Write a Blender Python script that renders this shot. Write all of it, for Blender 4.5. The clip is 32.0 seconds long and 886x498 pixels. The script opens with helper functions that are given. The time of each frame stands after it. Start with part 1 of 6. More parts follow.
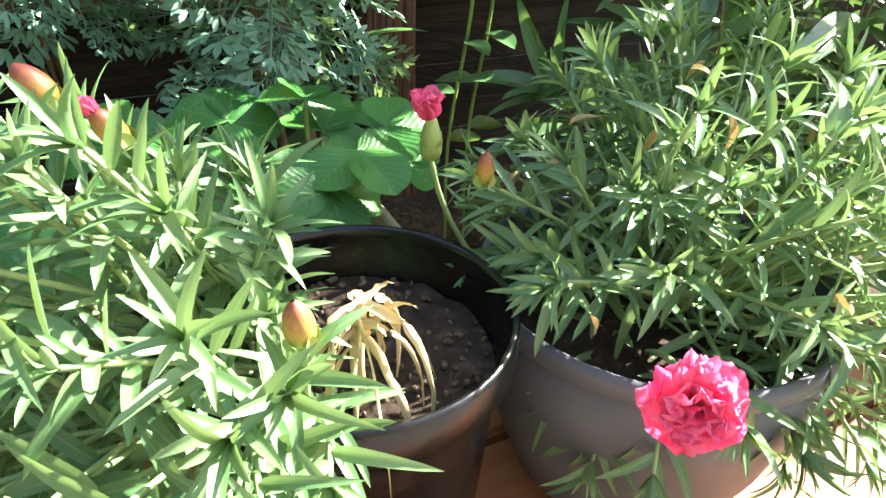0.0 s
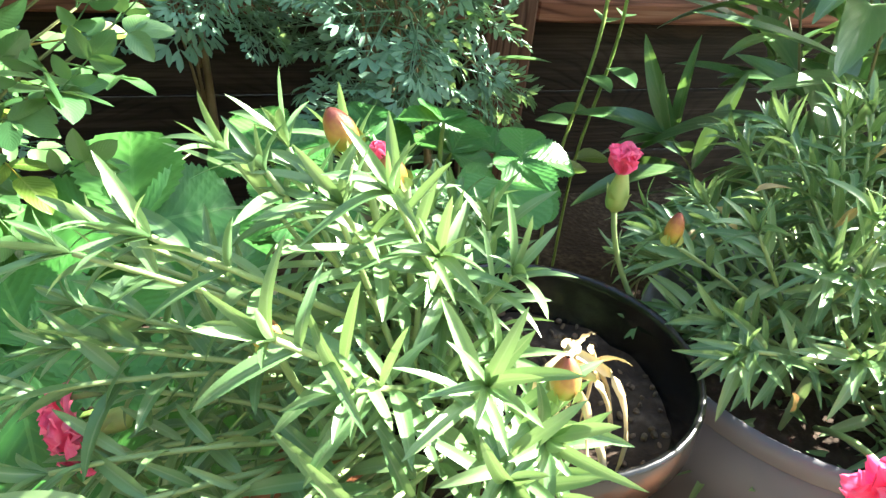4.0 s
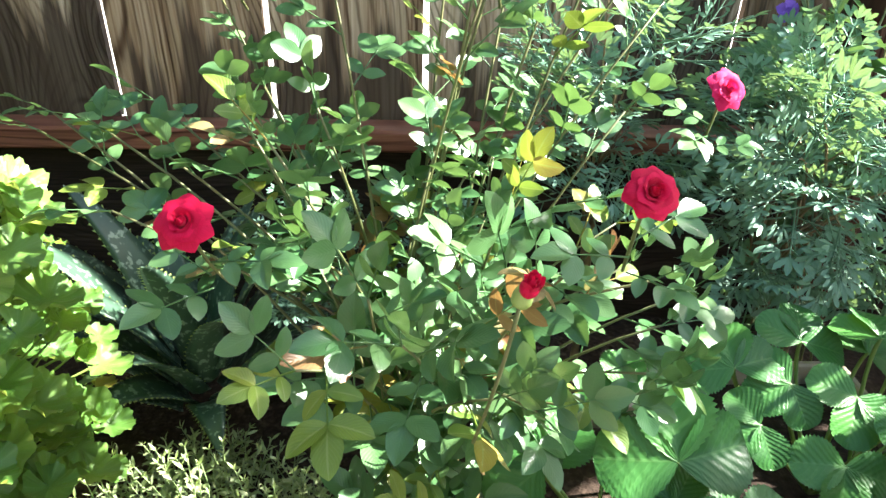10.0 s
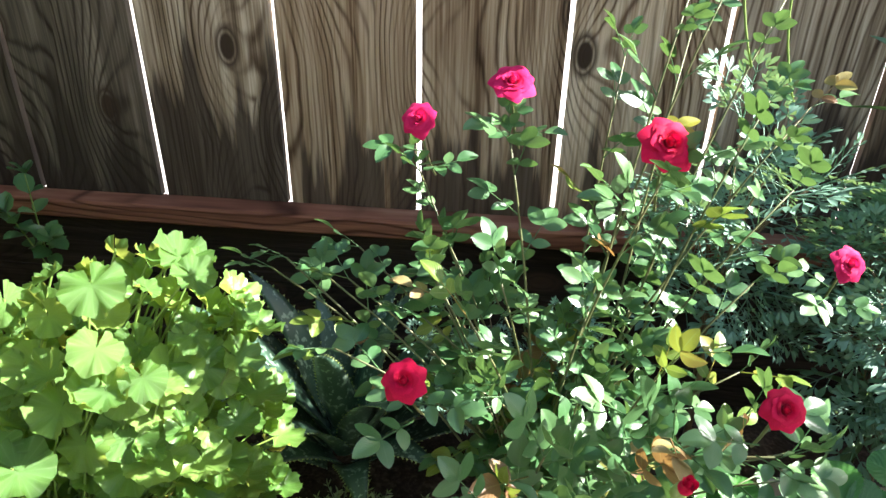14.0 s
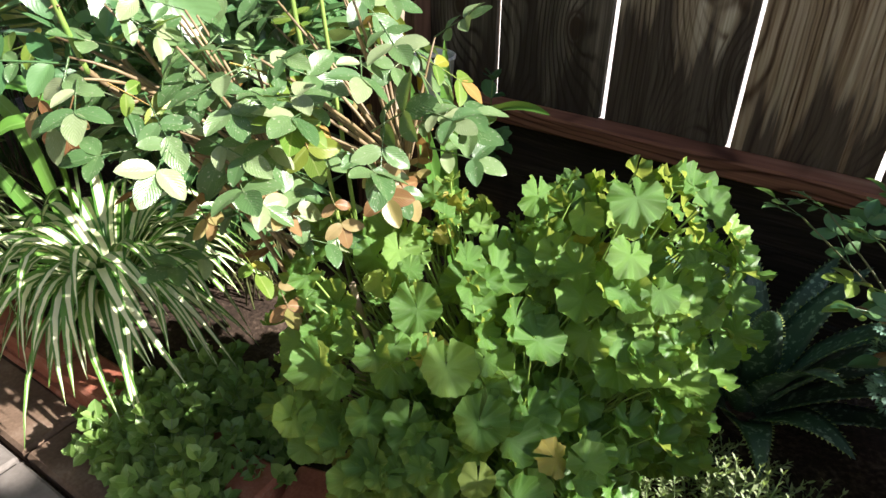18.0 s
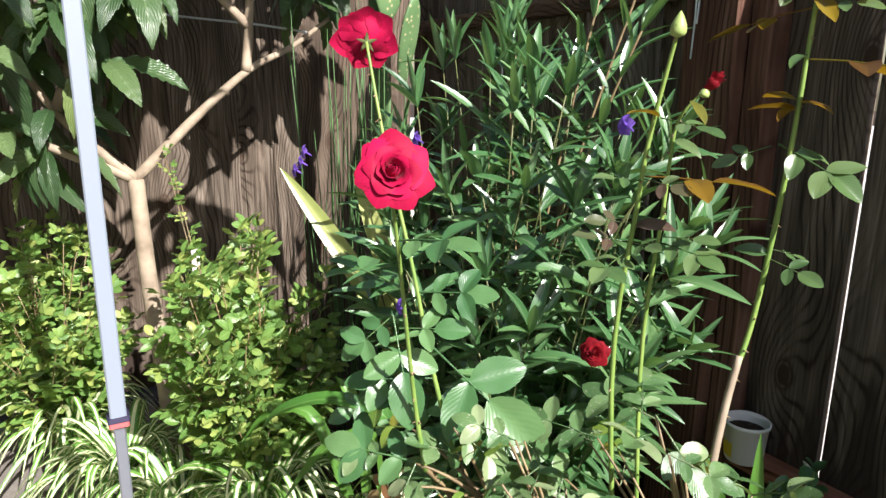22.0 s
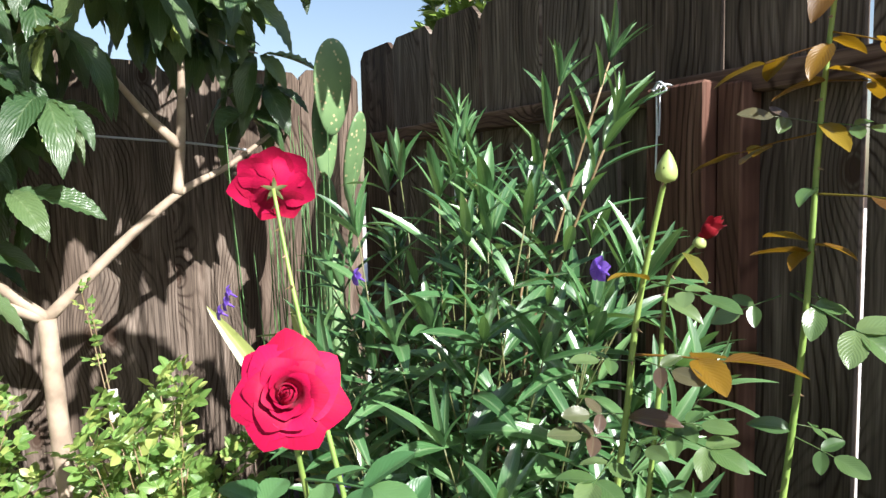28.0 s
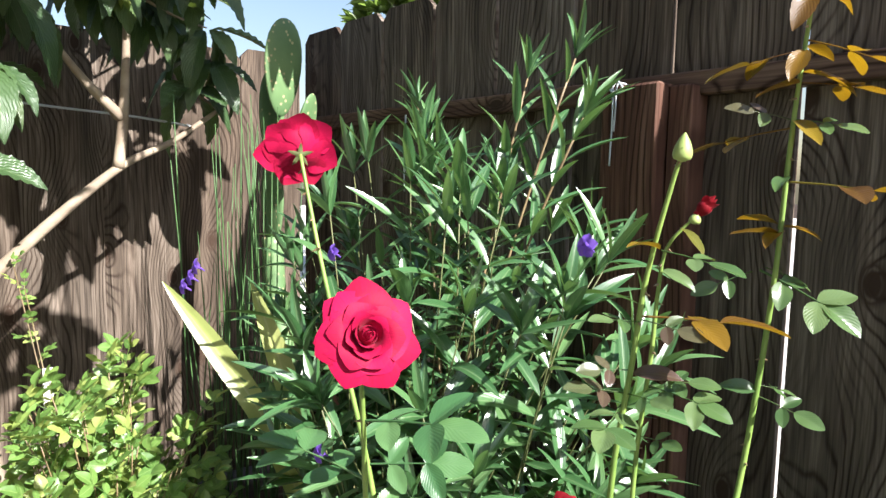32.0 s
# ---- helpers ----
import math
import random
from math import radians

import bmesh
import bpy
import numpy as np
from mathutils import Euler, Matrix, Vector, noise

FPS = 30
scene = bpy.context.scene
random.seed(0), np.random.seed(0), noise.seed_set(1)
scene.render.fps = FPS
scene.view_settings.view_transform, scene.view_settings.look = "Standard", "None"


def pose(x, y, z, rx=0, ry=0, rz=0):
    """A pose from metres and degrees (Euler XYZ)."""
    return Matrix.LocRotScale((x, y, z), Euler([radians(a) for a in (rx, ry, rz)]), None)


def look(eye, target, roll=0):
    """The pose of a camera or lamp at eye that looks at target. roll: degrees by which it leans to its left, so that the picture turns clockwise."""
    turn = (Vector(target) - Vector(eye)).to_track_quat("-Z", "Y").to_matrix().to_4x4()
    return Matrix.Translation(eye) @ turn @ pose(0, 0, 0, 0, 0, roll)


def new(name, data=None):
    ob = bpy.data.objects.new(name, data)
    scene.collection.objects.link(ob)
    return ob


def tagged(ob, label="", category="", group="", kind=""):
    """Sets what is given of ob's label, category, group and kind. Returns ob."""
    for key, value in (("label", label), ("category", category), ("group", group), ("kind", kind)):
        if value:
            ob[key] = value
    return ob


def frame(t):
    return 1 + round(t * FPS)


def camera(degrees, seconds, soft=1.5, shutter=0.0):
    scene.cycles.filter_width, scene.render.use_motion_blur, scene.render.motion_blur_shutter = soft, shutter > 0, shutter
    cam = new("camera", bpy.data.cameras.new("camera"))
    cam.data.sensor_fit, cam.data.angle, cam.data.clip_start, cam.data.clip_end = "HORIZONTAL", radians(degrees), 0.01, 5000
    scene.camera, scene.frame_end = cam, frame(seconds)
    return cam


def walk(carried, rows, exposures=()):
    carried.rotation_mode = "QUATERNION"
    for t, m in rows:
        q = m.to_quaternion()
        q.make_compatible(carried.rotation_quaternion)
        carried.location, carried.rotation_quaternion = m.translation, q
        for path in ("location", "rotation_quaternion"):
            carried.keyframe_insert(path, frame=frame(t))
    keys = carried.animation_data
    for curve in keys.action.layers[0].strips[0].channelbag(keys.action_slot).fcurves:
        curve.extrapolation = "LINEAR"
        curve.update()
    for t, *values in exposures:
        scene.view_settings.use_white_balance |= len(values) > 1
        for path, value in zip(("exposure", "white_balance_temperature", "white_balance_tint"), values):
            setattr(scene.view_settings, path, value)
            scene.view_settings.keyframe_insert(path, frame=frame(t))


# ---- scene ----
cam = camera(67.4, 32.0)
PATH = [
    (0, (1.232, -1.354, 0.685), (1.992, 0.173, -0.359), 1.8),
    (0.5, (1.263, -1.369, 0.667), (2.002, 0.182, -0.358), 4.0),
    (1, (1.278, -1.375, 0.661), (2.02, 0.189, -0.341), 5.6),
    (1.5, (1.283, -1.367, 0.659), (2.002, 0.191, -0.369), 5.2),
    (2, (1.283, -1.362, 0.663), (2.001, 0.2, -0.36), 5.6),
    (2.5, (1.267, -1.354, 0.679), (1.948, 0.219, -0.352), 5.3),
    (3, (1.244, -1.345, 0.692), (1.91, 0.256, -0.307), 5.8),
    (3.5, (1.207, -1.336, 0.699), (1.838, 0.28, -0.296), 5.8),
    (4, (1.167, -1.333, 0.701), (1.775, 0.276, -0.319), 5.8),
    (4.5, (1.122, -1.329, 0.701), (1.682, 0.289, -0.332), 5.8),
    (6.5, (1.027, -1.324, 0.69), (1.413, 0.29, -0.426), 4.6),
    (7, (1.002, -1.313, 0.706), (1.358, 0.312, -0.405), 4.7),
    (7.5, (0.973, -1.309, 0.743), (1.225, 0.344, -0.353), 3.8),
    (8, (0.932, -1.286, 0.783), (1.157, 0.375, -0.308), 4.7),
    (8.5, (0.901, -1.275, 0.833), (1.075, 0.407, -0.234), 3.5),
    (9, (0.875, -1.272, 0.859), (1.001, 0.426, -0.19), 2.6),
    (9.5, (0.865, -1.272, 0.883), (0.968, 0.438, -0.149), 2.2),
    (10, (0.855, -1.273, 0.911), (0.95, 0.454, -0.093), 1.9),
    (10.5, (0.847, -1.28, 0.94), (0.911, 0.467, -0.031), 1.3),
    (11, (0.837, -1.287, 0.979), (0.876, 0.493, 0.069), 0.8),
    (11.5, (0.825, -1.293, 1.013), (0.838, 0.513, 0.154), 1.1),
    (12, (0.818, -1.291, 1.043), (0.826, 0.526, 0.206), 1.4),
    (12.5, (0.811, -1.297, 1.075), (0.801, 0.536, 0.275), 1.2),
    (13, (0.799, -1.315, 1.092), (0.726, 0.503, 0.263), 1.4),
    (13.5, (0.789, -1.322, 1.089), (0.672, 0.466, 0.201), 1.2),
    (15.5, (0.695, -1.409, 1.07), (0.214, 0.215, 0.007), 1.3),
    (16, (0.656, -1.432, 1.053), (0.039, 0.114, -0.055), 0.6),
    (16.5, (0.622, -1.452, 1.066), (-0.123, 0.026, -0.057), 0.8),
    (17, (0.588, -1.463, 1.075), (-0.221, -0.017, -0.045), 0.3),
    (17.5, (0.555, -1.471, 1.08), (-0.326, -0.068, -0.039), 0.2),
    (18, (0.517, -1.47, 1.095), (-0.406, -0.085, -0.014), -0.0),
    (18.5, (0.468, -1.457, 1.115), (-0.518, -0.107, 0.017), -1.0),
    (19, (0.414, -1.452, 1.139), (-0.685, -0.128, 0.12), -1.9),
    (19.5, (0.385, -1.464, 1.163), (-0.8, -0.162, 0.214), -1.7),
    (20, (0.384, -1.464, 1.202), (-0.925, -0.214, 0.35), -2.3),
    (20.5, (0.408, -1.47, 1.239), (-1.063, -0.333, 0.501), 0.1),
    (21, (0.434, -1.467, 1.279), (-1.132, -0.387, 0.659), 1.1),
    (21.5, (0.449, -1.464, 1.309), (-1.189, -0.451, 0.77), 1.4),
    (22, (0.47, -1.459, 1.338), (-1.216, -0.486, 0.877), 0.6),
    (22.5, (0.489, -1.463, 1.363), (-1.236, -0.511, 1.014), 0.6),
    (23, (0.499, -1.468, 1.373), (-1.244, -0.529, 1.084), 0.9),
    (23.5, (0.502, -1.459, 1.376), (-1.249, -0.534, 1.092), 0.3),
    (24, (0.49, -1.457, 1.375), (-1.259, -0.533, 1.076), -0.1),
    (24.5, (0.468, -1.456, 1.378), (-1.271, -0.508, 1.102), -1.1),
    (25, (0.443, -1.449, 1.377), (-1.276, -0.468, 1.086), -0.6),
    (25.5, (0.405, -1.437, 1.379), (-1.285, -0.409, 1.083), -1.0),
    (27.5, (0.3, -1.355, 1.391), (-1.351, -0.25, 1.16), -1.8),
    (28, (0.305, -1.325, 1.399), (-1.362, -0.235, 1.215), -1.4),
    (28.5, (0.309, -1.326, 1.405), (-1.34, -0.203, 1.266), -1.4),
    (29, (0.317, -1.336, 1.412), (-1.302, -0.167, 1.311), -1.2),
    (29.5, (0.336, -1.366, 1.409), (-1.21, -0.1, 1.325), -0.9),
    (30, (0.345, -1.38, 1.407), (-1.154, -0.061, 1.285), -1.6),
    (30.5, (0.339, -1.417, 1.392), (-1.183, -0.132, 1.206), -1.7),
    (31, (0.32, -1.424, 1.386), (-1.221, -0.172, 1.154), -1.4),
    (31.5, (0.297, -1.44, 1.38), (-1.24, -0.183, 1.14), -1.0),
    (32, (0.274, -1.445, 1.375), (-1.235, -0.148, 1.174), 1.1),
]
EXPOSURES = [(0, 3.28, 6550, 9), (2, 3.34, 6550, 8), (4, 3.5, 6550, 5), (7, 3.5, 6450, 4), (9, 3.24, 6350, 10), (13, 2.75, 6250, 14), (16, 2.15, 6200, 17), (19, 1.50, 6400, 16), (21, 1.27, 6250, 16), (23, 1.36, 6150, 16), (25, 1.40, 6050, 16), (28, 1.55, 6050, 17), (30, 1.80, 6100, 15), (32, 1.70, 6100, 16)]
walk(cam, [(t, look(eye, target, roll)) for t, eye, target, roll in PATH], EXPOSURES)

# ---- world and sun ----
SUN_DIR = Vector((0.79, 0.14, 0.60)).normalized()
world = bpy.data.worlds.new("sky")
world.use_nodes = True
scene.world = world
wn, wl = world.node_tree.nodes, world.node_tree.links
sky = wn.new("ShaderNodeTexSky")
sky.sky_type, sky.sun_disc = 'NISHITA', False
sky.dust_density = 1.6
sky.air_density = 1.4
sky.sun_elevation = math.asin(SUN_DIR.z)
sky.sun_rotation = math.atan2(SUN_DIR.x, SUN_DIR.y)
wl.new(sky.outputs[0], wn["Background"].inputs[0])
wn["Background"].inputs[1].default_value = 0.058
sun = new("sun", bpy.data.lights.new("sun", "SUN"))
sun.data.energy, sun.data.angle, sun.data.color = 5.0, radians(0.53), (1.0, 0.95, 0.87)
sun.matrix_world = look(SUN_DIR * 10, (0, 0, 0))

# ---- materials ----


class Mat:
    """A node material with short-hand for building its graph."""

    def __init__(self, name, rough=0.6, spec=0.5):
        self.m = bpy.data.materials.new(name)
        self.m.use_nodes = True
        self.n, self.l = self.m.node_tree.nodes, self.m.node_tree.links
        self.p = self.n["Principled BSDF"]
        self.p.inputs["Roughness"].default_value = rough
        self.p.inputs["Specular IOR Level"].default_value = spec
        self.out = self.n["Material Output"]

    def node(self, kind, **kw):
        nd = self.n.new(kind)
        for k, v in kw.items():
            nd.inputs[k.replace("_", " ")].default_value = v
        return nd

    def link(self, a, b):
        self.l.new(a, b)

    def coords(self, which="Object"):
        return self.n.new("ShaderNodeTexCoord").outputs[which]

    def noise(self, vec, scale, detail=4.0, stretch=None):
        if stretch:
            mp = self.n.new("ShaderNodeMapping")
            mp.inputs["Scale"].default_value = stretch
            self.link(vec, mp.inputs["Vector"])
            vec = mp.outputs[0]
        nd = self.node("ShaderNodeTexNoise", Scale=scale, Detail=detail)
        self.link(vec, nd.inputs["Vector"])
        return nd.outputs["Fac"]

    def ramp(self, fac, stops):
        nd = self.n.new("ShaderNodeValToRGB")
        cr = nd.color_ramp
        while len(cr.elements) < len(stops):
            cr.elements.new(0.5)
        for e, (pos, col) in zip(cr.elements, stops):
            e.position, e.color = pos, (*col, 1.0)
        self.link(fac, nd.inputs["Fac"])
        return nd.outputs["Color"]

    def math(self, op, a, b=None, c=None):
        nd = self.n.new("ShaderNodeMath")
        nd.operation = op
        for i, v in enumerate((a, b, c)):
            if v is None:
                continue
            if isinstance(v, (int, float)):
                nd.inputs[i].default_value = v
            else:
                self.link(v, nd.inputs[i])
        return nd.outputs[0]

    def mix(self, fac, a, b, mode="MIX"):
        nd = self.n.new("ShaderNodeMix")
        nd.data_type, nd.blend_type = "RGBA", mode
        for sock, v in ((nd.inputs[0], fac), (nd.inputs[6], a), (nd.inputs[7], b)):
            if isinstance(v, (int, float)):
                sock.default_value = v
            elif isinstance(v, tuple):
                sock.default_value = (*v, 1.0)
            else:
                self.link(v, sock)
        return nd.outputs[2]

    def bump(self, height, strength=0.3, distance=0.002):
        nd = self.node("ShaderNodeBump", Strength=strength, Distance=distance)
        self.link(height, nd.inputs["Height"])
        self.link(nd.outputs[0], self.p.inputs["Normal"])

    def color(self, c):
        if isinstance(c, tuple):
            self.p.inputs["Base Color"].default_value = (*c, 1.0)
        else:
            self.link(c, self.p.inputs["Base Color"])

    def random(self):
        """One number per object and per loose piece."""
        a = self.n.new("ShaderNodeObjectInfo").outputs["Random"]
        b = self.n.new("ShaderNodeNewGeometry").outputs["Random Per Island"]
        return self.math("FRACT", self.math("ADD", a, b))

    def translucent(self, col, amount):
        t = self.n.new("ShaderNodeBsdfTranslucent")
        if isinstance(col, tuple):
            t.inputs[0].default_value = (*col, 1.0)
        else:
            self.link(col, t.inputs[0])
        mx = self.n.new("ShaderNodeMixShader")
        mx.inputs[0].default_value = amount
        self.link(self.p.outputs[0], mx.inputs[1])
        self.link(t.outputs[0], mx.inputs[2])
        self.link(mx.outputs[0], self.out.inputs["Surface"])


def leaf_mat(name, stops, vein, rough=0.34, trans=0.3, tint=(0.35, 0.5, 0.06), veins=9.0, rib=0.035, spots=None, spec=0.5, lift=0.35, bump=0.25):
    """Leaf skin: base colour per leaf from stops, pale midrib and side veins along the leaf's own length, blotches."""
    m = Mat(name, rough, spec)
    uv = m.n.new("ShaderNodeUVMap").outputs[0]
    sep = m.n.new("ShaderNodeSeparateXYZ")
    m.link(uv, sep.inputs[0])
    u, v = sep.outputs[0], sep.outputs[1]
    side = m.math("ABSOLUTE", m.math("SUBTRACT", u, 0.5))
    base = m.ramp(m.random(), stops)
    blot = m.noise(m.coords("Object"), 60.0, 3.0)
    base = m.mix(m.math("MULTIPLY", blot, 0.45), base, m.mix(1.0, base, (0.55, 0.62, 0.5), "MULTIPLY"))
    wav = m.math("SINE", m.math("MULTIPLY", m.math("SUBTRACT", v, m.math("MULTIPLY", side, 0.9)), veins * 6.283))
    ridge = m.math("POWER", m.math("MAXIMUM", wav, 0.0), 6.0)
    ribm = m.math("LESS_THAN", side, rib)
    lines = m.math("MAXIMUM", m.math("MULTIPLY", ridge, 0.35), m.math("MULTIPLY", ribm, 0.8))
    col = m.mix(m.math("MULTIPLY", lines, lift * 2), base, vein)
    if spots:
        sp = m.noise(m.coords("Object"), 35.0, 2.0)
        col = m.mix(m.math("GREATER_THAN", sp, 0.66), col, spots)
    m.color(col)
    m.bump(m.math("ADD", m.math("MULTIPLY", wav, 0.5), m.math("MULTIPLY", blot, 0.6)), bump, 0.0008)
    m.translucent(m.mix(0.6, col, tint), trans)
    return m.m


M = {}
M["rose_leaf"] = leaf_mat("rose_leaf", [(0, (0.042, 0.12, 0.042)), (0.5, (0.068, 0.165, 0.058)), (1, (0.12, 0.23, 0.085))], (0.15, 0.26, 0.12), trans=0.17, rough=0.33, lift=0.1, bump=0.15, spec=0.5, tint=(0.28, 0.5, 0.10), rib=0.02)
# Lighter, greyer rose leaf: the sun on the lower crown is put into its colour.
M["sunlit_leaf"] = leaf_mat("sunlit_rose_leaf", [(0, (0.055, 0.125, 0.042)), (0.45, (0.085, 0.17, 0.06)), (0.8, (0.15, 0.235, 0.095)), (1, (0.30, 0.35, 0.19))], (0.24, 0.32, 0.17), trans=0.18, rough=0.3, lift=0.12, bump=0.3, rib=0.02, spec=0.6, spots=(0.30, 0.33, 0.22))
M["cane_leaf"] = leaf_mat("rose_cane_leaf", [(0, (0.05, 0.105, 0.035)), (0.5, (0.075, 0.14, 0.045)), (1, (0.12, 0.18, 0.07))], (0.15, 0.22, 0.10), trans=0.22, rough=0.27, lift=0.1, bump=0.2, spec=0.6)
M["plum_leaf"] = leaf_mat("plum_tinted_leaf", [(0, (0.09, 0.045, 0.04)), (0.5, (0.09, 0.09, 0.045)), (1, (0.08, 0.14, 0.05))], (0.15, 0.15, 0.08), trans=0.25, rough=0.28, spec=0.6, tint=(0.35, 0.2, 0.06), lift=0.2)
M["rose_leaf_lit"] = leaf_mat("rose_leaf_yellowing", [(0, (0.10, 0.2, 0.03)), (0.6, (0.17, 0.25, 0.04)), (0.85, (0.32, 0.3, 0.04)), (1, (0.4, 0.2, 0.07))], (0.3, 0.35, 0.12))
M["rose_leaf_brown"] = leaf_mat("rose_leaf_brown", [(0, (0.20, 0.085, 0.035)), (0.4, (0.28, 0.17, 0.075)), (0.7, (0.34, 0.26, 0.12)), (1, (0.22, 0.24, 0.06))], (0.33, 0.25, 0.11), tint=(0.45, 0.26, 0.06))
M["bronze_leaf"] = leaf_mat("bronze_leaf", [(0, (0.075, 0.035, 0.012)), (0.4, (0.16, 0.085, 0.010)), (0.8, (0.22, 0.15, 0.012)), (1, (0.10, 0.12, 0.025))], (0.24, 0.15, 0.03), tint=(0.66, 0.38, 0.006), trans=0.26, lift=0.06, spec=0.4, rough=0.32)
M["straw_leaf"] = leaf_mat("strawberry_leaf", [(0, (0.032, 0.125, 0.028)), (0.6, (0.05, 0.18, 0.036)), (1, (0.08, 0.235, 0.05))], (0.15, 0.32, 0.09), rough=0.38, spec=0.3, trans=0.14, veins=7.5, bump=0.35, lift=0.2, rib=0.02)
M["carn_leaf"] = leaf_mat("carnation_leaf", [(0, (0.085, 0.18, 0.07)), (0.6, (0.135, 0.25, 0.10)), (1, (0.22, 0.335, 0.15))], (0.28, 0.37, 0.2), rough=0.38, trans=0.18, tint=(0.34, 0.5, 0.14), veins=0.01, rib=0.06, lift=0.2)
M["dry_leaf"] = leaf_mat("dry_leaf", [(0, (0.4, 0.27, 0.1)), (1, (0.55, 0.42, 0.22))], (0.5, 0.4, 0.2), trans=0.15, tint=(0.5, 0.35, 0.1))
M["rue_leaf"] = leaf_mat("blue_green_leaf", [(0, (0.115, 0.25, 0.17)), (1, (0.24, 0.42, 0.31))], (0.25, 0.35, 0.3), rough=0.6, trans=0.2, veins=0.01)
M["wispy_leaf"] = leaf_mat("wispy_groundcover_leaf", [(0, (0.26, 0.36, 0.14)), (1, (0.5, 0.56, 0.32))], (0.4, 0.5, 0.3), trans=0.4)


def scalloped_leaf():
    """Round leaf skin with veins that fan out from the stalk."""
    m = Mat("geranium_leaf", 0.42)
    uv = m.n.new("ShaderNodeUVMap").outputs[0]
    sep = m.n.new("ShaderNodeSeparateXYZ")
    m.link(uv, sep.inputs[0])
    dx, dy = m.math("SUBTRACT", sep.outputs[0], 0.5), m.math("SUBTRACT", sep.outputs[1], 0.5)
    ang = m.math("ARCTAN2", dx, dy)
    rad = m.math("SQRT", m.math("ADD", m.math("MULTIPLY", dx, dx), m.math("MULTIPLY", dy, dy)))
    fan = m.math("POWER", m.math("MAXIMUM", m.math("COSINE", m.math("MULTIPLY", ang, 7.0)), 0.0), 14.0)
    fine = m.math("POWER", m.math("MAXIMUM", m.math("COSINE", m.math("MULTIPLY", ang, 21.0)), 0.0), 5.0)
    net = m.noise(m.coords("Object"), 140.0, 3.0)
    base = m.ramp(m.random(), [(0, (0.07, 0.175, 0.03)), (0.5, (0.11, 0.255, 0.05)), (0.975, (0.23, 0.39, 0.085)), (0.992, (0.45, 0.36, 0.08))])
    base = m.mix(m.math("MULTIPLY", net, 0.6), base, m.mix(1.0, base, (0.5, 0.6, 0.45), "MULTIPLY"))
    veins = m.math("MAXIMUM", m.math("MULTIPLY", fan, 0.12), m.math("MULTIPLY", m.math("MULTIPLY", fine, rad), 0.6))
    col = m.mix(veins, base, (0.3, 0.42, 0.17))
    m.color(col)
    m.bump(m.math("ADD", m.math("MULTIPLY", veins, -1.2), net), 0.6, 0.0015)
    m.translucent(m.mix(0.6, col, (0.64, 0.72, 0.12)), 0.42)
    return m.m


M["geranium_leaf"] = scalloped_leaf()
M["mint_leaf"] = leaf_mat("groundcover_leaf", [(0, (0.13, 0.26, 0.06)), (1, (0.29, 0.44, 0.13))], (0.34, 0.46, 0.17), trans=0.38)
M["ruellia_leaf"] = leaf_mat("narrow_dark_leaf", [(0, (0.032, 0.098, 0.032)), (0.6, (0.06, 0.155, 0.052)), (1, (0.115, 0.225, 0.08))], (0.2, 0.29, 0.14), rough=0.3, spec=1.0, trans=0.13, tint=(0.32, 0.58, 0.10), veins=7.0, rib=0.05, lift=0.3, bump=0.15)
M["shrub_leaf"] = leaf_mat("light_shrub_leaf", [(0, (0.08, 0.18, 0.04)), (0.55, (0.16, 0.29, 0.065)), (1, (0.38, 0.44, 0.12))], (0.3, 0.4, 0.14), trans=0.28, tint=(0.45, 0.6, 0.10))
M["loquat_leaf"] = leaf_mat("loquat_leaf", [(0, (0.026, 0.062, 0.022)), (0.6, (0.05, 0.1, 0.036)), (0.93, (0.11, 0.17, 0.065)), (1, (0.3, 0.36, 0.08))], (0.2, 0.26, 0.13), rough=0.36, spec=0.55, trans=0.14, veins=11.0, bump=1.0, rib=0.025, lift=0.14)
M["strap_leaf"] = leaf_mat("strap_leaf", [(0, (0.07, 0.2, 0.035)), (1, (0.14, 0.3, 0.05))], (0.2, 0.36, 0.1), rough=0.35, trans=0.3, veins=0.01)
M["conifer_leaf"] = leaf_mat("conifer_leaf", [(0, (0.06, 0.13, 0.02)), (1, (0.16, 0.24, 0.04))], (0.2, 0.28, 0.06), trans=0.2)


def striped_leaf():
    m = Mat("variegated_leaf", 0.42)
    uv = m.n.new("ShaderNodeUVMap").outputs[0]
    sep = m.n.new("ShaderNodeSeparateXYZ")
    m.link(uv, sep.inputs[0])
    side = m.math("ABSOLUTE", m.math("SUBTRACT", sep.outputs[0], 0.5))
    side = m.math("ADD", side, m.math("MULTIPLY", m.math("SUBTRACT", m.random(), 0.5), 0.22))
    green = m.ramp(m.random(), [(0, (0.07, 0.20, 0.03)), (1, (0.16, 0.32, 0.06))])
    col = m.mix(m.math("LESS_THAN", side, 0.22), green, (0.86, 0.87, 0.56))
    m.color(col)
    m.translucent(col, 0.3)
    return m.m


M["spider_leaf"] = striped_leaf()


def aloe_skin():
    m = Mat("aloe_skin", 0.42)
    co = m.coords("Object")
    spot = m.noise(co, 120.0, 2.0, (1, 1, 0.6))
    bands = m.noise(co, 30.0, 2.0)
    base = m.ramp(m.noise(co, 9.0), [(0.3, (0.02, 0.052, 0.03)), (0.7, (0.048, 0.10, 0.06))])
    f = m.math("ADD", m.math("MULTIPLY", spot, 0.75), m.math("MULTIPLY", bands, 0.25))
    m.color(m.mix(m.ramp(f, [(0.55, (0, 0, 0)), (0.62, (1, 1, 1))]), base, (0.2, 0.29, 0.21)))
    m.bump(spot, 0.25, 0.001)
    return m.m


M["aloe"] = aloe_skin()


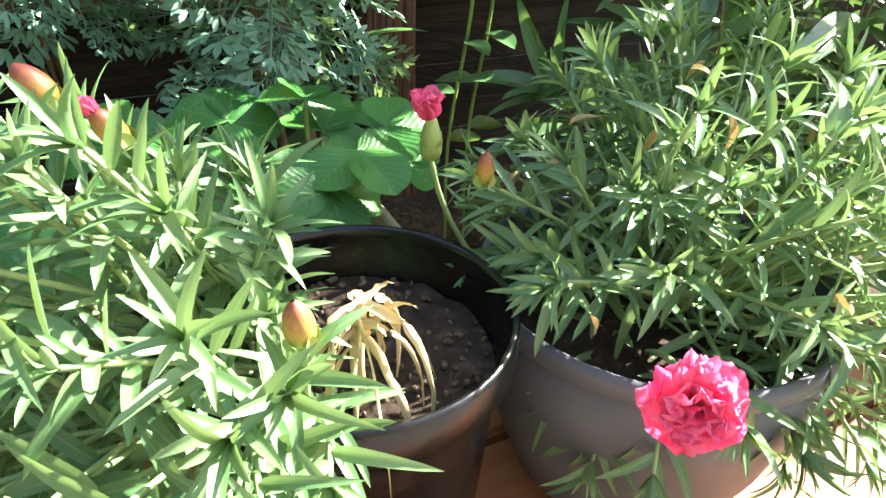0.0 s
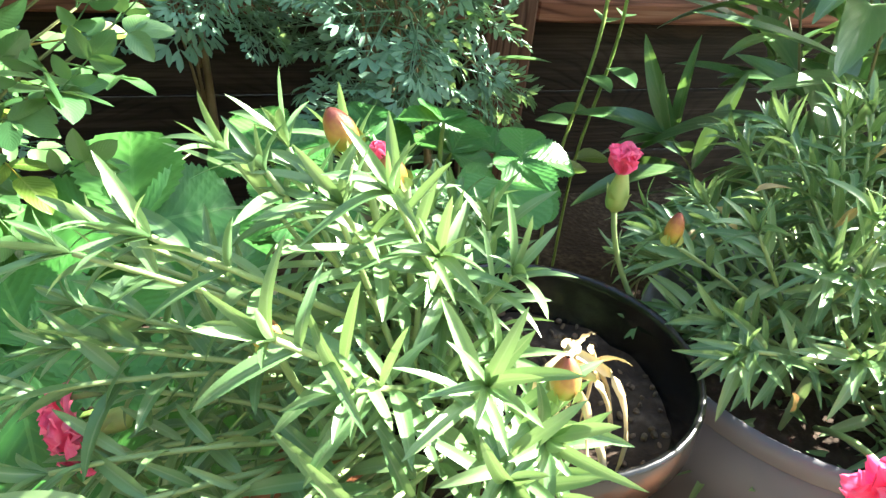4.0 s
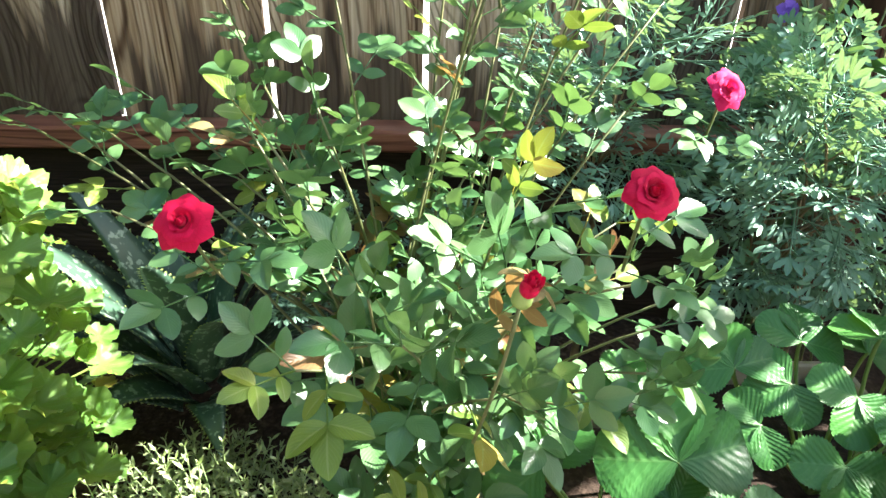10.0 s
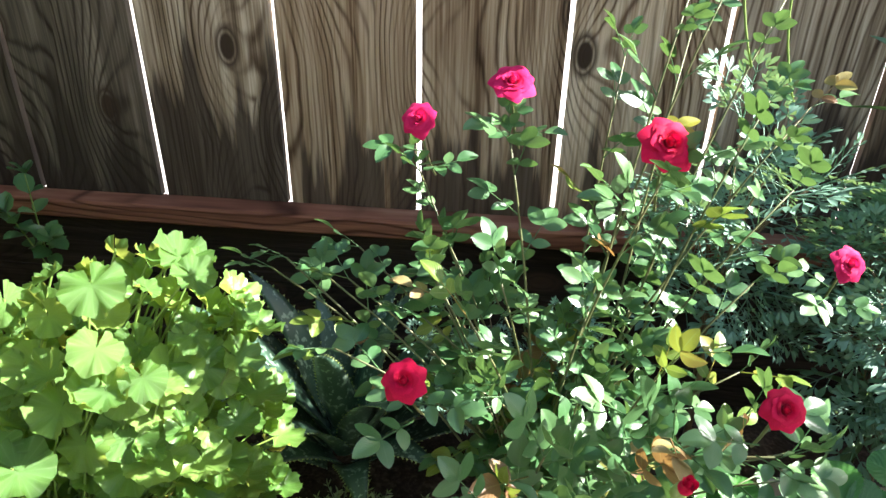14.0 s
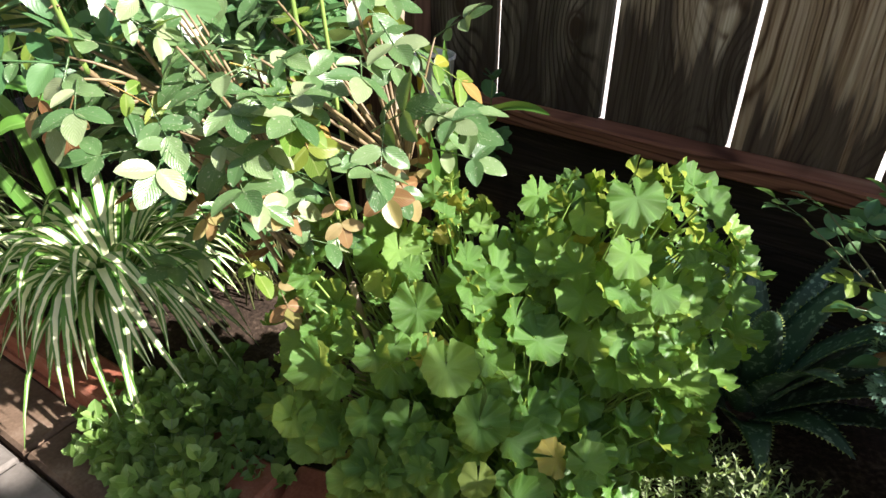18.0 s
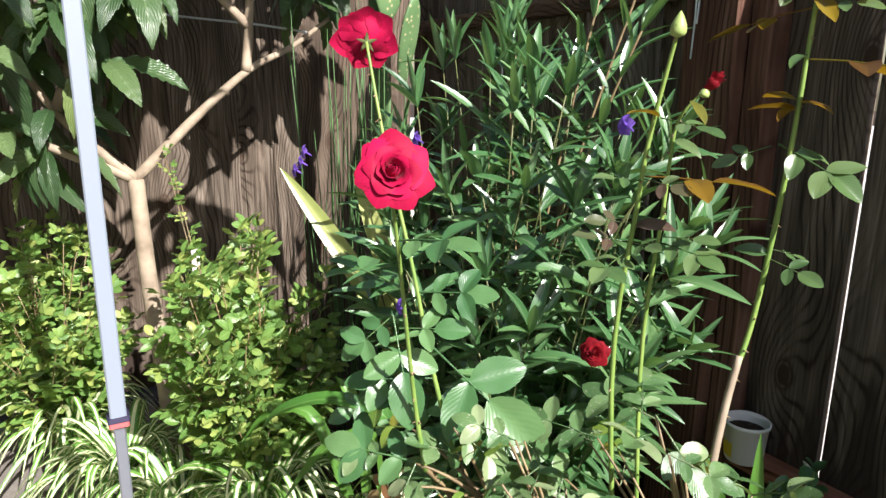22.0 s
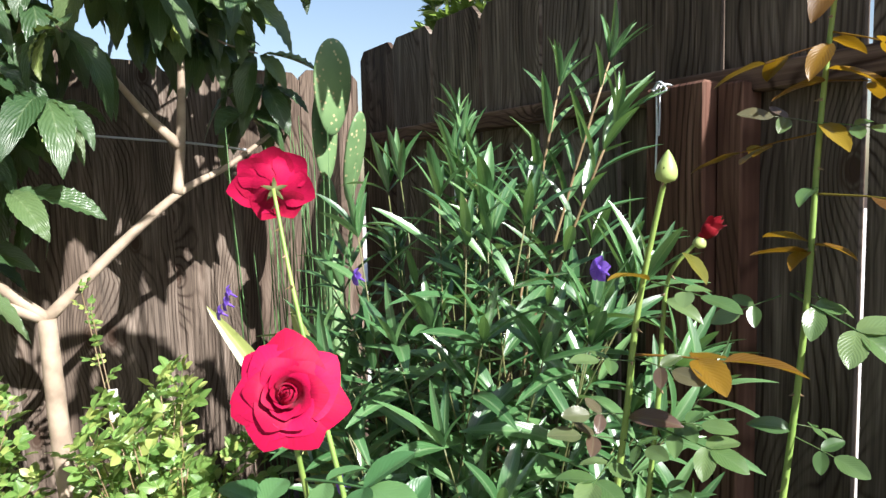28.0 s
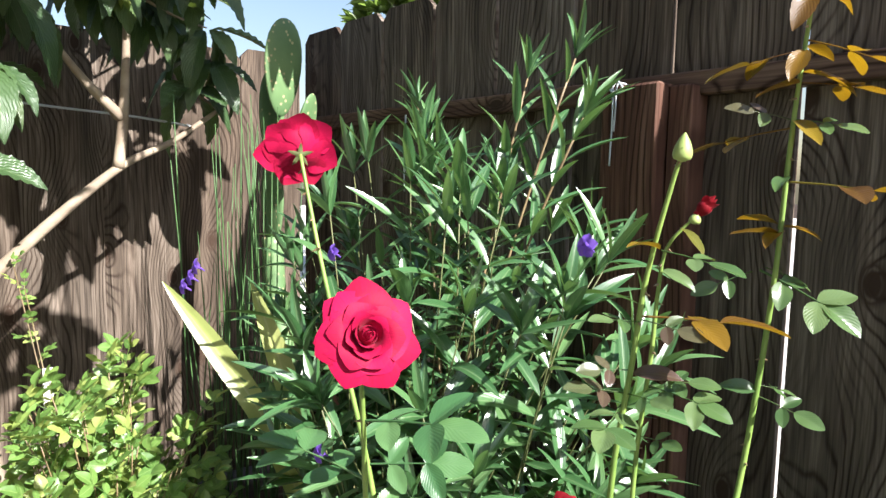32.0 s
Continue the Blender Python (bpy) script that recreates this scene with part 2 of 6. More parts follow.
def petal_mat(name, dark, light, trans=0.35, tint=None):
    m = Mat(name, 0.65, 0.18)
    m.p.inputs["Sheen Weight"].default_value = 0.04
    uv = m.n.new("ShaderNodeUVMap").outputs[0]
    sep = m.n.new("ShaderNodeSeparateXYZ")
    m.link(uv, sep.inputs[0])
    streak = m.noise(uv, 6.0, 3.0, (7, 1, 1))
    f = m.math("ADD", m.math("MULTIPLY", streak, 0.6), m.math("MULTIPLY", m.random(), 0.4))
    col = m.ramp(f, [(0.2, dark), (0.8, light)])
    m.color(col)
    m.bump(streak, 0.15, 0.0006)
    m.translucent(tint or col, trans)
    return m.m


M["red_petal"] = petal_mat("red_petal", (0.24, 0.001, 0.022), (0.47, 0.003, 0.06), 0.18)
M["small_red_petal"] = petal_mat("small_red_petal", (0.42, 0.002, 0.03), (0.68, 0.006, 0.07), 0.2)
M["dark_red_petal"] = petal_mat("dark_red_petal", (0.16, 0.003, 0.008), (0.35, 0.01, 0.02))
M["pink_petal"] = petal_mat("pink_petal", (0.93, 0.09, 0.27), (0.98, 0.28, 0.48), 0.45)
M["magenta_petal"] = petal_mat("magenta_petal", (0.55, 0.006, 0.08), (0.78, 0.03, 0.17), 0.3)
M["violet_petal"] = petal_mat("violet_petal", (0.16, 0.07, 0.5), (0.3, 0.16, 0.7), 0.3)
M["white_petal"] = petal_mat("white_petal", (0.7, 0.7, 0.65), (0.85, 0.85, 0.8), 0.3)


def stem_mat(name, a, b, rough=0.5, scale=30.0, bump=0.25):
    m = Mat(name, rough)
    co = m.coords("Object")
    n1 = m.noise(co, scale, 4.0)
    m.color(m.ramp(n1, [(0.3, a), (0.7, b)]))
    m.bump(m.noise(co, scale * 6, 3.0), bump, 0.001)
    return m.m


M["pale_strap"] = leaf_mat("pale_strap_leaf", [(0, (0.34, 0.40, 0.12)), (1, (0.5, 0.52, 0.2))], (0.5, 0.52, 0.25), trans=0.3, veins=0.01, tint=(0.6, 0.62, 0.2))
M["green_stem"] = stem_mat("green_stem", (0.12, 0.22, 0.04), (0.22, 0.32, 0.07))
M["reed"] = stem_mat("reed_green", (0.04, 0.10, 0.03), (0.08, 0.17, 0.05))
M["pale_stem"] = stem_mat("pale_green_stem", (0.2, 0.3, 0.12), (0.3, 0.4, 0.16))
M["rose_stem"] = stem_mat("dark_rose_stem", (0.07, 0.10, 0.03), (0.15, 0.15, 0.06))
M["brown_stem"] = stem_mat("woody_stem", (0.13, 0.09, 0.045), (0.27, 0.2, 0.1))
M["tan_bark"] = stem_mat("tan_bark", (0.20, 0.155, 0.105), (0.38, 0.31, 0.22), 0.75, 16.0, 0.5)
M["dry_stem"] = stem_mat("dry_stalk", (0.5, 0.36, 0.17), (0.68, 0.54, 0.32))
M["bud_green"] = stem_mat("bud_green", (0.2, 0.3, 0.07), (0.36, 0.44, 0.14))


def bud_mat():
    m = Mat("flushed_bud", 0.4)
    co = m.coords("Generated")
    sep = m.n.new("ShaderNodeSeparateXYZ")
    m.link(co, sep.inputs[0])
    n1 = m.math("ADD", sep.outputs[2], m.math("MULTIPLY", m.math("SUBTRACT", m.noise(co, 5.0), 0.5), 0.5))
    m.color(m.ramp(n1, [(0.15, (0.30, 0.32, 0.05)), (0.45, (0.44, 0.24, 0.05)), (0.9, (0.26, 0.065, 0.04))]))
    m.bump(m.noise(co, 20.0, 3.0, (5, 5, 1)), 0.2, 0.001)
    return m.m


M["bud"] = bud_mat()


def wood_mat(name, stops, low_color=None, rough=0.85, knots=True, along="z", tone=True, low_top=0.0, lines=0.88):
    """Weathered plank: fibre and growth lines along its length, flowing round knots; uneven darker colour towards its
    bottom.
    """
    m = Mat(name, rough, 0.2)
    co = m.coords("Object")
    rnd = m.n.new("ShaderNodeObjectInfo").outputs["Random"]
    sp = m.n.new("ShaderNodeSeparateXYZ")
    m.link(co, sp.inputs[0])
    order = {"z": (0, 1, 2), "x": (2, 1, 0), "y": (2, 0, 1), "z_side": (1, 0, 2)}[along]
    off = m.n.new("ShaderNodeCombineXYZ")
    m.link(m.math("ADD", sp.outputs[order[0]], m.math("MULTIPLY", rnd, 37.0)), off.inputs[0])
    m.link(sp.outputs[order[1]], off.inputs[1])
    m.link(m.math("ADD", sp.outputs[order[2]], m.math("MULTIPLY", rnd, 91.0)), off.inputs[2])
    vec = off.outputs[0]
    across = m.n.new("ShaderNodeSeparateXYZ")
    m.link(vec, across.inputs[0])
    warp = m.noise(vec, 1.0, 2.0, (3.0, 1, 0.8))
    wob = m.noise(vec, 1.0, 3.0, (14.0, 1, 4.0))
    phase = m.math("ADD", m.math("MULTIPLY", across.outputs[0], 340.0), m.math("ADD", m.math("MULTIPLY", warp, 85.0), m.math("MULTIPLY", wob, 9.0)))
    if knots:
        vo = m.node("ShaderNodeTexVoronoi", Scale=1.0)
        vo.voronoi_dimensions = "2D"
        flat = m.n.new("ShaderNodeCombineXYZ")
        m.link(m.math("MULTIPLY", across.outputs[0], 3.4), flat.inputs[0])
        m.link(m.math("MULTIPLY", across.outputs[2], 1.9), flat.inputs[1])
        m.link(flat.outputs[0], vo.inputs["Vector"])
        dist = vo.outputs["Distance"]
        swell = m.math("POWER", m.math("MAXIMUM", m.math("SUBTRACT", 0.5, dist), 0.0), 1.6)
        phase = m.math("ADD", phase, m.math("MULTIPLY", swell, 120.0))
    line = m.math("POWER", m.math("ADD", m.math("MULTIPLY", m.math("SINE", phase), 0.5), 0.5), 4.0)
    groups = m.ramp(m.noise(vec, 1.0, 3.0, (13.0, 1, 2.2)), [(0.36, (0.2, 0.2, 0.2)), (0.58, (1, 1, 1))])
    line = m.math("MULTIPLY", line, groups)
    fibre = m.noise(vec, 1.0, 6.0, (210.0, 40, 5.0))
    f = m.math("ADD", m.math("MULTIPLY", fibre, 0.45), m.math("MULTIPLY", m.noise(vec, 1.0, 3.0, (26.0, 5, 2.0)), 0.55))
    col = m.ramp(f, stops)
    col = m.mix(m.math("MULTIPLY", line, lines), col, m.mix(1.0, col, (0.17, 0.115, 0.08), "MULTIPLY"))
    big = m.noise(vec, 1.0, 3.0, (9.0, 1, 2.2))
    col = m.mix(m.ramp(big, [(0.45, (0, 0, 0)), (0.7, (0.5, 0.5, 0.5))]), col, m.mix(1.0, col, (0.5, 0.43, 0.38), "MULTIPLY"))
    if tone:
        shade = m.ramp(m.math("FRACT", m.math("MULTIPLY", rnd, 7.3)), [(0.0, (0.62, 0.55, 0.49)), (0.5, (0.95, 0.92, 0.88)), (1.0, (1.2, 1.22, 1.24))])
        col = m.mix(1.0, col, shade, "MULTIPLY")
    if knots:
        kn = m.ramp(dist, [(0.045, (1, 1, 1)), (0.058, (0.35, 0.35, 0.35)), (0.07, (0.9, 0.9, 0.9)), (0.1, (0, 0, 0))])
        col = m.mix(kn, col, (0.045, 0.028, 0.018))
    if low_color:
        low_mask = m.math("ADD", m.math("MULTIPLY", m.math("SUBTRACT", sp.outputs[2], low_top * 0.5), -1.25), m.math("ADD", m.math("MULTIPLY", m.noise(vec, 1.0, 3.0, (17.0, 1, 1.6)), 1.25), m.math("MULTIPLY", m.math("SUBTRACT", fibre, 0.5), 0.35)))
        col = m.mix(m.ramp(low_mask, [(0.43, (0, 0, 0)), (0.53, (0.85, 0.85, 0.85))]), col, low_color)
    m.color(col)
    m.bump(m.math("SUBTRACT", f, m.math("MULTIPLY", line, 0.6)), 0.55, 0.0025)
    return m.m


M["fence"] = wood_mat("weathered_board", [(0.36, (0.20, 0.128, 0.075)), (0.48, (0.50, 0.385, 0.265)), (0.62, (0.80, 0.69, 0.54))], low_color=(0.045, 0.03, 0.022))
M["fence_dark"] = wood_mat("dark_weathered_board", [(0.34, (0.050, 0.041, 0.032)), (0.50, (0.125, 0.104, 0.082)), (0.66, (0.27, 0.232, 0.19))], low_color=(0.028, 0.019, 0.014), lines=0.85)
M["fence_side"] = wood_mat("side_weathered_board", [(0.34, (0.050, 0.041, 0.032)), (0.50, (0.125, 0.104, 0.082)), (0.66, (0.27, 0.232, 0.19))], low_color=(0.028, 0.019, 0.014), along="z_side", lines=0.85)
M["fence_mid"] = wood_mat("mid_tone_board", [(0.36, (0.10, 0.068, 0.042)), (0.48, (0.29, 0.22, 0.152)), (0.62, (0.54, 0.45, 0.35))], low_color=(0.03, 0.02, 0.015), low_top=0.22)
# Near-black colour carries the deep shade below the bottom rail.
M["kick"] = wood_mat("shade_dark_kick_board", [(0.30, (0.012, 0.009, 0.007)), (0.50, (0.026, 0.018, 0.013)), (0.70, (0.06, 0.044, 0.033))], along="x", tone=False, lines=0.4)
M["redwood"] = wood_mat("red_brown_timber", [(0.30, (0.12, 0.045, 0.028)), (0.50, (0.26, 0.11, 0.065)), (0.70, (0.42, 0.23, 0.15))], knots=False, along="x", tone=False)
M["rail"] = wood_mat("rail_timber", [(0.30, (0.06, 0.035, 0.025)), (0.50, (0.13, 0.08, 0.055)), (0.70, (0.24, 0.165, 0.115))], along="x", tone=False)
M["rail_side"] = wood_mat("side_rail_timber", [(0.30, (0.06, 0.035, 0.025)), (0.50, (0.13, 0.08, 0.055)), (0.70, (0.24, 0.165, 0.115))], along="y", tone=False)
M["post"] = wood_mat("post_timber", [(0.30, (0.055, 0.026, 0.018)), (0.50, (0.12, 0.06, 0.04)), (0.70, (0.23, 0.135, 0.095))], knots=False, tone=False)
M["bench"] = wood_mat("bench_timber", [(0.30, (0.15, 0.05, 0.022)), (0.50, (0.29, 0.11, 0.05)), (0.70, (0.42, 0.2, 0.095))], knots=False, rough=0.55, along="x", tone=False)


def soil_mat():
    m = Mat("soil", 0.95, 0.2)
    co = m.coords("Object")
    n1 = m.noise(co, 5.0, 6.0)
    n2 = m.noise(co, 90.0, 4.0)
    f = m.math("ADD", m.math("MULTIPLY", n1, 0.5), m.math("MULTIPLY", n2, 0.5))
    m.color(m.ramp(f, [(0.35, (0.018, 0.012, 0.008)), (0.52, (0.042, 0.028, 0.019)), (0.66, (0.11, 0.078, 0.055))]))
    m.bump(f, 0.9, 0.012)
    return m.m


def stone_mat(name, stops, scale=14.0, rough=0.9):
    m = Mat(name, rough, 0.3)
    co = m.coords("Object")
    n1 = m.noise(co, scale, 6.0)
    n2 = m.noise(co, scale * 14, 3.0)
    f = m.math("ADD", m.math("MULTIPLY", n1, 0.7), m.math("MULTIPLY", n2, 0.3))
    m.color(m.ramp(f, stops))
    m.bump(f, 0.5, 0.004)
    return m.m


def plain(name, col, rough=0.5, metal=0.0, scale=40.0, var=0.25, bump=0.1):
    m = Mat(name, rough)
    m.p.inputs["Metallic"].default_value = metal
    f = m.noise(m.coords("Object"), scale, 4.0)
    m.color(m.mix(m.math("MULTIPLY", f, var * 2), col, tuple(c * (1 - var) for c in col)))
    m.bump(f, bump, 0.001)
    return m.m


M["soil"] = soil_mat()
M["brick"] = stone_mat("red_brick", [(0.3, (0.2, 0.06, 0.035)), (0.55, (0.34, 0.12, 0.07)), (0.75, (0.45, 0.24, 0.17))])
M["mortar"] = stone_mat("mortar", [(0.3, (0.2, 0.18, 0.15)), (0.7, (0.36, 0.33, 0.28))])
M["concrete"] = stone_mat("patio_concrete", [(0.3, (0.11, 0.095, 0.08)), (0.55, (0.19, 0.172, 0.15)), (0.75, (0.27, 0.25, 0.22))], 6.0)
M["paver"] = stone_mat("stained_paver", [(0.3, (0.07, 0.045, 0.028)), (0.55, (0.15, 0.10, 0.065)), (0.75, (0.24, 0.18, 0.13))], 9.0)
M["concrete_pale"] = stone_mat("pale_paving", [(0.3, (0.5, 0.47, 0.42)), (0.7, (0.7, 0.67, 0.62))], 4.0)
M["stucco"] = stone_mat("beige_stucco", [(0.3, (0.36, 0.31, 0.25)), (0.7, (0.46, 0.41, 0.34))], 9.0)
M["canvas"] = stone_mat("tan_canvas", [(0.3, (0.30, 0.27, 0.22)), (0.7, (0.38, 0.34, 0.28))], 5.0)
M["terracotta"] = stone_mat("terracotta", [(0.3, (0.32, 0.1, 0.05)), (0.7, (0.46, 0.17, 0.09))])
M["black_plastic"] = plain("black_plastic", (0.018, 0.018, 0.019), 0.26, 0, 70, 0.9, 0.7)
M["grey_pot"] = plain("grey_pot_plastic", (0.11, 0.112, 0.12), 0.5)
M["beige_pot"] = plain("beige_plastic", (0.55, 0.46, 0.35), 0.5)
M["white_plastic"] = plain("white_plastic", (0.72, 0.7, 0.66), 0.45, 0, 18)
M["yellow_print"] = plain("yellow_print", (0.75, 0.55, 0.05), 0.5)
M["white_metal"] = plain("white_painted_metal", (0.21, 0.245, 0.29), 0.35, 0.0, 12, 0.12)
M["grey_metal"] = plain("grey_metal", (0.3, 0.32, 0.36), 0.35, 0.6)
M["purple_tie"] = plain("purple_tie", (0.03, 0.025, 0.06), 0.6)
M["red_tie"] = plain("dull_red_tape", (0.45, 0.1, 0.1), 0.6)
M["string"] = plain("pale_string", (0.55, 0.6, 0.62), 0.9)
M["strawberry"] = plain("ripe_strawberry", (0.7, 0.03, 0.02), 0.3, 0, 300)
M["unripe"] = plain("unripe_strawberry", (0.62, 0.62, 0.3), 0.4, 0, 300)
M["crumb"] = stone_mat("bark_crumbs", [(0.3, (0.05, 0.03, 0.018)), (0.7, (0.2, 0.14, 0.09))], 120.0)


def cactus_mat():
    m = Mat("cactus_skin", 0.55)
    co = m.coords("Object")
    vo = m.node("ShaderNodeTexVoronoi", Scale=44.0)
    vo.feature = "F1"
    m.link(co, vo.inputs["Vector"])
    base = m.ramp(m.noise(co, 7.0), [(0.3, (0.08, 0.16, 0.06)), (0.7, (0.15, 0.25, 0.10))])
    m.color(m.mix(m.ramp(vo.outputs["Distance"], [(0.16, (1, 1, 1)), (0.26, (0, 0, 0))]), base, (0.42, 0.38, 0.2)))
    m.bump(m.noise(co, 60.0), 0.2, 0.002)
    return m.m


M["cactus"] = cactus_mat()

# ---- building helpers ----
RNG = random.Random(7)


def U(a, b):
    return RNG.uniform(a, b)


def thing(name, loc, label, category, group="", kind=""):
    RNG.seed(name + str(tuple(round(c, 3) for c in loc)))
    ob = new(name)
    ob.location = loc
    ob.empty_display_size = 0.05
    return tagged(ob, label, category, group, kind)


def origin(parent):
    o = Vector((0, 0, 0))
    while parent is not None:
        o += parent.location
        parent = parent.parent
    return o


def mesh_of(name, verts, faces, mat, uvs=None, smooth=True):
    me = bpy.data.meshes.new(name)
    me.from_pydata([tuple(v) for v in verts], [], [tuple(f) for f in faces])
    if smooth:
        me.polygons.foreach_set("use_smooth", [True] * len(me.polygons))
    if uvs is not None:
        lay = me.uv_layers.new(name="UVMap")
        idx = np.empty(len(me.loops), dtype=np.int32)
        me.loops.foreach_get("vertex_index", idx)
        lay.data.foreach_set("uv", np.asarray(uvs, dtype=np.float32)[idx].reshape(-1))
    me.materials.append(mat)
    return me


def put(name, me, parent=None, m=None, label="", kind=""):
    """Links a mesh at the world pose m, under parent (whose base has no turn)."""
    ob = new(name, me)
    m = m or Matrix()
    if parent is not None:
        ob.parent = parent
        m = Matrix.Translation(-origin(parent)) @ m
    ob.matrix_basis = m
    return tagged(ob, label, "", "", kind)


def part(name, geo, mat, parent, label="", kind="", smooth=True):
    """geo: (verts, faces[, uvs]) in world metres. One mesh whose origin is its parent's."""
    o = np.array(origin(parent)) if parent is not None else np.zeros(3)
    vs = np.asarray(geo[0], dtype=float) - o
    me = mesh_of(name, vs, geo[1], mat, geo[2] if len(geo) > 2 else None, smooth)
    ob = new(name, me)
    if parent is not None:
        ob.parent = parent
    return tagged(ob, label, "", "", kind)


def join(geos):
    vs, fs, us, k = [], [], [], 0
    for g in geos:
        vs.append(np.asarray(g[0], dtype=float))
        fs += [[i + k for i in f] for f in g[1]]
        us.append(np.asarray(g[2], dtype=float) if len(g) > 2 else np.zeros((len(g[0]), 2)))
        k += len(g[0])
    return np.concatenate(vs), fs, np.concatenate(us)


def moved(g, m):
    v = np.asarray(g[0], dtype=float)
    a = np.array(m)
    return (v @ a[:3, :3].T + a[:3, 3], g[1], *(g[2:]))


def tube(points, radii, sides=7, cap=True):
    pts = [Vector(p) for p in points]
    n = len(pts)
    if isinstance(radii, (int, float)):
        radii = [radii] * n
    vs, fs, us = [], [], []
    side = None
    for i, p in enumerate(pts):
        d = (pts[min(i + 1, n - 1)] - pts[max(i - 1, 0)]).normalized()
        if side is None:
            side = d.orthogonal().normalized()
        side = (side - d * side.dot(d)).normalized()
        up = d.cross(side)
        for k in range(sides):
            a = 2 * math.pi * k / sides
            vs.append(p + (side * math.cos(a) + up * math.sin(a)) * radii[i])
            us.append((k / sides, i / max(n - 1, 1)))
    for i in range(n - 1):
        for k in range(sides):
            a, b = i * sides + k, i * sides + (k + 1) % sides
            fs.append((a, b, b + sides, a + sides))
    if cap:
        fs.append(tuple(range(sides - 1, -1, -1)))
        fs.append(tuple(range((n - 1) * sides, n * sides)))
    return np.array([tuple(v) for v in vs]), fs, np.array(us)


def bez(a, b, c, n=8):
    """Points of a quadratic curve."""
    a, b, c = Vector(a), Vector(b), Vector(c)
    return [a * (1 - t) ** 2 + b * 2 * t * (1 - t) + c * t * t for t in (i / (n - 1) for i in range(n))]


def smooth_line(pts, n=6):
    """Points of a smooth curve through pts."""
    p = [Vector(q) for q in pts]
    out = []
    for i in range(len(p) - 1):
        p0, p1, p2, p3 = p[max(i - 1, 0)], p[i], p[i + 1], p[min(i + 2, len(p) - 1)]
        for k in range(n):
            t = k / n
            out.append(0.5 * ((2 * p1) + (p2 - p0) * t + (2 * p0 - 5 * p1 + 4 * p2 - p3) * t * t + (3 * p1 - p0 - 3 * p2 + p3) * t ** 3))
    return out + [p[-1]]


def lathe(profile, sides=32, centre=(0, 0, 0)):
    vs, fs, us = [], [], []
    for i, (r, z) in enumerate(profile):
        for k in range(sides):
            a = 2 * math.pi * k / sides
            vs.append((centre[0] + r * math.cos(a), centre[1] + r * math.sin(a), centre[2] + z))
            us.append((k / sides, i / len(profile)))
    for i in range(len(profile) - 1):
        for k in range(sides):
            a, b = i * sides + k, i * sides + (k + 1) % sides
            fs.append((a, b, b + sides, a + sides))
    return np.array(vs), fs, np.array(us)


def box(lo, hi, bevel=0.004, jitter=0.0):
    """A box with bevelled edges, from corner to corner."""
    bm = bmesh.new()
    bmesh.ops.create_cube(bm, size=1.0)
    for v in bm.verts:
        v.co = Vector([lo[k] if v.co[k] < 0 else hi[k] for k in range(3)]) + Vector([U(-jitter, jitter) for _ in range(3)])
    if bevel:
        bmesh.ops.bevel(bm, geom=bm.edges[:], offset=bevel, segments=1, affect="EDGES", clamp_overlap=True)
    bm.verts.index_update()
    g = np.array([tuple(v.co) for v in bm.verts]), [tuple(v.index for v in f.verts) for f in bm.faces]
    bm.free()
    return g


def aim(pos, way, up=(0, 0, 1), size=1.0, spin=0.0):
    """The pose of a leaf at pos that grows along way (its +y), its face (+z) towards up."""
    y = Vector(way).normalized()
    z = Vector(up)
    z = z - y * z.dot(y)
    if z.length < 1e-4:
        z = y.orthogonal()
    z.normalize()
    x = y.cross(z)
    r = Matrix((x, y, z)).transposed().to_4x4()
    return Matrix.Translation(pos) @ r @ Matrix.Rotation(spin, 4, "Y") @ Matrix.Scale(size, 4)


# ---- leaf shapes: along +y from the stalk, 1 long, face up ----

def blade(width, rows=6, power=1.0, peak=0.45, droop=0.15, fold=0.12, serr=0.0, teeth=9, twist=0.0, cols=2, tip=1.0):
    """One leaf blade. width at the widest; peak: where; droop: how far the tip sinks; fold: how far the sides lift."""
    vs, fs, us = [], [], []
    for i in range(rows + 1):
        t = i / rows
        if t <= peak:
            w = math.sin(0.5 * math.pi * t / peak) ** power
        else:
            w = math.cos(0.5 * math.pi * (t - peak) / (1 - peak)) ** (power * tip)
        w = max(w, 0.04) * width * 0.5
        if serr and i % 2:
            w *= 1 - serr
        tw = twist * t
        for k in range(-cols, cols + 1):
            s = k / cols
            x, z = s * w, fold * abs(s) * w * 2 - droop * t * t
            vs.append((x * math.cos(tw), t - 0.25 * droop * t * t, z + x * math.sin(tw)))
            us.append((0.5 + s * 0.5, t))
    n = 2 * cols + 1
    for i in range(rows):
        for k in range(n - 1):
            a = i * n + k
            fs.append((a, a + 1, a + n + 1, a + n))
    return np.array(vs), fs, np.array(us)


def ripple(g, r, amount=0.03):
    """Uneven waves in a leaf's blade, stronger towards its edge."""
    v = g[0]
    p, q = r.uniform(0, 6.28), r.uniform(0, 6.28)
    v[:, 2] += amount * np.sin(v[:, 1] * 9 + p) * np.abs(v[:, 0]) * 2.5 + amount * 0.4 * np.sin(v[:, 1] * 6 + v[:, 0] * 8 + q) * v[:, 1] + amount * 0.6 * np.sin(v[:, 0] * 5 + p) * v[:, 1]
    return g


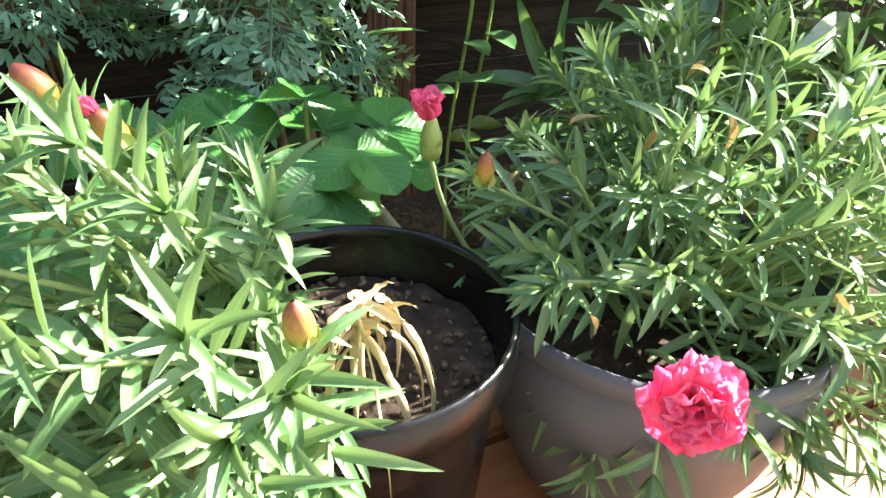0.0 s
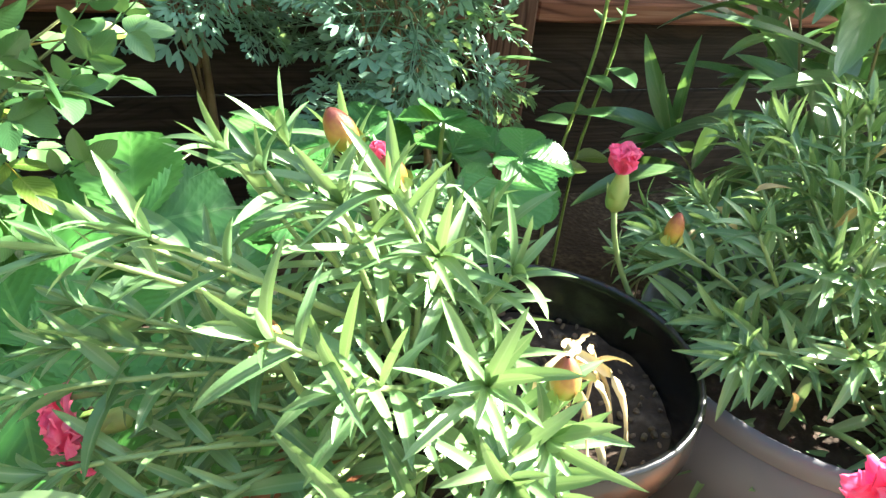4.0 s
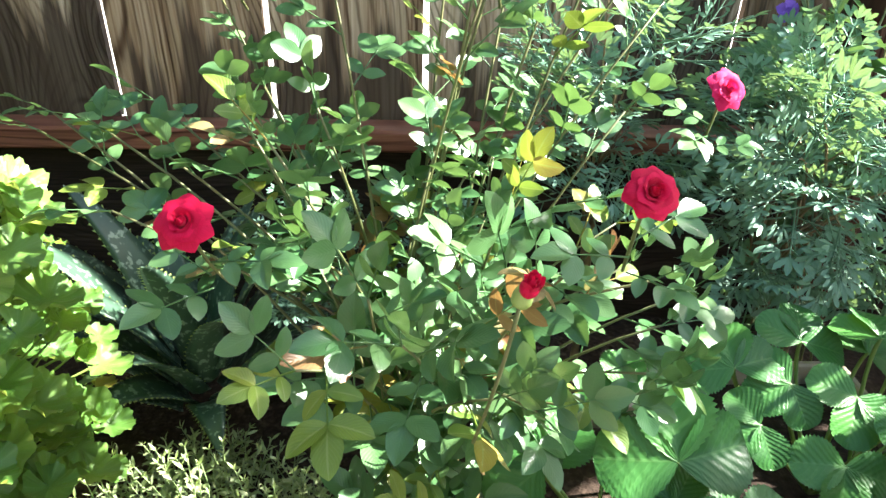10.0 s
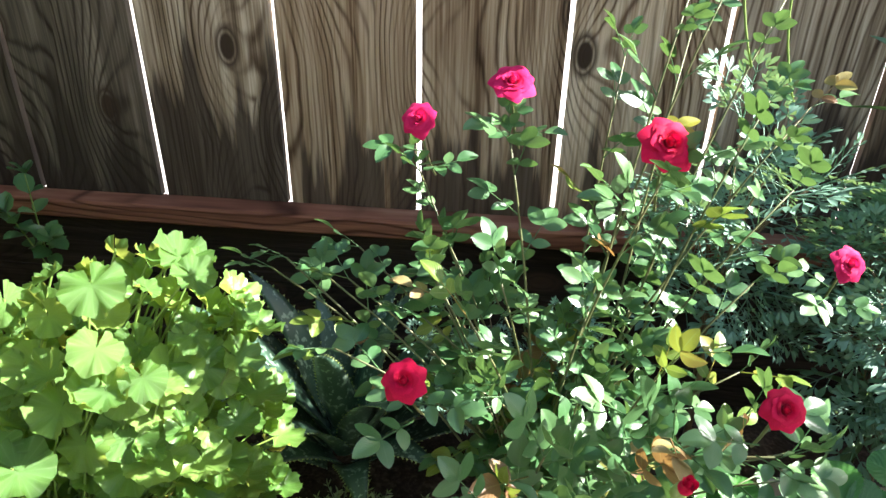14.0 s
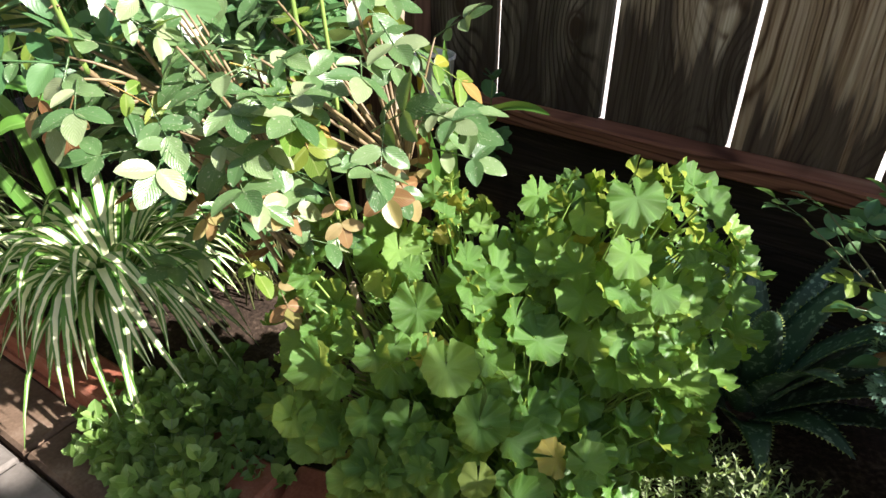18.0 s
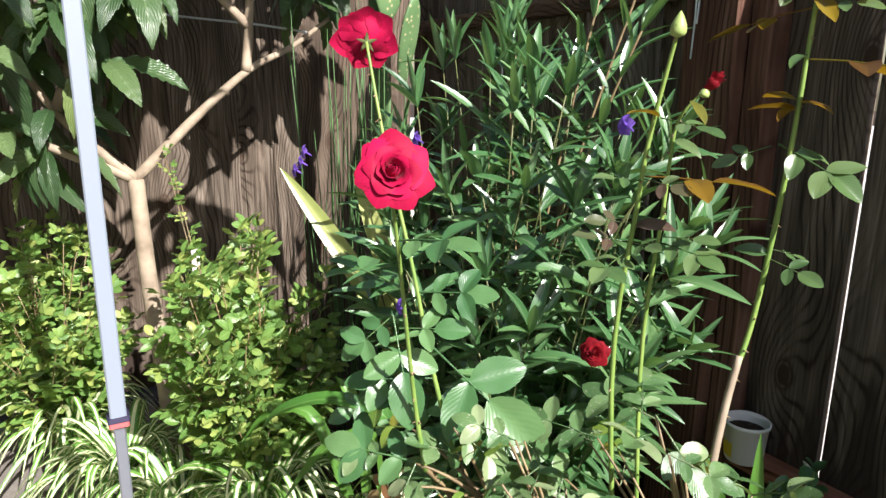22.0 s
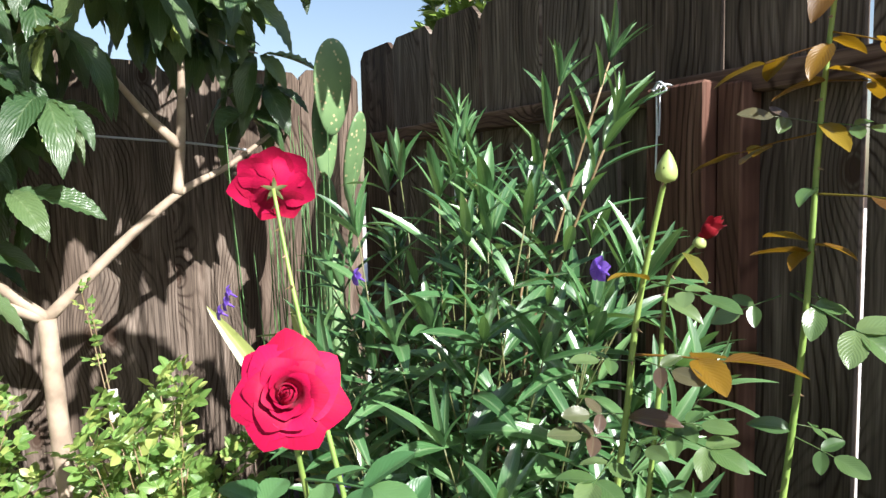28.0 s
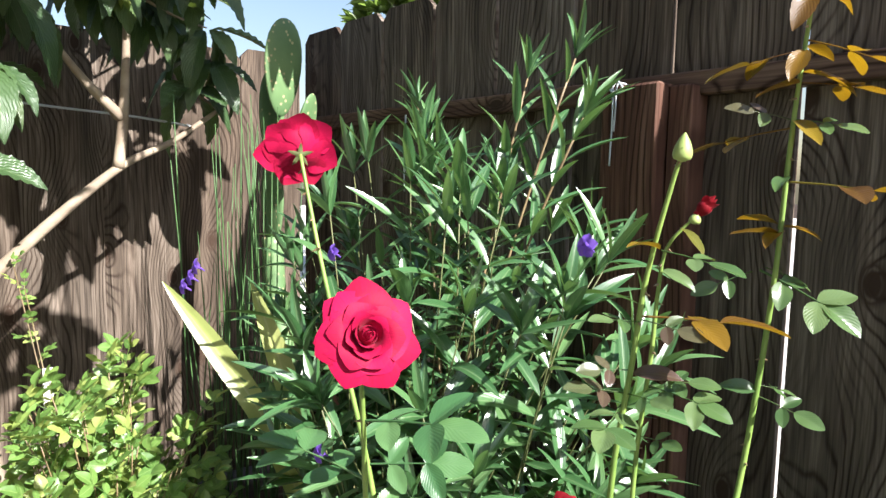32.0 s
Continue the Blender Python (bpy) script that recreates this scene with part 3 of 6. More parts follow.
def compound(n_pairs, leaf_w, leaf_l=0.42, serr=0.0, rows=6, seed=0):
    """A pinnate leaf: n_pairs of leaflets and one at the end, on a thin stalk, 1 long over all."""
    r = random.Random(seed)
    gs = [tube([(0, 0, 0), (0, 0.3, 0.012), (0, 0.62, 0)], [0.012, 0.009, 0.007], 4, False)]

    def leaflet(w):
        return ripple(blade(w, rows, 0.62, 0.44, r.uniform(0.02, 0.26), r.uniform(0.0, 0.22), serr, cols=3, tip=1.05), r, 0.02)
    for i in range(n_pairs):
        y = 0.22 + 0.34 * i / max(n_pairs - 1, 1) if n_pairs > 1 else 0.42
        size = leaf_l * (0.74 + 0.2 * i / max(n_pairs - 1, 1))
        for s in (-1, 1):
            gs.append(moved(leaflet(leaf_w * r.uniform(0.9, 1.06)), aim((0, y, 0), (s * 1.0, 0.5 + r.uniform(-0.12, 0.12), r.uniform(-0.22, 0.14)), (r.uniform(-0.3, 0.3), r.uniform(-0.15, 0.15), 1), size)))
    gs.append(moved(leaflet(leaf_w), aim((0, 0.6, 0), (r.uniform(-0.1, 0.1), 1, r.uniform(-0.1, 0.05)), (0, 0, 1), leaf_l * 1.0)))
    return join(gs)


def trifoliate(seed=0):
    """A strawberry leaf: three broad, round, toothed and pleated leaflets."""
    r = random.Random(seed)
    gs = []
    for a in (-80, 0, 80):
        b = blade(r.uniform(0.92, 1.02), 30, 0.75, 0.56, r.uniform(0.03, 0.18), r.uniform(0.03, 0.15), 0.09, cols=5, tip=0.5)
        b[0][:, 2] += 0.008 * np.sin(b[0][:, 1] * 42 - np.abs(b[0][:, 0]) * 40) * np.clip(np.abs(b[0][:, 0]) * 8, 0, 1)
        b = ripple(b, r, 0.02)
        an = radians(a + r.uniform(-8, 8))
        gs.append(moved(b, aim((0, 0, 0), (math.sin(an), math.cos(an), r.uniform(-0.2, 0.02)), (r.uniform(-0.12, 0.12), 0, 1), 1.0 if a == 0 else 0.94)))
    return join(gs)


def geranium_blade(seed=0):
    """A round, lobed, ruffled leaf whose stalk meets it near the middle of its lower edge."""
    r = random.Random(seed)
    vs, us, fs = [(0, 0, 0)], [(0.5, 0.5)], []
    n, rings = 48, 4
    ph = r.uniform(0, 6)
    cup = r.uniform(-0.16, 0.30)
    for k in range(1, rings + 1):
        for i in range(n):
            a = -math.pi / 2 + radians(7) + (2 * math.pi - radians(14)) * i / (n - 1)
            lobe = 1 + 0.03 * math.cos(7 * (a + ph)) + 0.026 * math.cos(21 * a + ph)
            q = k / rings
            rad = 0.5 * q * (lobe if k == rings else 1 + (lobe - 1) * q * 0.5)
            z = cup * q * q + 0.085 * q ** 3 * math.sin(7 * (a + ph)) + 0.09 * q * math.sin(2 * a + ph) + 0.035 * q ** 3 * math.sin(19 * a) + r.uniform(-0.012, 0.012) * q
            vs.append((rad * math.cos(a), rad * math.sin(a), z))
            us.append((0.5 + 0.5 * q * math.cos(a), 0.5 + 0.5 * q * math.sin(a)))
    for i in range(n - 1):
        fs.append((0, 1 + i, 2 + i))
    for k in range(rings - 1):
        for i in range(n - 1):
            a = 1 + k * n + i
            fs.append((a, a + n, a + n + 1, a + 1))
    v = np.array(vs)
    v[:, 1] += 0.1
    return v, fs, np.array(us)


def foliage(name, parent, geos, mats, poses, limit=300, label="", rest_name="foliage"):
    """Leaves at poses: the first limit as objects on shared meshes, the rest joined into one part."""
    made = {}
    rest = {}
    for i, (m, k) in enumerate(poses):
        g = i % len(geos)
        if i < limit:
            if (g, k) not in made:
                made[g, k] = mesh_of(name, geos[g][0], geos[g][1], mats[k], geos[g][2])
            put(name, made[g, k], parent, m)
        else:
            rest.setdefault(k, []).append(moved(geos[g], m))
    for k, gs in rest.items():
        part(rest_name, join(gs), mats[k], parent, label, "stuff")


# ---- flowers ----

def petal(width, length, cup=0.4, curl=0.25, ruffle=0.0, rows=5, cols=4, seed=0, point=0.0, wrap=0.0):
    """One petal along +y; cups upward, its rim curls back."""
    r = random.Random(seed)
    ph = r.uniform(0, 6)
    vs, fs, us = [], [], []
    for i in range(rows + 1):
        t = i / rows
        w = width * 0.5 * (0.28 + 0.72 * math.sin(0.5 * math.pi * min(1, t * 1.5))) * (1.0 if t < 0.75 else math.sqrt(max(0.0, 1 - ((t - 0.75) / 0.3) ** 2)))
        for k in range(-cols, cols + 1):
            s = k / cols
            z = cup * length * math.sin(math.pi * 0.5 * t) * 0.6 + cup * width * 0.35 * s * s * t - curl * length * max(0, t - 0.55) ** 2 * 3
            z += ruffle * math.sin(5 * s + ph) * t * t + ruffle * 0.6 * math.sin(11 * s + 2 * ph) * t ** 3
            z += wrap * width * s * s * min(1, t * 2)
            y = length * t * (1 - 0.10 * s * s) + (point * length * max(0, t - 0.7) * (1 - abs(s) * 2.2) if abs(s) < 0.46 else 0)
            vs.append((s * w, y, z))
            us.append((0.5 + 0.5 * s, t))
    n = 2 * cols + 1
    for i in range(rows):
        for k in range(n - 1):
            a = i * n + k
            fs.append((a, a + 1, a + n + 1, a + n))
    return np.array(vs), fs, np.array(us)


def cup_petal(R, H, half, lift=0.0, curl=0.25, point=0.2, shift=0.0, wave=0.0, close=0.0, rows=8, cols=6):
    """One rose petal as part of a cup round the z axis: R its reach, H its height, half its half-width in radians."""
    vs, fs, us = [], [], []
    for i in range(rows + 1):
        t = i / rows
        for k in range(-cols, cols + 1):
            s = k / cols
            e = t * (1 - 0.13 * s * s) + point * max(0.0, t - 0.75) * max(0.0, 1 - 2.6 * abs(s))
            a = s * half * min(1.0, 0.45 + 1.1 * t) * (1 - 0.12 * t * t)
            over = max(0.0, e - 0.72) / 0.28
            r = R * (0.10 + 0.90 * e ** 0.75) * (1 + shift * s) + R * curl * over ** 1.6
            r *= 1 - close * min(e, 1.0) ** 2.5
            z = lift + H * e ** 1.25 - curl * 0.75 * R * over ** 2.2 + wave * R * math.sin(4 * s + 9 * half) * t * t
            vs.append((r * math.sin(a), r * math.cos(a), z))
            us.append((0.5 + 0.5 * s, t))
    n = 2 * cols + 1
    for i in range(rows):
        for k in range(n - 1):
            a0 = i * n + k
            fs.append((a0, a0 + 1, a0 + n + 1, a0 + n))
    return np.array(vs), fs, np.array(us)


def rose_bloom(name, pos, facing, radius, mat, parent, turns=26, seed=1, open_=1.0, deep=0.1):
    """A double rose: rings of cupped petals round a tight heart, the outer ones laid back and curled at the tip."""
    r = random.Random(seed)
    fm = Vector(facing).normalized().to_track_quat("Z", "Y").to_matrix().to_4x4()
    bloom = new(name)
    bloom.parent = parent
    bloom.location = Vector(pos) - origin(parent)
    rings = [(0.06, 0.80, 2, 2.4, 0.0), (0.11, 0.81, 3, 1.7, 0.02), (0.18, 0.80, 4, 1.25, 0.05), (0.27, 0.77, 5, 1.0, 0.1), (0.38, 0.72, 5, 0.95, 0.16), (0.52, 0.63, 5, 0.95, 0.24), (0.68, 0.52, 6, 0.95, 0.30), (0.85, 0.40, 6, 0.98, 0.36), (0.97, 0.28, 7, 0.9, 0.38)]
    if turns < 16:
        rings = rings[:5]
    elif turns < 24:
        rings = [q for i, q in enumerate(rings) if i != 3]
    core = ovoid((0, 0, 0), (0, 0, 1), radius * 0.74, radius * 0.27, 10, 14, 1.25)
    part("heart", moved(core, Matrix.Translation(pos) @ fm), mat, bloom)
    for k, (R, H, n, half, curl) in enumerate(rings):
        a0 = r.uniform(0, 6.28)
        H += deep * max(0.0, 0.8 - H)
        for i in range(n):
            w = radius * r.uniform(0.94, 1.06)
            g = cup_petal(R * w * (0.75 + 0.25 * open_), H * w * (1.2 - 0.2 * open_), half * r.uniform(0.92, 1.08), 0.0, curl * r.uniform(0.7, 1.3), 0.2 if k > 4 else 0.1, 0.10, 0.05, (0.7, 0.6, 0.48, 0.34, 0.2, 0.06)[k] if k < 6 else 0.0)
            m = Matrix.Translation(pos) @ fm @ Matrix.Rotation(a0 + i * 6.2832 / n + r.uniform(-0.12, 0.12), 4, "Z")
            part("petal", moved(g, m), mat, bloom)
    return bloom


def carnation_bloom(name, pos, facing, radius, mat, parent, seed=1, count=30, spread=1.0):
    r = random.Random(seed)
    f = Vector(facing).normalized()
    fm = f.to_track_quat("Z", "Y").to_matrix().to_4x4()
    bloom = new(name)
    bloom.parent = parent
    bloom.location = Vector(pos) - origin(parent)
    for i in range(count):
        q = (i / (count - 1)) ** 0.7
        a = i * 2.39996 + r.uniform(-0.3, 0.3)
        lean = radians(10 + 78 * q * spread + r.uniform(-8, 8))
        g = petal(radius * r.uniform(0.55, 0.85), radius * (0.52 + 0.36 * q), 0.12, 0.35 * q, radius * 0.085, 6, 5, seed * 50 + i)
        base = Matrix.Rotation(a, 4, "Z") @ Matrix.Rotation(radians(90) - lean, 4, "X")
        part("petal", moved(g, Matrix.Translation(pos) @ fm @ base), mat, bloom)
    return bloom


def ovoid(pos, way, length, radius, n=10, sides=12, taper=0.55):
    prof = []
    for i in range(n + 1):
        t = i / n
        prof.append((max(radius * math.sin(math.pi * min(1, t ** taper)) ** 0.7 if t < 1 else 0.0, 0.0006), t * length))
    g = lathe(prof, sides)
    return moved(g, Matrix.Translation(pos) @ Vector(way).normalized().to_track_quat("Z", "Y").to_matrix().to_4x4())


def bud(name, pos, way, length, radius, mat, parent, tip=None, label=""):
    """A closed bud with its calyx lobes, and a petal tip where it opens."""
    b = part(name, ovoid(pos, way, length, radius), mat, parent, label)
    w = Vector(way).normalized()
    q = w.to_track_quat("Z", "Y").to_matrix().to_4x4()
    for k in range(4):
        g = blade(0.42, 5, 0.8, 0.3, 0.0, 0.1)
        m = Matrix.Translation(pos) @ q @ Matrix.Rotation(k * math.pi / 2 + 0.4, 4, "Z") @ Matrix.Translation((0, radius * 0.35, 0)) @ Matrix.Rotation(radians(68), 4, "X") @ Matrix.Scale(length * 0.55, 4)
        part("calyx_lobe", moved(g, m), M["bud_green"], b)
    if tip:
        part("petal_tip", ovoid(Vector(pos) + w * length * 0.62, way, length * 0.62, radius * 0.62), tip, b)
    return b


def shoot(base, tip, bow, pairs, first=0.35, leaf=(0.03, 0.045), spread=55, opposite=True, wobble=18, tuft=0, jitter=0.0):
    """The centre line of a stem and the poses of its leaves, in crossed pairs or one by one."""
    base, tip = Vector(base), Vector(tip)
    line = bez(base, (base + tip) / 2 + Vector(bow), tip, 8)
    poses = []
    roll = U(0, 6.28)
    for i in range(pairs):
        t = first + (1 - first) * (i / max(pairs - 1, 1))
        f = t * (len(line) - 1)
        k = min(int(f), len(line) - 2)
        p = line[k].lerp(line[k + 1], f - k)
        d = (line[k + 1] - line[k]).normalized()
        s = d.orthogonal().normalized()
        roll += 1.57 if opposite else 2.4
        ang = radians(spread * (1.0 - 0.45 * (i / max(pairs - 1, 1))))
        for h in ((0, math.pi) if opposite else (0,)):
            out = Matrix.Rotation(roll + h + radians(U(-wobble, wobble)), 3, d) @ s
            way = d * math.cos(ang) + out * math.sin(ang)
            way = way + Vector((U(-1, 1), U(-1, 1), U(-1, 1))) * 0.12
            face = d * math.sin(ang) * 0.8 - out * math.cos(ang) * 0.45 + Vector((0.3, -0.12, 0.95))
            size = U(*leaf) * (1.0 - 0.35 * max(0, t - 0.8) / 0.2 * (1 if tuft == 0 else 0.5))
            poses.append((aim(p, way, face, size, U(-0.3, 0.3)), 0))
    for i in range(tuft):
        d = (line[-1] - line[-2]).normalized()
        out = Matrix.Rotation(i * 6.283 / tuft, 3, d) @ d.orthogonal().normalized()
        way = d + out * U(0.15, 0.5)
        poses.append((aim(line[-1], way, -out + Vector((0, 0, 0.3)), U(*leaf) * 0.75), 0))
    return line, poses

# ---- large structure ----

def ground():
    n = 70
    xs = [-60, -20, -8] + [-4 + 7.0 * i / (n - 1) for i in range(n)] + [6, 20, 60]
    ys = [-60, -20, -6] + [-3 + 4.0 * i / 45 for i in range(46)] + [3, 12, 60]
    vs, fs = [], []
    for y in ys:
        for x in xs:
            near = -4 <= x <= 3 and -3 <= y <= 1
            z = 0.03 * (noise.noise((x * 3, y * 3, 0)) + 0.5 * noise.noise((x * 9, y * 9, 3))) if near else 0.0
            edge = -1.06
            if y < edge:
                z = -0.045
            vs.append((x, y, z))
    w = len(xs)
    for j in range(len(ys) - 1):
        for i in range(w - 1):
            a = j * w + i
            fs.append((a, a + 1, a + w + 1, a + w))
    tagged(part("ground", (vs, fs), M["soil"], None), "dark crumbly garden soil", "ground", "", "structure")


ground()
tagged(part("neighbour_yard", box((-30, 0.25, -0.4), (30, 30, 0.05), 0.01), M["concrete_pale"], None, "", "", False), "pale sunlit paving beyond the fence", "pavement", "", "structure")


def fence_run(name, label, start, along, count, facing, z0, z1, pitch=0.294, width=0.2845, dog=0.035):
    """A run of dog-eared boards beside one another from start, on their rails."""
    f = thing(name, start, label, "fence", "", "structure")
    along, facing = Vector(along), Vector(facing)
    for i in range(count):
        w = width - 0.0025 + U(-0.002, 0.0015)
        lean = U(-0.0015, 0.0015)
        h = z1 + U(-0.012, 0.012)
        t = 0.019
        outline = [(0, z0), (w, z0), (w, h - dog), (w - dog, h), (dog, h), (0, h - dog)]
        vs, n = [], len(outline)
        for d in (0.0, t):
            for (s, z) in outline:
                vs.append(tuple(along * (s + lean * (z - z0)) - facing * (d + 0.0) + Vector((0, 0, z))))
        fs = [tuple(range(n)), tuple(range(2 * n - 1, n - 1, -1))] + [(k, (k + 1) % n, (k + 1) % n + n, k + n) for k in range(n)]
        c = Vector(start) + along * (i * pitch)
        # Darkest boards west of x -0.02, mid-toned ones up to 0.28 and past 1.1.
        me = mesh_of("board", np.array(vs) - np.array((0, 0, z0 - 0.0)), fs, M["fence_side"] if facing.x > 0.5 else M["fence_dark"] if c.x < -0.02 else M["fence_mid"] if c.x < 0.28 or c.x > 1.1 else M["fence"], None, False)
        m = Matrix.Translation((c.x, c.y, z0)) @ Matrix.Translation(facing * U(-0.004, 0.004))
        put("board", me, f, m)
    return f


north = fence_run("fence_north", "weathered grey-brown board fence with dog-eared tops", (-2.352 + 0.004, 0.0, 0.0), (1, 0, 0), 26, (0, -1, 0), 0.466, 1.985)
part("kick_rail", box((-2.36, -0.062, 0.421), (1.68, 0.012, 0.465), 0.005), M["redwood"], north, "red-brown bottom rail with a worn front edge", "", False)
part("kick_rail", box((1.80, -0.062, 0.421), (5.3, 0.012, 0.465), 0.005), M["redwood"], north, "", "", False)
part("top_rail", box((-2.36, -0.044, 1.578), (5.3, -0.003, 1.632), 0.004), M["rail"], north, "brown upper rail nailed across the boards", "", False)
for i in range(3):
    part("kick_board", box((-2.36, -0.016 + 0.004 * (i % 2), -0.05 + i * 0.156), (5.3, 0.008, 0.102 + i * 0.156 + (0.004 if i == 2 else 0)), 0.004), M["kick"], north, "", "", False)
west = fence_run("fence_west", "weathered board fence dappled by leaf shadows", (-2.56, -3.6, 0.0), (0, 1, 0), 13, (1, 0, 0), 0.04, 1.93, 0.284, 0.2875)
part("top_rail", box((-2.60, -3.6, 1.50), (-2.582, 0.06, 1.59), 0.004), M["rail_side"], west, "", "", False)


def post(x0, x1, y0, top, label):
    p = thing("fence_post", ((x0 + x1) / 2, y0, 0), label, "post")
    part("timber", box((x0, y0, -0.05), (x1, y0 + 0.09, top), 0.006, 0.002), M["post"], p, "", "", False)
    return p


post_b = post(-0.705, -0.555, -0.115, 1.606, "red-brown fence post with strings tied over its top")
part("side_board", box((-0.553, -0.075, -0.05), (-0.495, -0.006, 1.60), 0.004), M["post"], post_b, "", "", False)
post(1.665, 1.775, -0.115, 1.606, "red-brown timber fence post beside the planters")

# ---- patio, brick edging ----
patio = thing("patio", (-0.6, -1.6, 0), "worn concrete patio slabs along the bed", "patio", "", "structure")
for i in range(10):
    for j in range(5):
        x, y = -2.55 + i * 0.62, -1.205 - j * 0.62
        part("slab", box((x + 0.004, y - 0.612, -0.09), (x + 0.612, y - 0.004, -0.006 + U(-0.003, 0.003)), 0.006), M["concrete"], patio, "", "", False)

# ---- unseen wall and patio canopy behind the walk, added to cut sky fill ----
wall = part("sky_block_wall", box((-6.0, -4.62, -0.05), (3.6, -4.45, 2.95), 0.01), M["stucco"], None, "", "", False)
tagged(wall, "unseen plain beige stucco wall added across the patio to cut sky fill", "wall", "", "structure")
canopy = thing("patio_canopy", (-1.45, -1.41, 2.6), "unseen pale fabric canopy added over the patio to cut sky fill", "canopy", "", "structure")
part("front_beam", box((-2.6, -1.43, 2.58), (-0.3, -1.39, 2.64), 0.004), M["white_metal"], canopy, "", "", False)
part("back_beam", box((-2.6, -4.45, 2.58), (-0.3, -4.41, 2.64), 0.004), M["white_metal"], canopy, "", "", False)
part("fabric", box((-2.62, -4.44, 2.642), (-0.28, -1.36, 2.655), 0.002), M["canvas"], canopy, "", "", False)

kerb = thing("stained_pavers", (-0.9, -1.12, 0), "row of brown stained concrete pavers along the brick edging", "paving", "", "structure")
for i in range(9):
    x = -2.5 + i * 0.36
    part("paver", box((x + 0.003, -1.196, -0.09), (x + 0.357, -1.062, -0.012 + U(-0.004, 0.004)), 0.008, 0.002), M["paver"], kerb, "", "", False)
edging = thing("brick_edging", (-0.4, -1.1, 0), "low edging of worn red bricks in mortar", "edging", "", "structure")
bx = box((-0.1, -0.046, -0.032), (0.1, 0.046, 0.032), 0.007)
brick_me = mesh_of("brick", bx[0], bx[1], M["brick"], None, False)
for i in range(16):
    x = -2.2 + i * 0.215
    y = -1.012 + (0.0 if x < -0.25 else (x + 0.25) * 0.28)
    if x > 0.45:
        continue
    turn = 0 if x < -0.25 else 16
    put("brick", brick_me, edging, pose(x, y, 0.035 + U(-0.006, 0.006), U(-3, 3), U(-3, 3), turn + U(-3, 3)))
    put("brick", brick_me, edging, pose(x + 0.1, y - 0.008, -0.034 + U(-0.004, 0.004), U(-2, 2), U(-2, 2), turn + U(-2, 2)))


# ---- plants ----

def leafy(parent, shoots_in, geos, mats, stem_mat, limit=300, pick=None, stem_r=(0.0022, 0.0012), name="leaf", sides=5):
    """Stems as one mesh each while few, leaves as parts."""
    lines, poses = [], []
    for line, ps in shoots_in:
        lines.append(line)
        poses += [(m, pick() if pick else k) for m, k in ps]
    for line in lines[:40]:
        part("stem", tube(line, [stem_r[0] + (stem_r[1] - stem_r[0]) * i / (len(line) - 1) for i in range(len(line))], sides), stem_mat, parent)
    if lines[40:]:
        part("twiggery", join([tube(l, [stem_r[0] + (stem_r[1] - stem_r[0]) * i / (len(l) - 1) for i in range(len(l))], sides) for l in lines[40:]]), stem_mat, parent, "", "stuff")
    poses.sort(key=lambda q: q[0].translation.y - 0.5 * q[0].translation.z)
    foliage(name, parent, geos, mats, poses, limit)


def dome_point(c, rx, ry, rz, lo=-0.15):
    while True:
        v = Vector((U(-1, 1), U(-1, 1), U(lo, 1)))
        if 0.3 < v.length < 1:
            v = v.normalized() * (0.55 + 0.45 * v.length)
            return Vector(c) + Vector((v.x * rx, v.y * ry, v.z * rz))


def carnation(name, label, base, centre, r3, count, seed_limit, pairs=7, span=(0.0, 9.0)):
    p = thing(name, base, label, "carnation", "carnations in pots")
    shoots_l = []
    for i in range(count):
        tip = dome_point(centre, *r3, -0.45)
        while not span[0] < tip.x < span[1]:
            tip = dome_point(centre, *r3, -0.45)
        b = Vector(base) + Vector((U(-0.035, 0.035), U(-0.035, 0.035), 0.0))
        out = (tip - b)
        shoots_l.append(shoot(b, tip, (out.x * 0.15, out.y * 0.15, 0.02), pairs, 0.40, (0.021, 0.042), 60, True, 24, 6))
    geos = [blade(w, 8, 0.62, 0.35, d, 0.22, tip=0.85, twist=tw) for w, d, tw in ((0.16, 0.1, 0.1), (0.145, 0.3, -0.4), (0.175, 0.5, 0.5), (0.14, 0.02, 0.2), (0.155, 0.75, -0.6), (0.17, 0.35, 0.9))]
    leafy(p, shoots_l, geos, [M["carn_leaf"]], M["pale_stem"], seed_limit, None, (0.0016, 0.0011))
    return p


# strawberry planters and carnation pots at the east end
stand = thing("wooden_stand", (1.47, -1.12, 0), "low red-brown slatted wooden stand under the pots", "stand")
for i in range(5):
    part("slat", box((1.16, -1.335 + i * 0.088, 0.302), (1.80, -1.253 + i * 0.088, 0.328), 0.005), M["bench"], stand, "", "", False)
for x in (1.19, 1.74):
    part("bearer", box((x, -1.33, 0.255), (x + 0.04, -0.91, 0.301), 0.004), M["bench"], stand, "", "", False)
    for y in (-1.32, -0.95):
        part("leg", box((x, y, -0.045), (x + 0.04, y + 0.04, 0.254), 0.004), M["bench"], stand, "", "", False)


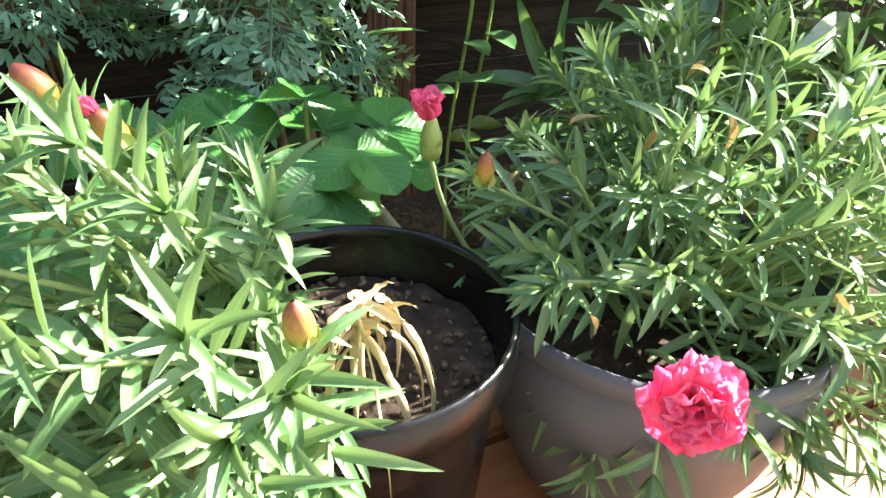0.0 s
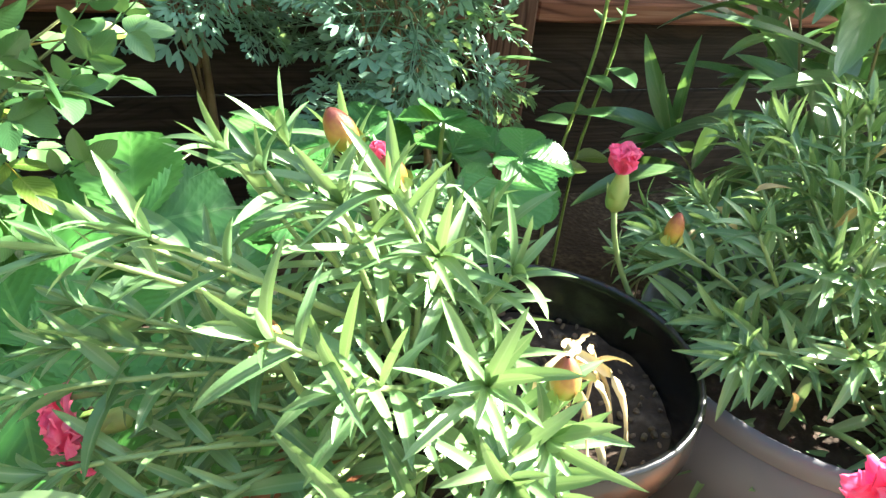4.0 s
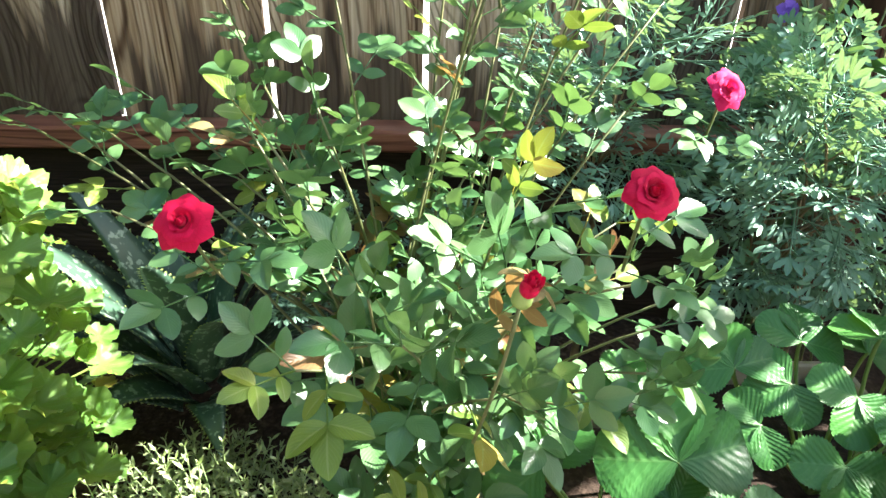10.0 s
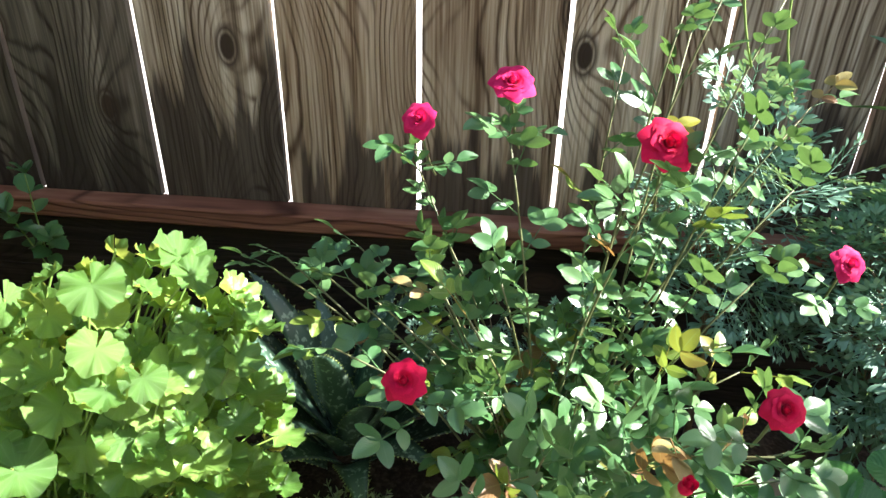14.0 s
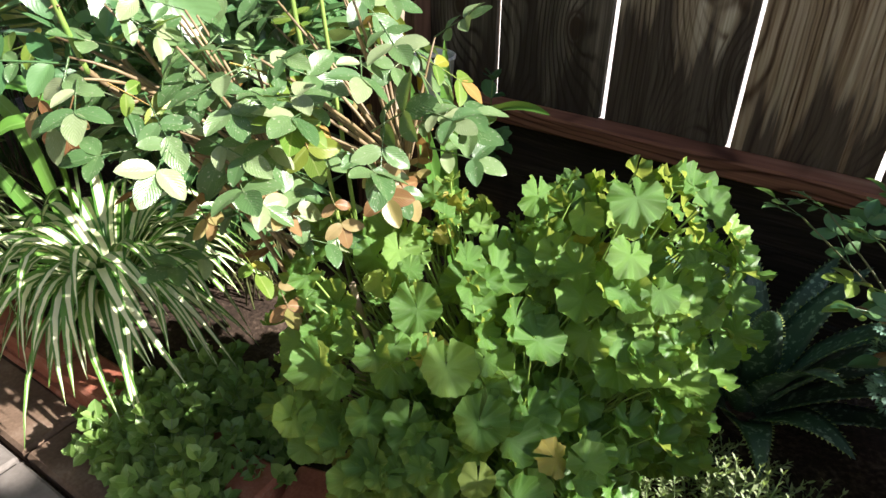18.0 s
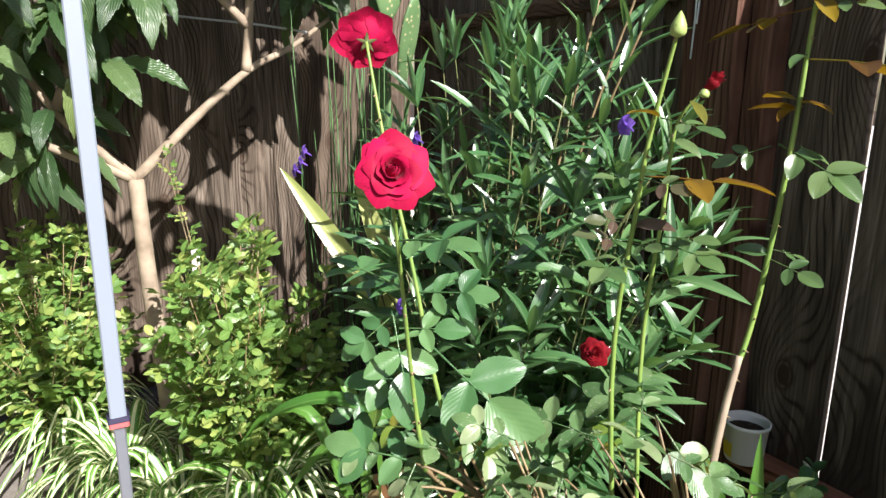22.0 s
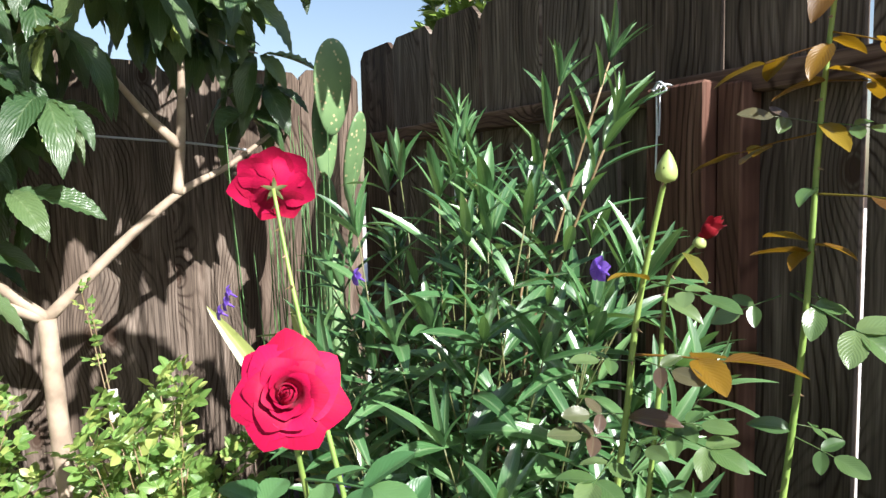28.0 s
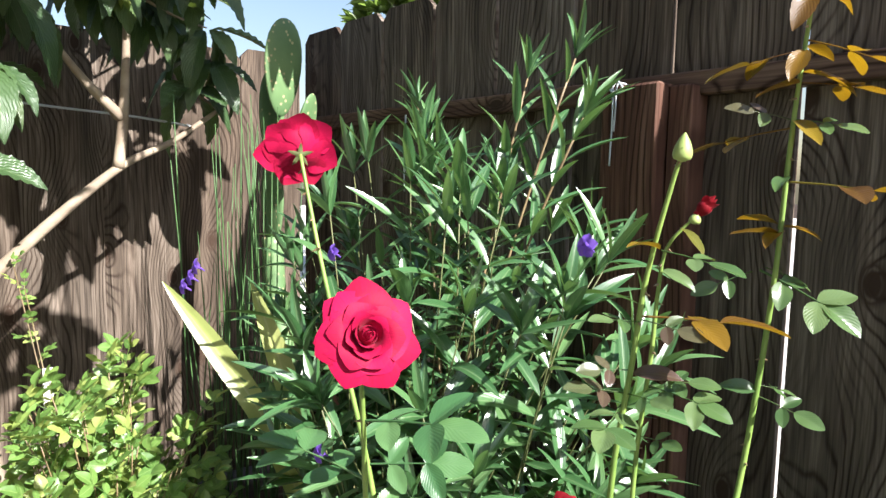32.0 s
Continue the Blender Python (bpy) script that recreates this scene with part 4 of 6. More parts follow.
def nursery_pot(c, rim_r, rim_z, base_z, mat, label, soil_drop=0.022):
    p = thing("nursery_pot", (c[0], c[1], base_z), label, "plant pot")
    h = rim_z - base_z
    R = rim_r
    prof = [(R * 0.74, 0.0), (R * 0.80, h * 0.2), (R * 0.90, h * 0.80), (R * 0.905, h * 0.86), (R * 0.985, h * 0.87), (R, h * 0.885), (R * 1.0, h * 0.985), (R * 0.985, h), (R * 0.955, h * 0.995), (R * 0.945, h * 0.97), (R * 0.935, h * 0.90), (R * 0.88, h * 0.85), (R * 0.80, h * 0.3), (R * 0.7, h * 0.05), (0.001, h * 0.05)]
    part("pot_wall", lathe(prof, 48, (c[0], c[1], base_z)), mat, p)
    rr = R * 0.885
    vs, fs = [(c[0], c[1], rim_z - soil_drop)], []
    n, rings = 30, 9
    for k in range(1, rings + 1):
        for i in range(n):
            a = 6.2832 * i / n
            q = rr * k / rings
            x, y = c[0] + q * math.cos(a), c[1] + q * math.sin(a)
            vs.append((x, y, rim_z - soil_drop + 0.005 * noise.noise((x * 90, y * 90, 1)) + 0.003 * noise.noise((x * 260, y * 260, 5))))
    fs = [(0, 1 + i, 1 + (i + 1) % n) for i in range(n)]
    for k in range(rings - 1):
        for i in range(n):
            a, b = 1 + k * n + i, 1 + k * n + (i + 1) % n
            fs.append((a, a + n, b + n, b))
    part("potting_soil", (vs, fs), M["soil"], p, "dark crumbly potting soil")
    crumbs = []
    for i in range(220):
        a, q = U(0, 6.28), rr * math.sqrt(RNG.random()) * 0.97
        g = box((-1, -1, -1), (1, 1, 1), 0.5)
        crumbs.append(moved(g, pose(c[0] + q * math.cos(a), c[1] + q * math.sin(a), rim_z - soil_drop + 0.001, U(0, 90), U(0, 90), U(0, 90)) @ Matrix.Diagonal((U(0.0008, 0.003), U(0.0008, 0.002), U(0.0006, 0.0015), 1))))
    part("soil_litter", join(crumbs), M["crumb"], p, "", "stuff")
    return p


nursery_pot((1.305, -1.113), 0.079, 0.500, 0.330, M["black_plastic"], "scuffed black plastic nursery pot half full of soil", 0.03)


def bowl_pot():
    p = thing("bowl_pot", (1.487, -1.12, 0.33), "rounded dark grey plastic pot on the wooden stand", "plant pot")
    R = 0.102
    prof = [(R * 0.62, 0), (R * 0.72, 0.012), (R * 0.86, 0.05), (R * 0.95, 0.09), (R, 0.135), (R * 0.95, 0.135), (R * 0.9, 0.10), (0.001, 0.095)]
    part("pot_wall", lathe(prof, 56, (1.487, -1.12, 0.329)), M["grey_pot"], p)
    part("rim", lathe([(R * 1.002, 0.1355), (R * 1.02, 0.142), (R * 1.0, 0.15), (R * 0.96, 0.147), (R * 0.952, 0.1355)], 56, (1.487, -1.12, 0.329)), M["grey_pot"], p)
    part("potting_soil", lathe([(0.0005, 0.122), (R * 0.5, 0.124), (R * 0.93, 0.118)], 30, (1.487, -1.12, 0.329)), M["soil"], p)


bowl_pot()
carn_r = carnation("carnation_plant", "bushy grey-green carnation filling the grey bowl pot", (1.515, -1.11, 0.445), (1.54, -1.115, 0.475), (0.17, 0.155, 0.13), 140, 300, 7, (1.39, 1.75))
carn_l = carnation("carnation_plant", "sprawling grey-green carnation leaning from the black pot", (1.262, -1.115, 0.472), (1.195, -1.13, 0.49), (0.115, 0.115, 0.125), 78, 300, 7, (1.02, 1.272))

for i in range(16):
    q = dome_point((1.50, -1.13, 0.50), 0.14, 0.11, 0.10, 0.2)
    part("dry_leaf", moved(blade(0.3, 6, 0.7, 0.4, U(0.2, 0.8), 0.5, twist=U(-1.5, 1.5)), aim(q, (U(-1, 1), U(-1, 0.2), U(-1, 0.5)), (0, -0.5, 1), U(0.012, 0.022))), M["dry_leaf"], carn_r)
carnation_bloom("bloom", (1.400, -1.232, 0.508), (-0.45, -0.6, 0.3), 0.0245, M["pink_petal"], carn_r, 3, 34, 1.0)
part("flower_stalk", tube(bez((1.45, -1.16, 0.46), (1.425, -1.2, 0.50), (1.406, -1.225, 0.502)), 0.0017, 5), M["pale_stem"], carn_r)
carnation_bloom("bloom", (1.371, -1.052, 0.561), (-0.12, -0.1, 1), 0.021, M["pink_petal"], carn_r, 5, 16, 0.13)
bud("bud", (1.374, -1.05, 0.536), (0, 0, 1), 0.030, 0.0062, M["bud_green"], carn_r)
part("flower_stalk", tube(bez((1.40, -1.07, 0.47), (1.38, -1.05, 0.50), (1.374, -1.05, 0.538)), 0.0017, 5), M["pale_stem"], carn_r)


def fat_bud(pos, way, length, radius, p, tip=None):
    """A swollen carnation bud, green at its base and flushed brown above, with short scales hugging it."""
    prof = [(max(radius * (math.sin(math.pi * min(1.0, 0.08 + 0.92 * (i / 12) ** 0.85)) ** 0.55 if i < 12 else 0.0), 0.0007), length * i / 12) for i in range(13)]
    w = Vector(way).normalized()
    q = Matrix.Translation(pos) @ w.to_track_quat("Z", "Y").to_matrix().to_4x4()
    b = part("bud", moved(lathe(prof, 16), q), M["bud"], p)
    for k in range(4):
        m = q @ Matrix.Rotation(k * math.pi / 2 + 0.4, 4, "Z") @ Matrix.Translation((0, radius * 0.72, -0.001)) @ Matrix.Rotation(radians(82), 4, "X") @ Matrix.Scale(length * 0.42, 4)
        part("calyx_lobe", moved(blade(0.8, 5, 0.6, 0.35, 0.0, -0.25), m), M["bud_green"], b)
    if tip:
        for k in range(7):
            g = petal(radius * 1.3, length * 0.55, 0.3, 0.1, radius * 0.15, 5, 3, k)
            part("petal_tip", moved(g, q @ Matrix.Translation((0, 0, length * 0.72)) @ Matrix.Rotation(k * 0.9, 4, "Z") @ Matrix.Rotation(radians(80 - 3 * k), 4, "X")), tip, b)


fat_bud((1.388, -1.085, 0.535), (0.05, 0, 1), 0.018, 0.0048, carn_r)
fat_bud((1.60, -1.215, 0.53), (0.2, -0.3, 1), 0.015, 0.005, carn_r)
carnation_bloom("bloom", (1.098, -1.088, 0.470), (-1, -0.35, -0.05), 0.026, M["pink_petal"], carn_l, 7, 22, 0.9)
bud("bud", (1.118, -1.078, 0.463), (-1, -0.2, -0.05), 0.026, 0.006, M["bud_green"], carn_l)
part("flower_stalk", tube(bez((1.20, -1.10, 0.49), (1.16, -1.09, 0.475), (1.116, -1.078, 0.463)), 0.0018, 5), M["pale_stem"], carn_l)
fat_bud((1.210, -1.119, 0.610), (-0.55, 0.1, 1), 0.0165, 0.0056, carn_l)
fat_bud((1.178, -1.147, 0.550), (-0.35, -0.1, 1), 0.0145, 0.0052, carn_l)
fat_bud((1.264, -1.198, 0.556), (-0.1, 0, 1), 0.0165, 0.005, carn_l)
fat_bud((1.228, -1.122, 0.596), (-0.6, 0, 1), 0.016, 0.0048, carn_l, M["pink_petal"])
for a, b in (((1.24, -1.11, 0.5), (1.213, -1.118, 0.611)), ((1.20, -1.12, 0.48), (1.178, -1.147, 0.551)), ((1.27, -1.15, 0.47), (1.264, -1.198, 0.557)), ((1.24, -1.115, 0.5), (1.23, -1.122, 0.597))):
    part("flower_stalk", tube(bez(a, (Vector(a) + Vector(b)) / 2 + Vector((0, -0.006, 0.0)), b), 0.0017, 5), M["pale_stem"], carn_l)


def dried_stalk():
    p = thing("dried_stalk", (1.298, -1.150, 0.468), "withered straw-coloured stalk standing in the black pot", "dry plant")
    top = Vector((1.298, -1.150, 0.532))
    part("dry_stem", tube(smooth_line([(1.299, -1.142, 0.462), (1.296, -1.148, 0.50), top]), 0.0032, 7), M["dry_stem"], p)
    for i in range(22):
        a = U(0, 6.28)
        root = top + Vector((U(-0.006, 0.006), U(-0.006, 0.006), U(-0.02, 0.0)))
        out = Vector((math.cos(a), math.sin(a) - 0.25, 0))
        if i < 7:
            mid, tip = root + out * 0.012 + Vector((0, 0, 0.014)), root + out * U(0.015, 0.03) + Vector((0, 0, U(-0.004, 0.018)))
        else:
            mid, tip = root + out * U(0.018, 0.03) + Vector((0, 0, U(-0.015, 0.008))), root + out * U(0.016, 0.034) + Vector((0, 0, U(-0.068, -0.04)))
        line = bez(root, mid, tip, 10)
        vs, fs = [], []
        w0 = U(0.0009, 0.0024)
        for k, c in enumerate(line):
            d = (line[min(k + 1, 9)] - line[max(k - 1, 0)]).normalized()
            sd = Matrix.Rotation(k * U(0.0, 0.3), 3, d) @ d.orthogonal().normalized()
            w = w0 * (1 - 0.75 * (k / 9) ** 2)
            up = d.cross(sd) * w * 0.5
            vs += [tuple(c - sd * w + up), tuple(c - up * 0.3), tuple(c + sd * w + up)]
        for k in range(9):
            for j in range(2):
                a0 = k * 3 + j
                fs.append((a0, a0 + 1, a0 + 4, a0 + 3))
        part("dry_strand", (np.array(vs), fs), M["dry_stem"], p)


dried_stalk()


def planter(x0, y0, x1, y1, z0, z1, label):
    p = thing("planter_box", ((x0 + x1) / 2, (y0 + y1) / 2, z0), label, "planter")
    t = 0.012
    for lo, hi in (((x0, y0, z0), (x1, y0 + t, z1)), ((x0, y1 - t, z0), (x1, y1, z1)), ((x0, y0 + t, z0), (x0 + t, y1 - t, z1)), ((x1 - t, y0 + t, z0), (x1, y1 - t, z1))):
        part("side", box(lo, hi, 0.003), M["beige_pot"], p, "", "", False)
    part("potting_soil", box((x0 + t, y0 + t, z0 + 0.01), (x1 - t, y1 - t, z1 - 0.03), 0.01, 0.004), M["soil"], p)
    return p


planter(0.985, -0.965, 1.175, -0.62, 0.06, 0.302, "beige planter box holding strawberries")
planter(1.20, -0.90, 1.50, -0.52, 0.03, 0.285, "beige planter box beside the fence")


def strawberry(base, leaves, label):
    """Each leaf: where its stalk meets it, the way its middle leaflet points, the way it faces, a leaflet's length."""
    p = thing("strawberry_plant", base, label, "strawberry", "strawberry plants")
    for i, (pos, way, face, size) in enumerate(leaves):
        pos = Vector(pos)
        part("leaf", moved(trifoliate(i % 7), aim(pos, way, face, size)), M["straw_leaf"], p)
        low = pos - Vector(face).normalized() * size * 0.5
        part("leaf_stalk", tube(bez(base, low + Vector((0, 0, -0.01)), pos, 8), [0.0026] * 7 + [0.0018], 6), M["green_stem"], p)
    return p


s1 = strawberry((1.07, -0.86, 0.275), [
    ((1.101, -0.853, 0.442), (-0.09, 0.7, 0.71), (0.05, -0.71, 0.71), 0.085), ((1.039, -0.97, 0.419), (0.02, -0.8, -0.6), (0, -0.6, 0.8), 0.07),
    ((1.045, -0.955, 0.417), (-0.34, 0.79, 0.52), (-0.05, -0.57, 0.82), 0.064), ((1.144, -0.934, 0.417), (0.64, 0.7, 0.33), (0.1, -0.5, 0.86), 0.068),
    ((0.935, -0.915, 0.315), (-0.87, -0.26, -0.41), (-0.2, -0.59, 0.78), 0.098), ((1.095, -1.061, 0.408), (0.43, -0.65, -0.62), (0.1, -0.65, 0.75), 0.088),
    ((1.013, -0.93, 0.317), (-0.18, -0.75, -0.64), (0, -0.65, 0.76), 0.05), ((1.07, -1.05, 0.3), (-0.82, 0.48, 0.3), (0, -0.53, 0.85), 0.06),
    ((1.096, -0.9, 0.306), (0.57, 0.7, 0.44), (0, -0.53, 0.85), 0.05),
    ((1.152, -1, 0.401), (-0.96, -0.22, -0.16), (0, -0.6, 0.8), 0.07), ((1.278, -0.93, 0.397), (0.33, -0.8, -0.51), (0.1, -0.5, 0.86), 0.065),
    ((1.218, -0.98, 0.398), (0.86, -0.39, -0.33), (0.1, -0.5, 0.86), 0.065), ((1.333, -0.9, 0.418), (-0.62, -0.73, -0.3), (0.21, -0.52, 0.83), 0.06)], "strawberry plant with broad glossy toothed leaves")
strawberry((1.06, -0.80, 0.272), [
    ((0.991, -0.8, 0.378), (-0.69, 0.62, 0.38), (-0.1, -0.6, 0.8), 0.075), ((1.105, -0.86, 0.395), (-0.7, 0.57, 0.43), (0, -0.6, 0.8), 0.05),
    ((0.975, -0.72, 0.36), (-0.5, 0.8, 0.2), (-0.2, -0.4, 0.9), 0.06), ((1.10, -0.70, 0.39), (0.2, 0.9, 0.3), (0, -0.4, 0.9), 0.06), ((1.16, -0.79, 0.38), (0.8, 0.5, 0.1), (0.1, -0.4, 0.9), 0.06)], "strawberry plant shaded by the miniature rose")
strawberry((1.34, -0.74, 0.26), [
    ((1.208, -0.724, 0.444), (-0.15, 0.86, 0.49), (-0.1, -0.5, 0.86), 0.062), ((1.338, -0.75, 0.424), (-0.54, -0.74, -0.4), (0.11, -0.53, 0.84), 0.06),
    ((1.384, -0.78, 0.428), (0.24, -0.84, -0.49), (0.15, -0.46, 0.87), 0.06), ((1.265, -0.74, 0.435), (-0.94, -0.22, -0.25), (-0.11, -0.53, 0.84), 0.055),
    ((1.321, -0.66, 0.43), (0.39, 0.82, 0.41), (0, -0.45, 0.89), 0.06), ((1.427, -0.64, 0.396), (0.64, 0.69, 0.33), (0.1, -0.5, 0.86), 0.06),
    ((1.368, -0.86, 0.435), (0.06, -0.84, -0.54), (0.21, -0.52, 0.83), 0.06), ((1.294, -0.82, 0.396), (-0.24, -0.82, -0.52), (0, -0.53, 0.85), 0.06)], "strawberry plant with sunlit scalloped leaves by the fence")
strawberry((1.40, -0.72, 0.26), [
    ((1.495, -0.62, 0.385), (0.87, 0.48, 0.12), (0.1, -0.4, 0.91), 0.06), ((1.219, -0.78, 0.414), (-0.95, -0.22, -0.24), (-0.1, -0.5, 0.86), 0.05),
    ((1.498, -0.7, 0.38), (0.95, 0.31, -0.07), (0.2, -0.4, 0.9), 0.06), ((1.402, -0.841, 0.455), (0.2, -0.8, -0.2), (0, -0.3, 1), 0.06),
    ((1.46, -0.76, 0.44), (0.9, -0.2, 0), (0.2, -0.3, 1), 0.06), ((1.40, -0.68, 0.45), (0.3, 0.9, 0.1), (0.1, -0.4, 1), 0.06), ((1.36, -0.93, 0.41), (-0.2, -0.9, -0.3), (0, -0.4, 1), 0.055)], "second strawberry plant in the back planter")


def berries(p):
    for pos, mat, s in (((0.985, -1.005, 0.305), "unripe", 1.0), ((1.012, -0.985, 0.312), "strawberry", 1.05)):
        b = part("berry", ovoid(pos, (0, -0.15, -1), 0.032 * s, 0.0125 * s, 10, 14, 0.8), M[mat], p)
        for k in range(6):
            m = Matrix.Translation(pos) @ Matrix.Rotation(k * 1.047, 4, "Z") @ Matrix.Rotation(-0.3, 4, "X") @ Matrix.Scale(0.012, 4)
            part("sepal", moved(blade(0.4, 4), m), M["bud_green"], b)
        part("fruit_stalk", tube(bez((1.04, -0.94, 0.30), (1.0, -0.98, 0.38), pos, 9), 0.0013, 5), M["green_stem"], p)
    f = (0.952, -0.965, 0.335)
    for k in range(5):
        m = Matrix.Translation(f) @ Matrix.Rotation(k * 1.2566, 4, "Z") @ Matrix.Scale(0.011, 4)
        part("petal", moved(blade(0.9, 4, 0.5), m), M["white_petal"], p)
    part("fruit_stalk", tube(bez((1.04, -0.94, 0.30), (0.98, -0.96, 0.37), f, 9), 0.0012, 5), M["green_stem"], p)


berries(s1)

# miniature rose
ROSE_GEO = [compound(2, 0.62, 0.40, 0.04, 12, k) for k in range(5)] + [compound(1, 0.64, 0.44, 0.04, 12, 9)]


def mini_rose():
    base = Vector((0.86, -0.70, 0.02))
    p = thing("miniature_rose_bush", base, "miniature rose bush with small red blooms and some yellowing leaves", "rose bush")
    shoots_l = []
    tips = []
    for i in range(24):
        z = U(0.24, 0.66)
        tips.append((Vector((U(0.74, 0.94 if z < 0.5 else 1.08), U(-0.96, -0.80), z)), (0.07, 0.105), 6))
    for i in range(12):
        tips.append((Vector((U(0.86, 1.16), U(-0.82, -0.60), U(0.40, 0.74))), (0.064, 0.094), 6))
    for i in range(12):
        tips.append((Vector((U(0.60, 0.95), U(-0.80, -0.56), U(0.56, 0.74))), (0.062, 0.09), 6))
    for i in range(8):
        tips.append((Vector((U(0.48, 0.72), U(-0.70, -0.58), U(0.56, 0.74))), (0.065, 0.09), 6))
    for t in ((0.674, -0.607, 0.80), (0.776, -0.639, 0.86), (0.915, -0.757, 0.86), (0.95, -0.60, 1.02), (1.0, -0.58, 1.05), (1.06, -0.55, 1.0), (1.10, -0.6, 0.8), (0.60, -0.62, 0.70), (0.52, -0.66, 0.70), (1.05, -0.6, 0.9), (0.9, -0.55, 0.93), (0.7, -0.7, 0.72), (0.98, -0.50, 0.95), (1.12, -0.54, 0.88)):
        tips.append((Vector(t), (0.06, 0.085), 8))
    for tip, leaf, n in tips:
        b = base + Vector((U(-0.05, 0.05), U(-0.05, 0.05), U(0.22, 0.34) if tip.z > 0.45 else U(0.12, 0.2)))
        d = tip - b
        shoots_l.append(shoot(b, tip, (d.x * -0.2, d.y * -0.2, 0.03 + 0.25 * max(0, 0.5 - tip.z)), n, 0.36, leaf, 66, False, 30, 1))
    shoots_l = [(l, [q for q in ps if q[0].translation.z > 0.46 or (0.76 < q[0].translation.x < 0.98 and q[0].translation.z > 0.2)]) for l, ps in shoots_l]

    def pick():
        q = RNG.random()
        return 2 if q < 0.045 else 1 if q < 0.13 else 0
    leafy(p, shoots_l, ROSE_GEO, [M["rose_leaf"], M["rose_leaf_lit"], M["rose_leaf_brown"]], M["rose_stem"], 300, pick, (0.0022, 0.0011))
    for k in range(6):
        part("main_stem", tube(bez(base + Vector((0.03 * math.cos(k), 0.03 * math.sin(k), -0.03)), base + Vector((0.04 * math.cos(k), 0.04 * math.sin(k), 0.15)), base + Vector((0.06 * math.cos(k * 1.1), 0.06 * math.sin(k * 1.1), 0.34))), [0.0045 - 0.0003 * q for q in range(8)], 7), M["brown_stem"], p)
    blooms = [((0.694, -0.850, 0.685), (-0.1, -0.75, 0.7), 0.0152, 0.8, "small_red_petal"), ((0.999, -0.915, 0.742), (0.15, -0.75, 0.7), 0.0135, 0.8, "small_red_petal"), ((1.173, -0.622, 0.721), (0.2, -0.8, 0.5), 0.0145, 1.1, "magenta_petal"), ((0.674, -0.607, 0.862), (-0.2, -0.7, 0.6), 0.0145, 1.15, "magenta_petal"), ((0.776, -0.639, 0.915), (0, -0.6, 0.9), 0.0165, 1.15, "magenta_petal"), ((0.915, -0.757, 0.897), (0.1, -0.7, 0.6), 0.0175, 1.1, "small_red_petal")]
    for i, (pos, face, r, op, mat) in enumerate(blooms):
        rose_bloom("bloom", pos, face, r, M[mat], p, 28, 11 + i, op)
        e = Vector(pos) - Vector(face).normalized() * r * 0.2
        part("flower_stalk", tube(bez(e + Vector((0.012, 0.05, -0.085)), e + Vector((0.002, 0.02, -0.05)), e), 0.0015, 5), M["rose_stem"], p)
        for k in range(3):
            a = 2.1 * k + i
            part("leaf", moved(ROSE_GEO[(i + k) % 6], aim(e + Vector((0.004, 0.022, -0.045 - 0.012 * k)), (math.cos(a), 0.6 * math.sin(a) - 0.2, 0.15), (0.2, -0.3, 1), U(0.06, 0.085))), M["rose_leaf"], p)
    bud("bud", (0.915, -0.973, 0.700), (0.15, -0.1, 1), 0.019, 0.0062, M["bud_green"], p)
    rose_bloom("bloom", (0.917, -0.974, 0.706), (0.2, -0.3, 1), 0.021, M["small_red_petal"], p, 12, 19, 0.25)
    part("flower_stalk", tube(bez((0.9, -0.93, 0.55), (0.91, -0.965, 0.64), (0.915, -0.973, 0.70)), 0.0014, 5), M["rose_stem"], p)
    for pos in ((1.0, -0.58, 1.06), (1.06, -0.56, 1.02)):
        bud("bud", pos, (0.05, 0, 1), 0.020, 0.0048, M["bud_green"], p)
        e = Vector(pos)
        part("flower_stalk", tube(bez(e + Vector((0.03, 0.0, -0.13)), e + Vector((0.0, 0.0, -0.06)), e), 0.0013, 5), M["green_stem"], p)
    return p


mini_rose()


